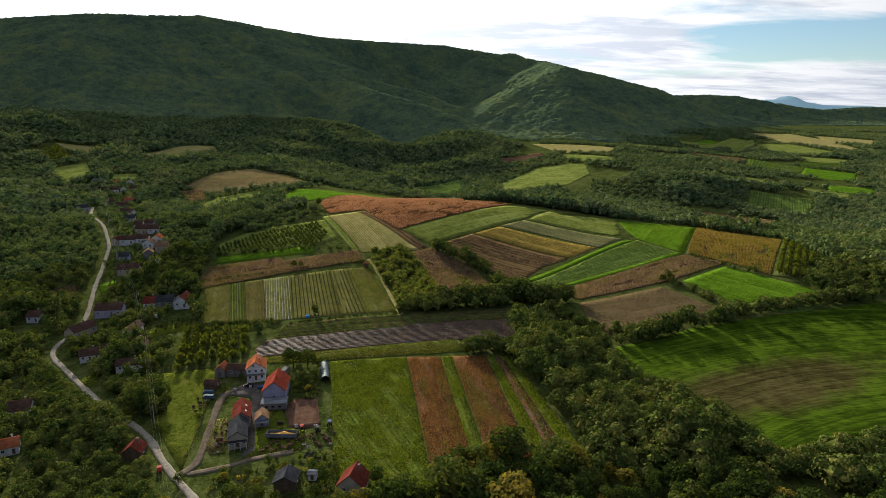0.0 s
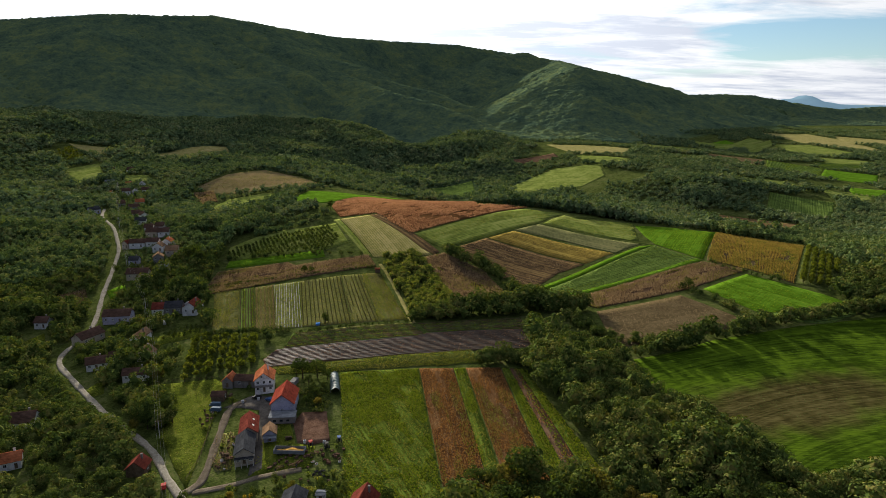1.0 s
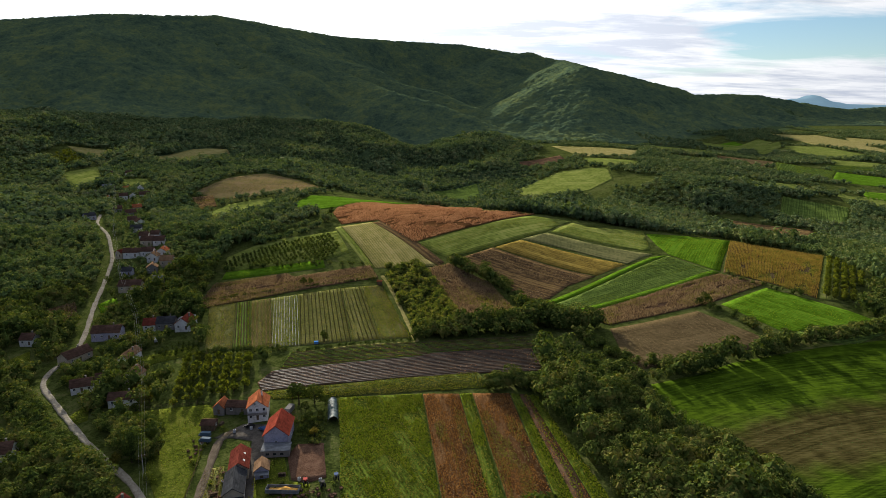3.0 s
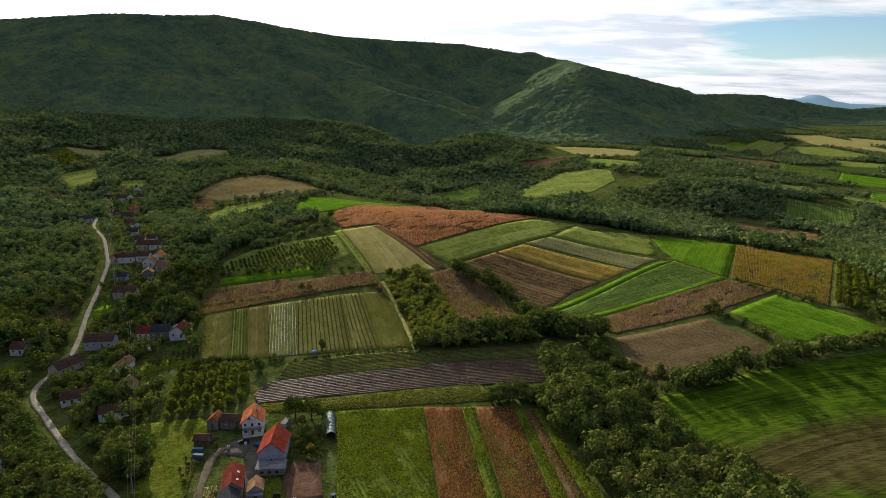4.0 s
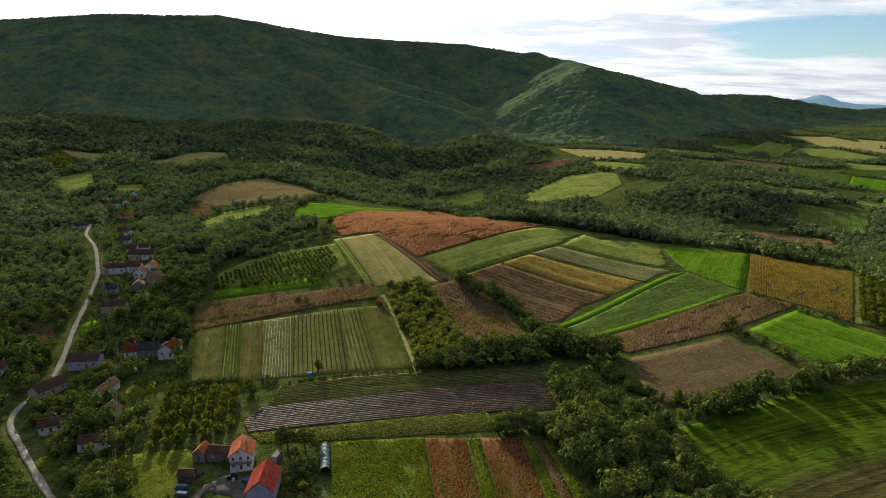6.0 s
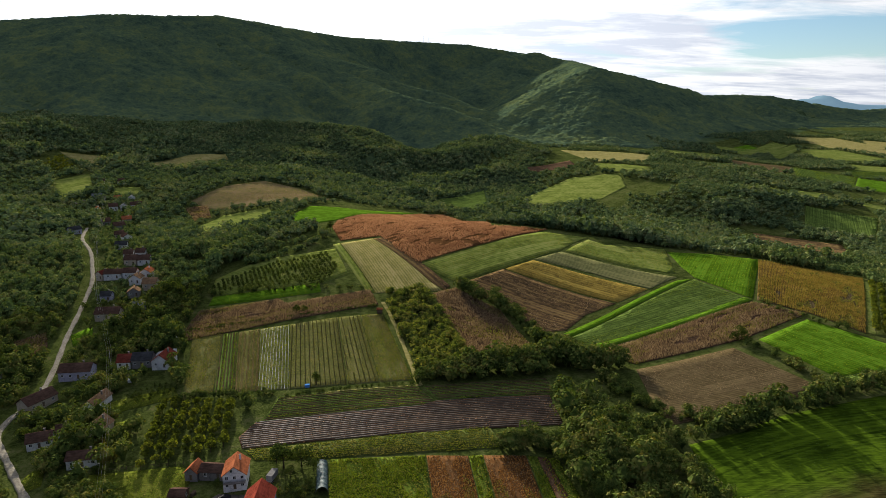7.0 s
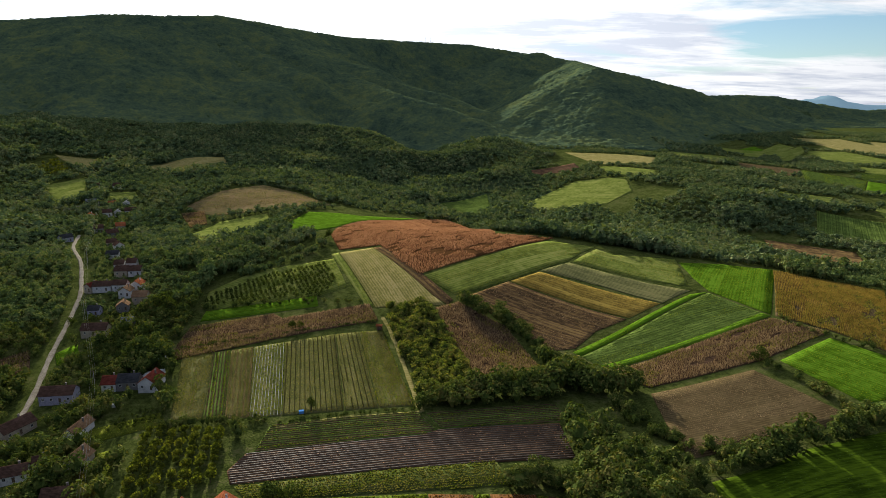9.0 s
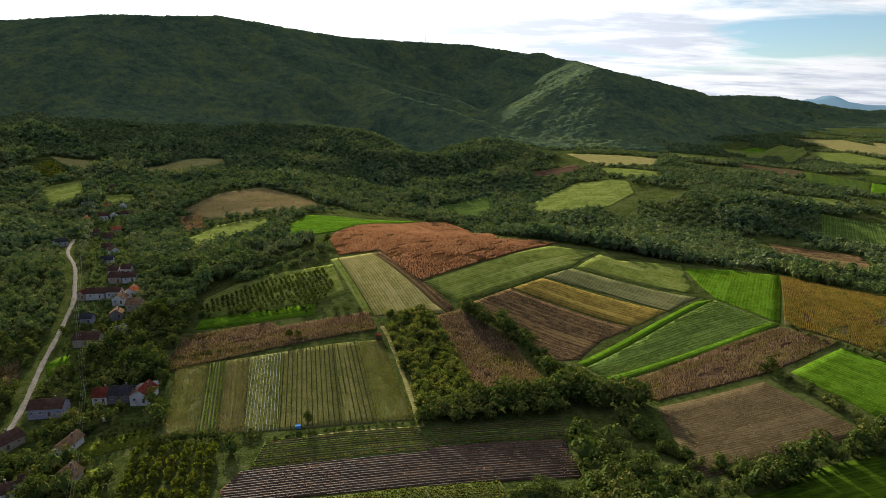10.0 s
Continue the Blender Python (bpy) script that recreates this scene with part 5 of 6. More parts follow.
# village houses: name, label, front wall, depth, wall height, pitch, materials, gable to the front, windows
for a, b, depth, hgt, pitch, wall, roof, gable, n, label in (
        ((-176.5, 361.6), (-161.9, 363.0), 8.5, 3.6, 33, LILAC, BROWN, False, 4, "long white village house with a weathered brown roof"),
        ((-173.1, 331.5), (-167.5, 344.5), 7.5, 3.2, 36, CREAM, BROWN, False, 3, "roadside house with long reddish brown roof"),
        ((-148.9, 330.6), (-143.5, 330.0), 13, 3.0, 40, WHITE, TAN, True, 1, "narrow whitewashed house with a steep tan roof"),
        ((-139.0, 312.3), (-131.3, 311.5), 8, 2.8, 38, CREAM, TAN, True, 2, "old house with a tan tiled roof"),
        ((-157.4, 302.9), (-149.2, 306.3), 7, 2.8, 34, WHITE, BROWN, False, 3, "low white house with a dark brown roof"),
        ((-150.6, 312.0), (-146.0, 313.4), 5, 2.6, 34, WHITE, BROWN, False, 1, "small white outbuilding with a dark roof"),
        ((-134.4, 289.0), (-123.2, 290.7), 6.5, 2.9, 32, WHITE, BROWN, False, 3, "long whitewashed house under a dark roof"),
        ((-134.8, 370.0), (-126.4, 369.7), 11, 3.3, 38, WHITE, RED, True, 2, "newer white house with a red tiled roof"),
        ((-152.9, 371.7), (-146.4, 372.4), 8, 3.0, 34, WHITE, RED, False, 2, "low white wing with a red roof"),
        ((-145.8, 372.4), (-136.4, 373.3), 8, 3.2, 34, GREY, SLATE, False, 3, "grey house with a dark sheet roof"),
        ((-191.8, 429.7), (-178.3, 430.6), 8, 3.2, 36, CREAM, BROWN, False, 3, "cream village house with a brown tiled roof"),
        ((-161.3, 249.5), (-153.0, 251.4), 8, 3.0, 34, WHITE, BROWN, False, 3, "white house sunk among the trees"),
        ((-212.4, 358.0), (-205.4, 357.7), 7, 3.0, 36, WHITE, BROWN, False, 2, "small pale house in the wood"),
        ((-147.5, 220.4), (-141.5, 223.2), 6, 3.0, 36, WHITE, ORANGE, False, 2, "white house with an orange roof among trees"),
        ((-100.2, 213.0), (-94.0, 213.1), 6, 2.6, 40, WOOD, RED, True, 1, "hidden cabin with a red roof")):
    house("house", label, a, b, depth, hgt, pitch, wall, roof, gable, n)
for k, (a, b, depth, wall, roof, gable) in enumerate((
        ((-191.6, 492.3), (-184.3, 492.9), 9, WHITE, ORANGE, True), ((-194.2, 481.7), (-187.0, 482.3), 8, WHITE, TAN, True),
        ((-181.6, 472.5), (-173.0, 473.0), 8, CREAM, TAN, False), ((-186.0, 460.9), (-179.5, 462.8), 7, GREY, TAN, True),
        ((-215.1, 491.1), (-203.8, 492.1), 7, WHITE, BROWN, False), ((-202.9, 492.3), (-194.3, 492.7), 7, WHITE, BROWN, False),
        ((-201.4, 456.6), (-195.0, 457.1), 6, LILAC, SLATE, False), ((-221.0, 492.1), (-215.8, 490.2), 8, CREAM, RED, True),
        ((-213.1, 517.5), (-204.5, 517.9), 8, CREAM, BROWN, False), ((-203.7, 517.8), (-195.6, 519.3), 8, WHITE, BROWN, False),
        ((-220.4, 533.0), (-213.9, 533.6), 7, WHITE, BROWN, False), ((-212.2, 534.7), (-205.8, 535.3), 7, WHITE, BROWN, False),
        ((-239.5, 561.4), (-231.3, 563.3), 7, WHITE, SLATE, False), ((-248.6, 596.0), (-243.2, 600.3), 8, WHITE, BROWN, True),
        ((-308.2, 626.7), (-302.4, 634.6), 7, LILAC, SLATE, False), ((-286.1, 661.2), (-278.9, 667.2), 8, GREY, BROWN, False),
        ((-292.2, 690.3), (-284.8, 694.0), 8, CREAM, ORANGE, False), ((-323.4, 730.7), (-315.8, 734.0), 8, WHITE, BROWN, False),
        ((-314.1, 735.9), (-308.0, 739.4), 7, WHITE, TIN, True), ((-307.2, 743.7), (-297.3, 747.6), 8, WHITE, BROWN, False),
        ((-357.6, 765.8), (-348.4, 769.0), 8, WHITE, TIN, False), ((-334.3, 766.2), (-327.8, 769.4), 7, CREAM, ORANGE, False),
        ((-320.0, 769.3), (-314.0, 772.3), 7, WHITE, TIN, True), ((-390.6, 848.7), (-384.0, 852.0), 8, WHITE, BROWN, False),
        ((-369.0, 851.3), (-361.5, 854.0), 8, WHITE, BROWN, False), ((-263.8, 612.8), (-257.2, 615.3), 7, CREAM, BROWN, False),
        ((-303.9, 673.1), (-297.2, 677.0), 8, GREY, BROWN, False), ((-332.5, 719.2), (-327.3, 722.7), 7, WHITE, ORANGE, True),
        ((-173.6, 439.1), (-167.4, 440.1), 6, GREY, TIN, False))):
    words = {id(WHITE): "white", id(CREAM): "cream", id(GREY): "grey", id(LILAC): "pale blue"}[id(wall)]
    tiles = {id(ORANGE): "orange tiled", id(TAN): "tan tiled", id(BROWN): "dark brown tiled", id(SLATE): "dark sheet", id(RED): "red tiled", id(TIN): "grey sheet"}[id(roof)]
    tagged(house("house", "%s village house with a %s roof" % (words, tiles), a, b, depth, 3.0 + .3 * (k % 3), 35, wall, roof, gable, 2, clear=False), group="village houses")


def settle(thing, x, y, turn=0, dz=0.05):
    thing.matrix_world = pose(x, y, float(height(x, y)) + .22 + dz, 0, 0, turn)
    SITES.append((x, y, 3))
    return thing


# lean-to of blocks in front of the barn
lean = new("lean_to")
for s in ((-5, 5, -2.4, -2.15, 0, 2.6), (-5, -4.75, -2.15, 2.4, 0, 2.9), (4.75, 5, -2.15, 2.4, 0, 2.9)):
    part("wall", boxed(s), BLOCK, lean)
bm = boxed((-5.3, 5.3, -2.8, 2.9, 0, .1))
r = part("roof_sheet", bm, TIN, lean)
r.matrix_local = pose(0, 0, 2.86, 3.5, 0, 0)
for i in range(3):
    part("opening_board", boxed((-3.5 + i * 2.6, -2.3 + i * 2.6, -2.46, -2.404, .9, 1.7)), GLASS, lean)
tagged(settle(lean, -52.4, 244.6, 2), "grey block lean-to with a sheet roof against the barn", "shed")

# white box trailer
van = new("box_trailer")
part("box_body", boxed((-1.15, 1.15, -2.6, 2.6, .9, 2.9)), GREY, van)
part("chassis", boxed((-1.0, 1.0, -3.0, 2.6, .66, .896)), METAL, van)


def wheel(parent, x, y, r, wide):
    bm = bmesh.new()
    bmesh.ops.create_cone(bm, cap_ends=True, segments=14, radius1=r, radius2=r, depth=wide, matrix=pose(x, y, r, 0, 90, 0))
    tyre = part("wheel", bm, RUBBER, parent)
    bm = bmesh.new()
    bmesh.ops.create_cone(bm, cap_ends=True, segments=10, radius1=r * .55, radius2=r * .5, depth=wide + .03, matrix=pose(x, y, r, 0, 90, 0))
    part("rim", bm, METAL, tyre)


for x in (-1.15, 1.15):
    for y in (-1.6, -2.6):
        wheel(van, x, y, .42, .28)
tagged(settle(van, -53.2, 274.2, -12), "pale grey box trailer parked behind the barn", "trailer")

# grain wagon with a heap of corn
GRAIN = material("orange_corn", [(.45, .22, .05), (.60, .33, .08), (.68, .42, .12)], 1, .12, bump=.8)
bunk = new("grain_trailer")
part("floor_bed", boxed((-5.6, 5.6, -1.6, 1.6, .5, .64)), METAL, bunk)
for s in ((-5.6, 5.6, -1.62, -1.5, .644, 2.0), (-5.6, 5.6, 1.5, 1.62, .644, 2.0), (-5.6, -5.48, -1.5, 1.5, .644, 2.0), (5.48, 5.6, -1.5, 1.5, .644, 2.0)):
    part("side_board", boxed(s), TIN, bunk)
for x in (-4, -3, 3, 4):
    for y in (-1.3, 1.3):
        bm = bmesh.new()
        bmesh.ops.create_cone(bm, cap_ends=True, segments=12, radius1=.45, radius2=.45, depth=.3, matrix=pose(x, y, .45, 90, 0, 0))
        part("wheel", bm, RUBBER, bunk)
tagged(settle(bunk, -45.4, 221.2, -5), "long grey farm trailer filled with harvested corn", "trailer")
hv, hf = [], []
for j in range(9):
    for i in range(25):
        u, v = -4.8 + 9.6 * i / 24, -1.42 + 2.84 * j / 8
        top = 1.15 * math.exp(-((u - .8) / 2.4) ** 2) * math.cos(v / 1.45 * 1.3)
        hv.append((u, v, .9 + max(0, top) + .05 * math.sin(i * 3.1 + j * 2.3)))
for j in range(8):
    for i in range(24):
        a = j * 25 + i
        hf.append((a, a + 1, a + 26, a + 25))
heap = mesh_object("corn_heap", hv, hf, GRAIN, smooth=True)
heap.matrix_world = bunk.matrix_world
tagged(heap, "heap of orange corn cobs inside the trailer", "corn heap", kind="stuff")

# plastic tunnel
SHEET = material("clear_film", [(.02, .035, .034), (.05, .085, .085), (.16, .20, .20)], 2, .3, rough=.55, bump=.7, spec=.06)
tun = new("polytunnel")
tv, tf = [], []
rng = random.Random(4)
for j in range(19):
    for i in range(11):
        a = math.pi * i / 10
        k = 2.0 * (1 + (.05 if j % 3 == 0 else -.04) + rng.uniform(-.05, .05))
        tv.append((-k * math.cos(a), -9 + j, k * 1.05 * math.sin(a)))
for j in range(18):
    for i in range(10):
        a = j * 11 + i
        tf.append((a, a + 1, a + 12, a + 11))
mesh_object("film", tv, tf, SHEET, tun, smooth=True)
for j in range(0, 19, 3):
    V, F4 = [], []
    for i in range(10):
        a, b = math.pi * i / 10, math.pi * (i + 1) / 10
        limb_a, limb_b = (-2.14 * math.cos(a), -9 + j, 2.24 * math.sin(a)), (-2.14 * math.cos(b), -9 + j, 2.24 * math.sin(b))
        n = len(V)
        for p in (limb_a, limb_b):
            for dy, dr in ((-.04, 0), (.04, 0), (.04, .05), (-.04, .05)):
                q = 1 + dr / 2.1
                V.append((p[0] * q, p[1] + dy, p[2] * q))
        for i4 in range(4):
            k4 = (i4 + 1) % 4
            F4.append((n + i4, n + k4, n + 4 + k4, n + 4 + i4))
    mesh_object("hoop", V, F4, TIN, tun)
tagged(settle(tun, -35.2, 273.0, 8, -.1), "tattered plastic-film polytunnel at the field edge", "polytunnel")

# white film tunnels by the village gardens
for x, y, turn, long in ((-137, 404, 12, 8), (-135.3, 387.5, 30, 12)):
    t = new("film_tunnel")
    V, F4 = [], []
    for j in range(2):
        for i in range(9):
            a = math.pi * i / 8
            V.append(((j - .5) * long, -1.8 * math.cos(a), 1.7 * math.sin(a)))
    for i in range(8):
        F4.append((i, i + 1, i + 10, i + 9))
    mesh_object("film", V, F4, TRIM, t, smooth=True)
    for j in range(2):
        mesh_object("end_sheet", [((j - .5) * long, -1.8 * math.cos(math.pi * i / 8), 1.7 * math.sin(math.pi * i / 8)) for i in range(9)], [list(range(9))], TRIM, t)
    tagged(settle(t, x, y, turn), "white plastic garden tunnel", "polytunnel")


def car(name, label, paint, x, y, turn, tall=1.45, cargo=False):
    c = new(name)
    bm = bmesh.new()
    prof = ((-2.0, .35), (2.0, .35), (2.05, .8), (1.0, .92), (.55, tall), (-.95, tall), (-1.75, .95), (-2.05, .85))
    if cargo:
        prof = ((-2.3, .4), (2.3, .4), (2.35, 1.0), (1.75, 1.2), (1.3, tall), (-2.3, tall))
    L = [bm.verts.new((-.82, q, z)) for q, z in prof]
    R = [bm.verts.new((.82, q, z)) for q, z in prof]
    bm.faces.new(L); bm.faces.new(R[::-1])
    for i in range(len(prof)):
        j = (i + 1) % len(prof)
        bm.faces.new((L[i], R[i], R[j], L[j]))
    bmesh.ops.bevel(bm, geom=bm.edges[:], offset=.09, segments=1, affect="EDGES")
    bmesh.ops.recalc_face_normals(bm, faces=bm.faces)
    part("body", bm, paint, c)
    part("windscreen", boxed((-.68, .68, .62, .9, .97, tall - .2) if not cargo else (-.7, .7, 1.5, 1.76, 1.22, tall - .15)), GLASS, c)
    for wx in (-.75, .75):
        for wy in (-1.3, 1.3):
            wheel(c, wx, wy, .32, .22)
        part("headlight", boxed((wx * .8 - .14, wx * .8 + .14, 2.0, 2.09, .6, .74) if not cargo else (wx * .8 - .14, wx * .8 + .14, 2.28, 2.39, .7, .84)), TRIM, c)
    return tagged(settle(c, x, y, turn), label, "car")


PAINT = [material("car_paint_%s" % n, [tuple(v * .8 for v in c), c], 1, .1, rough=.75, bump=0, spec=.04) for n, c in (("black", (.02, .02, .022)), ("blue", (.05, .09, .2)), ("pale_blue", (.07, .11, .15)), ("red", (.35, .04, .03)), ("white", (.5, .5, .5)))]
car("car", "dark hatchback parked in front of the farmhouse", PAINT[0], -67.5, 265.0, 80)
car("car", "dark blue car parked by the barn", PAINT[1], -61.4, 262.0, 60)
car("van", "faded pale blue van beside the shed", PAINT[2], -83.8, 260.6, 85, 1.9, True)
car("van", "pale blue van at the edge of the drive", PAINT[2], -82.4, 256.4, 80, 1.9, True)
car("van", "white van parked by the village gardens", PAINT[4], -140.8, 358.6, 20, 1.9, True)
car("car", "red car stopped beside the lane", PAINT[3], -84.6, 205.2, 20)


def tractor(label, paint, x, y, turn):
    c = new("tractor")
    part("bonnet", boxed((-.38, .38, .2, 1.9, .7, 1.35)), paint, c)
    part("cab_frame", boxed(*[(sx * .55 - .05, sx * .55 + .05, sy - .05, sy + .05, .95, 2.3) for sx in (-1, 1) for sy in (-1.0, .1)]), METAL, c)
    part("cab_roof", boxed((-.7, .7, -1.15, .25, 2.304, 2.42)), paint, c)
    part("seat", boxed((-.28, .28, -.85, -.4, .95, 1.1), (-.28, .28, -.95, -.85, 1.1, 1.6)), RUBBER, c)
    part("axle_body", boxed((-.3, .3, -1.1, .2, .55, .946)), RUBBER, c)
    for sx in (-1, 1):
        wheel(c, sx * .75, -.7, .72, .36)
        wheel(c, sx * .6, 1.45, .42, .24)
    part("exhaust", boxed((.2, .28, 1.1, 1.18, 1.354, 2.2)), METAL, c)
    return tagged(settle(c, x, y, turn), label, "tractor", group="farm machines")


tractor("old red tractor standing in the farm yard", PAINT[3], -38.5, 225.0, 10)
tractor("dark tractor parked beside the field", PAINT[0], -32.4, 223.0, 20)
tractor("dark blue tractor at the field edge", PAINT[1], -28.2, 226.6, 5)

# farm implements: toolbars with tines on two wheels
for x, y, turn, label in ((-36, 218.8, 15, "rusty cultivator standing in the grass"), (-47, 211.4, 40, "rusty seed drill beside the lane"), (-43.2, 212.4, -20, "rusty plough beside the lane"), (-40.6, 214.2, 70, "rusty harrow in the grass"), (-66.6, 219, 10, "old disc harrow by the drive")):
    c = new("implement")
    part("toolbar", boxed((-1.5, 1.5, -.08, .08, .7, .86), (-1.5, 1.5, .9, 1.06, .7, .86), (-.1, .1, .08, .9, .7, .86), (-.07, .07, 1.06, 2.3, .6, .74)), RUST, c)
    for i in range(7):
        q = -1.35 + .45 * i
        part("tine", boxed((q - .04, q + .04, -.05 + .98 * (i % 2), .05 + .98 * (i % 2), -.05, .696)), RUST, c)
    for sx in (-1.62, 1.62):
        wheel(c, sx, .45, .4, .18)
    tagged(settle(c, x, y, turn), label, "implement", group="farm machines")

# heap of worn tyres
rng = random.Random(9)
proto = None
for i in range(16):
    x, y = -32.2 + rng.uniform(-3, 3), 207.6 + rng.uniform(-2, 2)
    if proto is None:
        bm = bmesh.new()
        n, k = 12, 6
        ring_v = [[bm.verts.new(((.42 + .16 * math.cos(2 * math.pi * j / k)) * math.cos(2 * math.pi * i2 / n), (.42 + .16 * math.cos(2 * math.pi * j / k)) * math.sin(2 * math.pi * i2 / n), .13 + .13 * math.sin(2 * math.pi * j / k))) for j in range(k)] for i2 in range(n)]
        for i2 in range(n):
            for j in range(k):
                bm.faces.new((ring_v[i2][j], ring_v[(i2 + 1) % n][j], ring_v[(i2 + 1) % n][(j + 1) % k], ring_v[i2][(j + 1) % k]))
        proto = bm_object("tyre", bm, RUBBER)
        tagged(proto, "worn black tyre lying in the grass", "tyre", "dumped tyres")
        proto.matrix_world = pose(x, y, float(height(x, y)) + .05)
    else:
        copy_thing(proto, pose(x, y, float(height(x, y)) + .05, rng.uniform(-8, 8), rng.uniform(-8, 8), 0))

# yellow drums, crates, pallets and rubble lying about the yard
YELLOW_PLASTIC = material("yellow_plastic", [(.42, .26, .015), (.58, .38, .03)], 1, .2, rough=.6, bump=.1)
PALE_PLASTIC = material("pale_plastic", [(.30, .31, .32), (.46, .47, .48)], 1, .2, rough=.7, bump=.1)
for x, y, mat, label in ((-55.4, 196.2, YELLOW_PLASTIC, "yellow plastic drum among garden weeds"), (-53.6, 196.7, YELLOW_PLASTIC, "yellow plastic drum among garden weeds"), (-41.0, 227.2, PALE_PLASTIC, "pale plastic drum beside the muck heap"),
                         (-33.6, 226.0, PALE_PLASTIC, "pale plastic drum by the machines"), (-66.4, 263.4, PALE_PLASTIC, "pale plastic drum in front of the farmhouse"), (-72.6, 262.0, PALE_PLASTIC, "pale plastic drum at the drive's end")):
    c = new("drum")
    V, F4 = [], []
    for z0, z1, r0, r1 in ((0, .1, .5, .56), (.1, .55, .56, .6), (.55, .62, .6, .57), (.62, 1.15, .57, .57), (1.15, 1.25, .57, .3)):
        limb(V, F4, (0, 0, z0), (0, 0, z1), r0, r1, 12)
    mesh_object("barrel", V, F4, mat, c, smooth=True)
    V, F4 = [], []
    limb(V, F4, (0, 0, 1.2), (0, 0, 1.32), .3, .28, 10)
    F4.append(tuple(range(10, 14)))
    mesh_object("lid", V, F4[:10], mat, c)
    tagged(settle(c, x, y), label, "drum", "plastic drums")
rng = random.Random(31)
spots = [(-66.8, 213.5), (-68.0, 217.4), (-66.2, 221.0), (-69.2, 214.8), (-50.6, 213.0), (-48.4, 216.2), (-45.0, 219.4), (-42.2, 219.0), (-39.6, 218.2), (-37.4, 211.4), (-34.6, 212.8), (-30.4, 213.0), (-28.4, 216.6), (-26.6, 213.4), (-38.8, 204.6), (-36.0, 203.2), (-85.4, 253.2), (-87.0, 256.8), (-84.0, 251.0), (-86.8, 250.2), (-61.2, 262.8), (-51.2, 212.6), (-44.6, 206.4), (-29.0, 202.6)]
spots += [(-49.5 + 3.1 * (k % 8) + .9 * (k % 3), 214.5 + 3.0 * (k // 8) + .8 * (k % 2)) for k in range(24)] + [(-70.5 + 1.4 * (k % 3), 216 + 2.7 * k) for k in range(8)] + [(-84.5 + 1.1 * (k % 3), 246 + 2.3 * k) for k in range(6)]
for i, (x, y) in enumerate(spots):
    wide, deep, high = rng.uniform(.5, 1.5), rng.uniform(.5, 1.0), rng.uniform(.3, .9)
    mat = rng.choice((WOOD, WOOD, RUST, RUST, WOOD, PALE_PLASTIC))
    c = new("crate")
    for j in range(3):
        z = high * (j / 3 + .05)
        part("slat", boxed((-wide / 2, wide / 2, -deep / 2, -deep / 2 + .04, z, z + high * .24)), mat, c)
        part("slat", boxed((-wide / 2, wide / 2, deep / 2 - .04, deep / 2, z, z + high * .24)), mat, c)
    for sx in (-1, 1):
        part("side_panel", boxed((sx * (wide / 2 - .03) - .025, sx * (wide / 2 - .03) + .025, -deep / 2 + .044, deep / 2 - .044, 0, high)), mat, c)
    part("scrap_filling", boxed((-wide / 2 + .06, wide / 2 - .06, -deep / 2 + .045, deep / 2 - .045, 0, high * .8)), RUST, c)
    tagged(settle(c, x, y, rng.uniform(0, 180)), {"old_timber": "weathered timber crate of scrap in the grass", "rusty_steel": "rusty iron crate of scrap in the grass", "pale_plastic": "pale plastic crate of scrap in the grass"}[mat.name], "crate", "yard crates")

# garden hut, blue tank, crates of grain sacks
house("garden_hut", "little plank hut at the corner of the plots", (-25.4, 425.5), (-22.6, 425.2), 2.6, 2.0, 20, WOOD, ORANGE, False, 1, 1, False, category="hut")
BLUE = material("blue_plastic", [(.05, .16, .42), (.10, .26, .58)], 1, .2, rough=.7, bump=.05)
c = new("water_tank")
part("tank", boxed((-1.1, 1.1, -.8, .8, .5, 1.7)), BLUE, c)
part("stand", boxed((-1.0, 1.0, -.7, .7, .3, .496)), METAL, c)
for sx in (-1, 1):
    wheel(c, sx, 0, .36, .2)
tagged(settle(c, -52.2, 341.4, 10), "blue water tank on a small trailer", "water tank")

# posts and wires of the power line over the village
POLE = material("concrete_pole", [(.26, .25, .23), (.36, .35, .33)], 1, .2, bump=.2)
WIRE = material("bare_aluminium_wire", [(.30, .30, .29), (.42, .42, .41)], 1, .2, rough=.4, bump=0, metallic=.9)
POLES = [(-48, 118), (-66, 163), (-97, 235), (-128, 310), (-158, 376), (-202, 455), (-249, 553), (-297, 660), (-338, 754)]
tops = []
for i, (x, y) in enumerate(POLES):
    p = new("power_pole")
    V, F4 = [], []
    limb(V, F4, (0, 0, -.5), (0, 0, 9.5), .17, .10, 8)
    mesh_object("post", V, F4, POLE, p)
    part("crossarm", boxed((-1.1, 1.1, -.06, .06, 8.9, 9.02)), RUST, p)
    for s in (-1, 0, 1):
        bm = bmesh.new()
        bmesh.ops.create_cone(bm, cap_ends=True, segments=8, radius1=.07, radius2=.05, depth=.25, matrix=pose(s, 0, 9.15))
        part("insulator", bm, TRIM, p)
    q = POLES[min(i + 1, len(POLES) - 1)]
    o = POLES[max(i - 1, 0)]
    turn = math.degrees(math.atan2(q[1] - o[1], q[0] - o[0])) - 90
    z = float(height(x, y))
    p.matrix_world = pose(x, y, z, 0, 0, turn)
    tops.append([p.matrix_world @ Vector((s, 0, 9.27)) for s in (-1, 0, 1)])
    SITES.append((x, y, 2.5))
    tagged(p, "slim concrete power pole with a steel crossarm", "power pole", "power line poles")
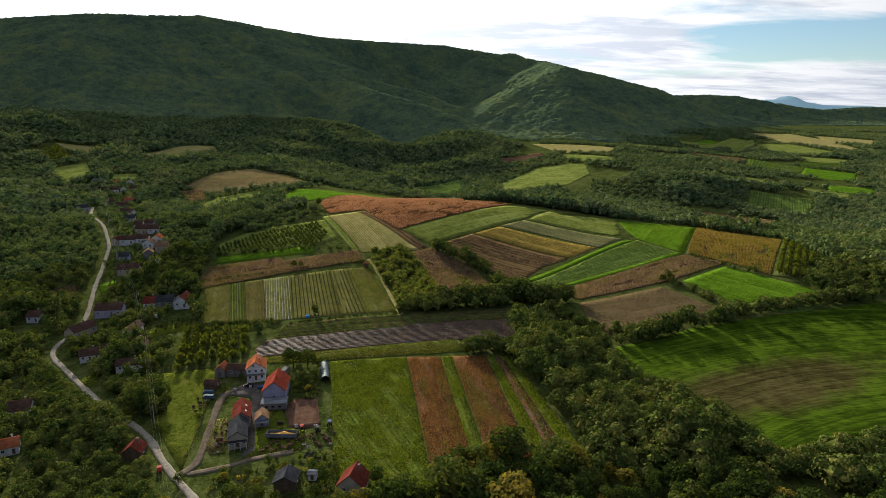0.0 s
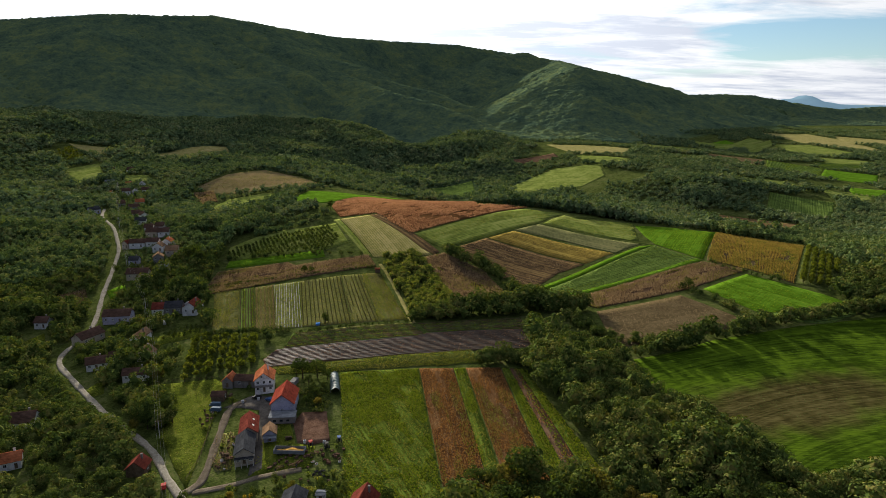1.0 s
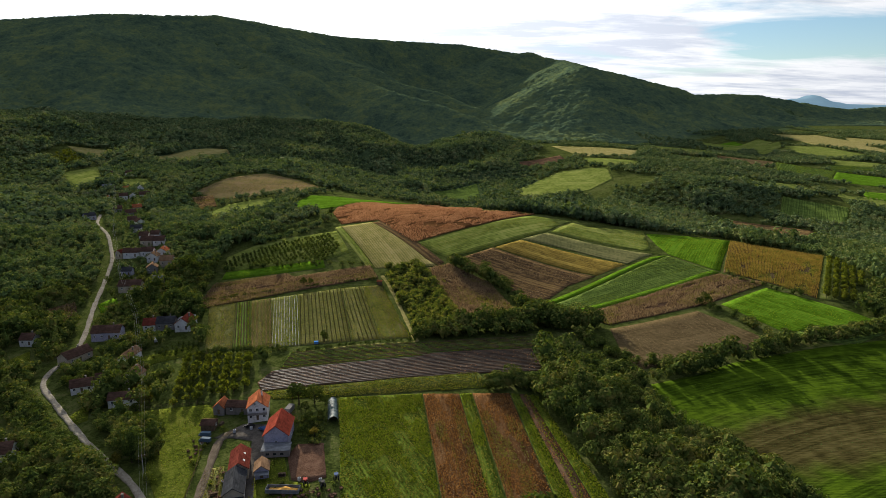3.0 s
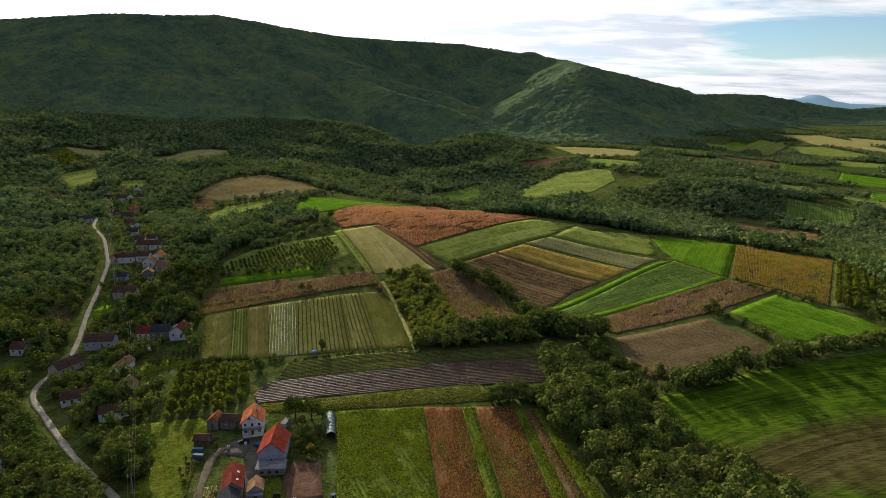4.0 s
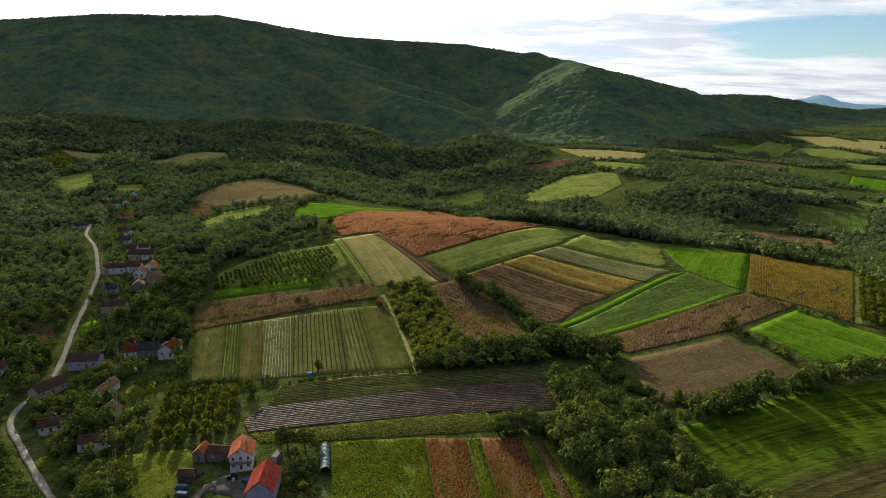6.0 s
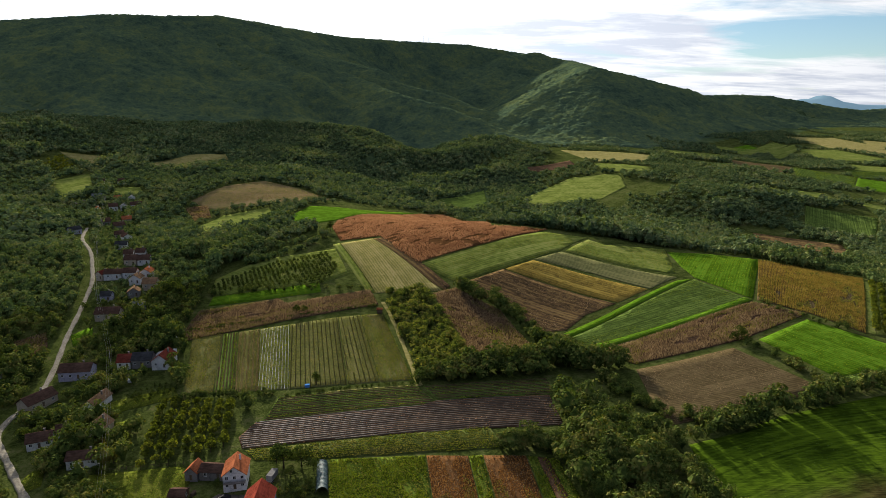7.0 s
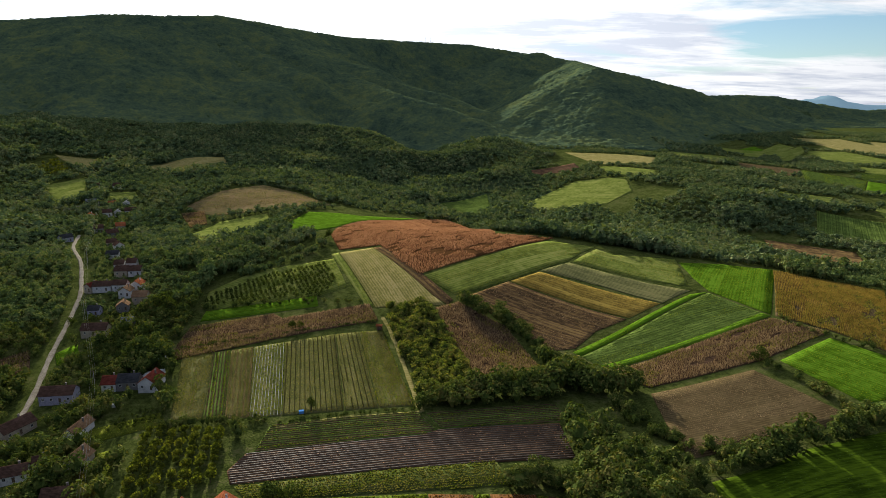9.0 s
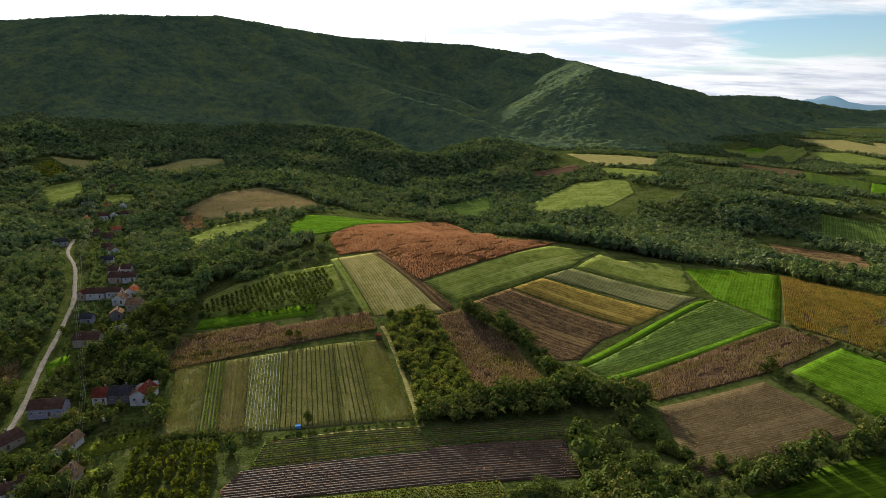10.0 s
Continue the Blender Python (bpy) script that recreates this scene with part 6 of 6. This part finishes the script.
for i in range(len(tops) - 1):
    for a, b in zip(tops[i], tops[i + 1]):
        V, F4 = [], []
        for k in range(11):
            q = a.lerp(b, k / 10) - Vector((0, 0, 1.6 * (1 - (k / 5 - 1) ** 2)))
            V += [q + Vector(d) for d in ((-.02, 0, -.012), (.02, 0, -.012), (0, 0, .024))]
            F4 += [(3 * k - 3 + i, 3 * k - 3 + (i + 1) % 3, 3 * k + (i + 1) % 3, 3 * k + i) for i in range(3) if k]
        tagged(mesh_object("power_wire", V, F4, WIRE), "thin sagging overhead power wire", "wire", "power line wires")


# fences round the farm meadow: posts with two rails
def fence(line, step, label):
    thing = new("fence")
    x0, y0 = line[0]
    z0 = float(height(x0, y0))
    post = None
    for (ax, ay), (bx, by) in zip(line, line[1:]):
        n = max(1, int(math.hypot(bx - ax, by - ay) / step))
        prev = None
        for k in range(n + 1):
            x, y = ax + (bx - ax) * k / n, ay + (by - ay) * k / n
            z = float(height(x, y)) - z0
            if post is None:
                post = part("post", boxed((-.07, .07, -.07, .07, -.3, 1.35)), WOOD, thing)
                p = post
            else:
                p = bpy.data.objects.new("post", post.data)
                scene.collection.objects.link(p)
                p.parent = thing
            p.matrix_local = pose(x - x0, y - y0, z, 0, 0, (k * 37) % 20)
            if prev:
                for hgt in (.55, 1.1):
                    V, F4 = [], []
                    limb(V, F4, (prev[0], prev[1], prev[2] + hgt), (x - x0, y - y0, z + hgt), .04, .04, 4)
                    mesh_object("rail", V, F4, WOOD, thing)
            prev = (x - x0, y - y0, z)
    thing.matrix_world = pose(x0, y0, z0 + .05)
    return tagged(thing, label, "fence")


fence([(-126, 286), (-108, 287.5), (-90, 288)], 3, "weathered timber fence between meadow and orchard")
fence([(-83.5, 258), (-80, 238), (-78, 222), (-78.5, 209)], 3, "weathered timber fence along the farm drive")

# radio masts on the mountain crest
for x, y, tall in ((15, 2790, 34), (37, 2795, 24), (-372, 2470, 26)):
    m = new("radio_mast")
    V, F4 = [], []
    for k in range(3):
        a = 2 * math.pi * k / 3
        limb(V, F4, (1.1 * math.cos(a), 1.1 * math.sin(a), -3), (.3 * math.cos(a), .3 * math.sin(a), tall), .22, .16, 4)
    mesh_object("lattice", V, F4, METAL, m)
    for k in range(5):
        q = 1.1 - .8 * (k + 1) / 6
        part("brace", boxed((-q, q, -q * .6, q * .6, tall * (k + 1) / 6, tall * (k + 1) / 6 + .25)), METAL, m)
    part("antenna", boxed((-.1, .1, -.1, .1, tall + .004, tall + 5)), METAL, m)
    m.matrix_world = pose(x, y, float(height(x, y)))
    tagged(m, "slender steel radio mast on the mountain crest", "radio mast", "radio masts")

# stacked firewood beside the sheds
for x, y, turn, seed in ((-79.5, 268.5, 80, 1), (-68.6, 222, 10, 2), (-47.5, 230.5, 5, 3)):
    rng = random.Random(seed)
    pile = new("firewood_stack")
    log = None
    for row in range(5):
        for i in range(9 - row % 2):
            if log is None:
                V, F4 = [], []
                limb(V, F4, (0, -.5, 0), (0, .5, 0), .14, .13, 7)
                F = [list(f) for f in F4]
                log = mesh_object("log", V, F4, WOOD, pile)
                p = log
            else:
                p = bpy.data.objects.new("log", log.data)
                scene.collection.objects.link(p)
                p.parent = pile
            p.matrix_local = pose(-1.2 + .28 * i + .14 * (row % 2), rng.uniform(-.08, .08), .12 + .25 * row, 0, rng.uniform(0, 360), 0)
    tagged(settle(pile, x, y, turn), "stack of split firewood logs", "firewood")

# ---- trees, near to far ----
def in_reach(x, y):
    """The wedge of land that the valley opens up."""
    return (x > -.70 * y - 30) & (x < .88 * y + 30)


def off_sites(x, y, extra=0.0):
    ok = np.ones(len(x), bool)
    for sx, sy, r in SITES:
        ok &= np.hypot(x - sx, y - sy) > r + extra
    return ok


def along(line, width, step, seed):
    """Uneven points in a band along a line."""
    rng = np.random.default_rng(seed)
    out = []
    for (ax, ay), (bx, by) in zip(line, line[1:]):
        n = max(1, int(math.hypot(bx - ax, by - ay) / step * max(1, width / step)))
        k = rng.uniform(0, 1, n)
        out.append(np.stack([ax + (bx - ax) * k + rng.normal(0, width / 2.5, n), ay + (by - ay) * k + rng.normal(0, width / 2.5, n)], -1))
    return np.concatenate(out)


def within(poly, step, seed):
    xs, ys = [p[0] for p in poly], [p[1] for p in poly]
    x, y = spread_points(min(xs), max(xs), min(ys), max(ys), step, seed)
    k = inside(x, y, poly)
    return np.stack([x[k], y[k]], -1)


# orchards: rows of small trees
def orchard(proto, poly, along_step, row_step, angle, size, seed, label, group):
    rng = random.Random(seed)
    plot = Plot(poly, angle)
    first = True
    for v, a, b in plot.spans(row_step):
        u = a + along_step * .5
        while u < b:
            if rng.random() > .07:
                uu, vv = u + rng.uniform(-.3, .3), v + rng.uniform(-.25, .25)
                x = plot.c[0] + uu * math.cos(plot.a) - vv * math.sin(plot.a)
                y = plot.c[1] + uu * math.sin(plot.a) + vv * math.cos(plot.a)
                s = size * rng.uniform(.75, 1.15)
                m = pose(x, y, float(height(x, y)) + .1, 0, 0, rng.uniform(0, 360)) @ Matrix.Diagonal((s, s, s * rng.uniform(.85, 1.1), 1))
                tagged(copy_thing(proto, m), label, "fruit tree", group)
            u += along_step


fruit_tree = tree_thing("fruit_tree", 31, 4.2, 1.75, 5, 230, .34, LEAF_ORCHARD, .25)
plum_tree = tree_thing("plum_tree", 32, 3.2, 1.25, 4, 130, .30, LEAF, .25)
sapling = tree_thing("sapling", 33, 2.4, .9, 3, 70, .28, LEAF_YELLOW, .3)
orchard(fruit_tree, [(-117.5, 336), (-84, 332.5), (-73, 296), (-88, 291), (-106.5, 286)], 3.7, 4.9, -79, 1.24, 1, "olive green orchard tree standing in a row", "farm orchard")
orchard(plum_tree, [(-137, 466), (-132, 486), (-104, 515), (-72, 535), (-57, 500), (-64, 472), (-80, 474), (-110, 468)], 3.0, 4.6, 18, 1.12, 2, "small round orchard tree in a hillside row", "hillside orchard")
orchard(plum_tree, [(-137, 346), (-118, 359), (-111, 344), (-135, 336)], 2.6, 3.2, 12, .75, 3, "small garden tree in a row", "garden saplings")
orchard(fruit_tree, [(237, 374), (300, 468), (289, 413), (250, 362)], 3.4, 4.4, -124, 1.15, 4, "young tree in a dense plantation row", "field plantation")
orchard(fruit_tree, [(-505, 925), (-498, 972), (-458, 928), (-464, 895)], 7.0, 9.0, 82, 1.5, 6, "orchard tree on a far hillside terrace", "terrace orchard")
for proto in (fruit_tree, plum_tree, sapling):
    for o in (*proto.children_recursive, proto):
        bpy.data.objects.remove(o)

# single trees and the near edge of the woods
KINDS = [tree_thing("tree", 41, 9.0, 3.6, 8, 980, .35, LEAF), tree_thing("tree", 42, 7.5, 3.4, 7, 860, .33, LEAF), tree_thing("tree", 43, 10.5, 3.3, 9, 1000, .35, LEAF),
         tree_thing("tree", 44, 6.0, 3.0, 6, 680, .31, LEAF), tree_thing("tree", 45, 7.0, 2.9, 7, 720, .32, LEAF_YELLOW)]
TREE_LABELS = ["broad green deciduous tree with an uneven crown", "rounded green tree at the wood's edge", "tall dark green tree with a lobed crown", "low spreading bushy tree", "tree with yellowing autumn leaves"]


def plant(kind, x, y, scale, rng, group=""):
    m = pose(x, y, float(height(x, y)) + .1, 0, 0, rng.uniform(0, 360)) @ Matrix.Diagonal((scale * rng.uniform(.9, 1.1), scale * rng.uniform(.9, 1.1), scale, 1))
    return tagged(copy_thing(KINDS[kind], m), TREE_LABELS[kind], "tree", group)


rng = random.Random(17)
for x, y, kind, s in ((-50.5, 281, 0, 1.15), (-44, 281, 1, 1.25), (-54, 284.5, 3, 1.1), (-39, 278, 3, .9), (-47, 275, 3, .75), (-106, 246, 2, .85), (-101, 248, 0, .8), (-97.5, 249.5, 2, .75), (-111, 244, 4, .8), (-95, 232, 3, .7), (-77, 262, 3, .55), (-72.5, 272.5, 3, .5),
                      (-160, 459, 0, 1.5), (-152, 455, 2, 1.4), (-166, 452, 1, 1.4), (-158, 466, 0, 1.4), (-150, 445, 1, 1.1), (-73.7, 431, 1, .75), (-69, 432, 3, .7), (-48.3, 344, 2, .7), (168.2, 375, 1, 1.0), (164, 374, 3, .9), (-76.8, 603, 2, .9), (-79, 600, 1, .7),
                      (-42, 262, 3, .8), (-45, 257, 3, .7), (-40, 255, 4, .6), (-44, 266, 1, .6), (-39, 268, 3, .7), (-47, 204, 3, .6), (-41, 199, 4, .55), (-26, 190, 1, .8), (-23, 196, 3, .7), (-9, 186, 2, .8), (-31, 199, 3, .6), (-52, 196, 3, .7), (-60, 196, 4, .5), (-48, 190, 4, .7), (-20, 178, 4, .9), (-75, 196, 3, .7),
                      (-143, 300, 1, .9), (-140, 303, 0, .8), (-137, 298, 3, .8), (-128, 303, 4, .8), (-143, 322, 3, .8), (-152, 322, 1, .7), (-158, 318, 3, .9), (-163, 312, 1, .8), (-118, 292, 4, .8), (-121, 285, 3, .7), (-195, 372, 0, .8), (-199, 352, 1, .9), (-205, 445, 1, .8)):
    plant(kind, x, y, s, rng)

x, y = spread_points(-420, 520, 150, 560, 5.9, 11)
k = in_reach(x, y) & free(x, y, 1.8) & off_sites(x, y)
k[k] &= value_noise(x[k], y[k], 40, 5) + .35 * value_noise(x[k], y[k], 13, 6) > .24
near = np.stack([x[k], y[k]], -1)
bands, scales = [], []
x, y = spread_points(-330, -165, 420, 780, 6.0, 15)
k = (edge_distance(x, y, [(-190, 430), (-210, 500), (-250, 580), (-310, 740)], False) < 26) & off_sites(x, y) & (edge_distance(x, y, ROAD, False) > 6)
bands.append(np.stack([x[k], y[k]], -1))
scales.append(np.full(int(k.sum()), .55))
for line, width, step, scale in (
        ([(25, 461), (40, 444), (55, 428), (64, 403), (69, 378), (77, 366)], 6, 3.0, .85), ([(0, 345), (13, 348.5), (34, 354), (53, 358), (68, 366), (77, 356), (100, 355)], 5, 2.2, 1.05),
        ([(168, 375), (173, 357), (178, 340), (184, 324)], 3, 3.0, .42), ([(202, 426), (208, 407), (217, 392), (227, 379)], 3, 3.0, .42), ([(-110, 337), (-94, 339), (-75, 339), (-64, 336)], 4, 2.2, .34),
        ([(30, 285.5), (44, 287), (55, 281)], 3, 1.2, .6), ([(-137, 463), (-112, 466), (-79, 470), (-64, 464), (-50, 464), (-37, 464)], 4, 4.0, .45), ([(-122, 516), (-94, 548), (-78, 585)], 6, 3.0, .6),
        ([(-177, 552), (-143, 579), (-116, 615)], 9, 3.0, .8), ([(-150, 520), (-120, 540), (-95, 575)], 7, 4, .6), ([(84, 340), (101, 306), (125, 295), (151, 301), (181, 319), (213, 323), (262, 333)], 5, 2.4, .62),
        ([(-101, 245), (-112, 256), (-124, 269), (-137, 285), (-148, 300)], 5, 3.2, .75), ([(-112, 230), (-124, 243), (-140, 258), (-154, 275), (-174, 297)], 8, 2.4, 1.0),
        ([(-166, 322), (-160, 338)], 5, 3, .6), ([(-150, 342), (-143, 352), (-152, 356)], 5, 3, .6), ([(-140, 316), (-128, 328)], 4, 3, .55), ([(-128, 300), (-122, 312)], 4, 3, .6), ([(-160, 352), (-180, 356)], 4, 4, .6),
        ([(112, 232), (119, 214), (121, 198), (123, 182), (134, 180), (150, 187), (172, 192), (200, 198)], 5, 2.2, .8),
        ([(-62, 335.5), (-34, 338.5), (-3, 341)], 1.0, 1.6, .2), ([(-130, 414), (-100, 421), (-60, 430), (-25, 436)], .8, 1.8, .18)):
    q = along(line, width, step, 51 + len(bands))
    bands.append(q)
    scales.append(np.full(len(q), scale))
scales = np.concatenate([np.ones(len(near))] + scales)
near = np.concatenate([near] + bands)
k = off_sites(near[:, 0], near[:, 1], -.5) & (edge_distance(near[:, 0], near[:, 1], ROAD, False) > 5.5) & ~(inside(near[:, 0], near[:, 1], BIG_POLY))
near, scales = near[k], scales[k]
rng_n = np.random.default_rng(5)
order = np.argsort(near[:, 1] + .25 * np.abs(near[:, 0]))
near, scales = near[order], scales[order]
tall = 5.0 + 8.5 * value_noise(near[:, 0], near[:, 1], 34, 7) ** 1.3 * rng_n.uniform(.6, 1.25, len(near))
tall = tall * scales * np.where(rng_n.uniform(0, 1, len(near)) > .86, 1.35, 1.0)
count = 250
pyrng = random.Random(23)
for (px, py), t in zip(near[:count], tall[:count]):
    kind = pyrng.choice((0, 0, 1, 1, 2, 2, 3, 3, 4))
    plant(kind, float(px), float(py), float(t) / (9.0, 7.5, 10.5, 6.0, 7.0)[kind] * 1.05, pyrng, "trees of the near wood")
for proto in KINDS:
    for o in (*proto.children_recursive, proto):
        bpy.data.objects.remove(o)
nx_, ny_, nt_ = near[count:, 0], near[count:, 1], tall[count:]
nw_ = nt_ ** .85 * rng_n.uniform(.54, .80, len(nt_))
reach = np.hypot(nx_, ny_ - 50)
for seed, low, high, leaves, size, words in ((21, 0, 255, 420, .27, "dense green deciduous trees beside the fields"), (27, 255, 450, 190, .38, "green deciduous trees and hedges round the village"), (28, 450, 2e3, 110, .46, "green trees and scrub up the valley")):
    k = (reach >= low) & (reach < high)
    wood("near_wood", words, nx_[k], ny_[k], nt_[k], nw_[k], LEAF_WOOD if high < 1e3 else LEAF_MID_HAZED, seed, leaves, size, 8 if low < 300 else 5)

scrub = within([(-22, 454), (3, 460), (16, 418), (25, 367), (31, 357), (22, 349), (0.5, 347), (-12, 400)], 3.7, 63)
s_t = rng_n.uniform(2.8, 6.2, len(scrub))
wood("scrub", "olive and yellow-green scrub thicket between the fields", scrub[:, 0], scrub[:, 1], s_t, s_t * rng_n.uniform(.46, .68, len(s_t)), LEAF_SCRUB, 24, 240, .36)

farm_shrubs = np.concatenate([within([(-51.6, 271.7), (-37.5, 268.2), (-34.6, 249.3), (-39.4, 248.7), (-49.9, 260.8)], 2.0, 71), within([(-62.2, 202.1), (-23.2, 208.8), (-19.9, 182.2), (-57.4, 186.9), (-65.8, 191.5)], 2.3, 72), within([(-75, 236), (-71, 238), (-66, 214), (-69, 213)], 1.9, 74), within([(-88, 262), (-82, 262), (-80, 240), (-83, 240)], 1.8, 75), within([(-50, 226), (-28, 228), (-25, 214), (-48, 213)], 2.6, 76)])
k = off_sites(farm_shrubs[:, 0], farm_shrubs[:, 1], -.8)
for line, wide in LINES:
    k &= edge_distance(farm_shrubs[:, 0], farm_shrubs[:, 1], line, False) > wide * .6
farm_shrubs = farm_shrubs[k & (value_noise(farm_shrubs[:, 0], farm_shrubs[:, 1], 7, 73) > .3)]
s_t = rng_n.uniform(.7, 2.4, len(farm_shrubs))
wood("garden_shrubs", "untidy garden shrubs and weeds round the farm", farm_shrubs[:, 0], farm_shrubs[:, 1], s_t, s_t * rng_n.uniform(.5, .8, len(s_t)), LEAF_SCRUB, 25, 90, .42)

for step, y0, y1, seed in ((6.8, 560, 800, 12), (8.3, 800, 1420, 14)):
    x, y = spread_points(-1000, 1250, y0, y1, step, seed)
    k = in_reach(x, y) & free(x, y, 2.5) & off_sites(x, y)
    k[k] &= value_noise(x[k], y[k], 90, 8) + .4 * value_noise(x[k], y[k], 30, 9) > np.where(x[k] > 220, np.where(y[k] < 880, .47, .57), np.where((y[k] > 900) & (x[k] > -420), .08, .34))
    x, y = x[k], y[k]
    rng = np.random.default_rng(6)
    tall = (4.4 + 9.0 * value_noise(x, y, 60, 10) ** 1.5 * rng.uniform(.5, 1.3, len(x))) * rng.choice([.8, 1.0, 1.2], len(x)) * np.where(x > 200, np.where(y < 880, 1.0, .72), 1.0)
    if y0 < 800:
        wood("valley_wood", "dark green woodland and hedges across the valley", x, y, tall, np.maximum(tall * rng.uniform(.54, .78, len(x)), 3.3), LEAF_FAR_HAZED, 22, 66, .50, 5)
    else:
        wood("foothill_wood", "wooded foothills and hedges below the mountain", x, y, tall, np.maximum(tall * rng.uniform(.60, .86, len(x)), 4.2), LEAF_FAR_HAZED, 26, 36, .64, 5)

x, y = spread_points(520, 1750, 1420, 2150, 10, 16)
k = in_reach(x, y) & free(x, y, 3)
k[k] &= (value_noise(x[k], y[k], 120, 8) + .4 * value_noise(x[k], y[k] * 3, 60, 9) > .62) & (height(x[k], y[k]) < 75)
x, y = x[k], y[k]
rng = np.random.default_rng(8)
tall = rng.uniform(4, 8, len(x))
wood("plain_wood", "dark hedges and copses across the far plain", x, y, tall, np.maximum(tall * .7, 4.5), LEAF_FAR_HAZED, 29, 30, .7, 5)

# the forest on the mountain: one sheet of rounded crowns with creases between them
def crowns(x, y, cell, seed):
    """Rounded domes round scattered points: 1 at a tree's top, 0 in the creases."""
    i, j = np.floor(x / cell), np.floor(y / cell)
    best = np.full(x.shape, 9.0)
    for di in (-1, 0, 1):
        for dj in (-1, 0, 1):
            a, b = i + di, j + dj
            u = np.sin(a * 127.1 + b * 311.7 + seed) * 43758.5453
            v = np.sin(a * 269.5 + b * 183.3 + seed) * 43758.5453
            best = np.minimum(best, np.hypot(a + u - np.floor(u) - x / cell, b + v - np.floor(v) - y / cell))
    return np.clip(1 - (best / .85) ** 2, 0, 1)


fx, fy = np.meshgrid(np.arange(-1900, 2700, 5.2), np.arange(1400, 3150, 5.6))
step_rng = np.random.default_rng(13)
fx = fx + step_rng.uniform(-1.6, 1.6, fx.shape)
fy = fy + step_rng.uniform(-1.6, 1.6, fy.shape)
fh = height(fx, fy)
rise = fh - 44 - 14 * value_noise(fx, fy, 160, 4) - 22 * np.clip((fx - 550) / 250, 0, 1) * (fy < 2600)
keep = in_reach(fx, fy) & (rise > 0) & (height(fx, fy - 25) - fh < 4.0)
open_land = free(fx[keep], fy[keep], 4)
keep[keep] &= open_land
inner = keep.astype(float)
for _ in range(2):
    side = np.pad(inner, 1)
    inner = np.minimum.reduce([inner, .5 * (inner + side[:-2, 1:-1]), .5 * (inner + side[2:, 1:-1]), .5 * (inner + side[1:-1, :-2]), .5 * (inner + side[1:-1, 2:])])
inner = np.clip(inner * 2 - 1, 0, 1)
lump = crowns(fx, fy, 11.5, 3.0) * (3.6 + 4.0 * value_noise(fx, fy, 13, 19))
fz = fh - 1.5 + np.clip(rise / 7, 0, 1) * inner * (lump + 1.2 * value_noise(fx, fy, 34, 20))
gi = np.arange(fx.size).reshape(fx.shape)
quad = np.stack([gi[:-1, :-1], gi[:-1, 1:], gi[1:, 1:], gi[1:, :-1]], -1)
whole = keep[:-1, :-1] & keep[:-1, 1:] & keep[1:, 1:] & keep[1:, :-1]
quad = quad[whole]
used, back = np.unique(quad.ravel(), return_inverse=True)
cover_v = np.stack([fx, fy, fz], -1).reshape(-1, 3)[used]
tagged(mesh_object("mountain_forest", cover_v, back.reshape(-1, 4), CANOPY_HAZED, smooth=True), "dark forest covering the mountain slopes", "forest", kind="stuff")

# hazy hills on the horizon: the haze is bluish base colour plus faint glow
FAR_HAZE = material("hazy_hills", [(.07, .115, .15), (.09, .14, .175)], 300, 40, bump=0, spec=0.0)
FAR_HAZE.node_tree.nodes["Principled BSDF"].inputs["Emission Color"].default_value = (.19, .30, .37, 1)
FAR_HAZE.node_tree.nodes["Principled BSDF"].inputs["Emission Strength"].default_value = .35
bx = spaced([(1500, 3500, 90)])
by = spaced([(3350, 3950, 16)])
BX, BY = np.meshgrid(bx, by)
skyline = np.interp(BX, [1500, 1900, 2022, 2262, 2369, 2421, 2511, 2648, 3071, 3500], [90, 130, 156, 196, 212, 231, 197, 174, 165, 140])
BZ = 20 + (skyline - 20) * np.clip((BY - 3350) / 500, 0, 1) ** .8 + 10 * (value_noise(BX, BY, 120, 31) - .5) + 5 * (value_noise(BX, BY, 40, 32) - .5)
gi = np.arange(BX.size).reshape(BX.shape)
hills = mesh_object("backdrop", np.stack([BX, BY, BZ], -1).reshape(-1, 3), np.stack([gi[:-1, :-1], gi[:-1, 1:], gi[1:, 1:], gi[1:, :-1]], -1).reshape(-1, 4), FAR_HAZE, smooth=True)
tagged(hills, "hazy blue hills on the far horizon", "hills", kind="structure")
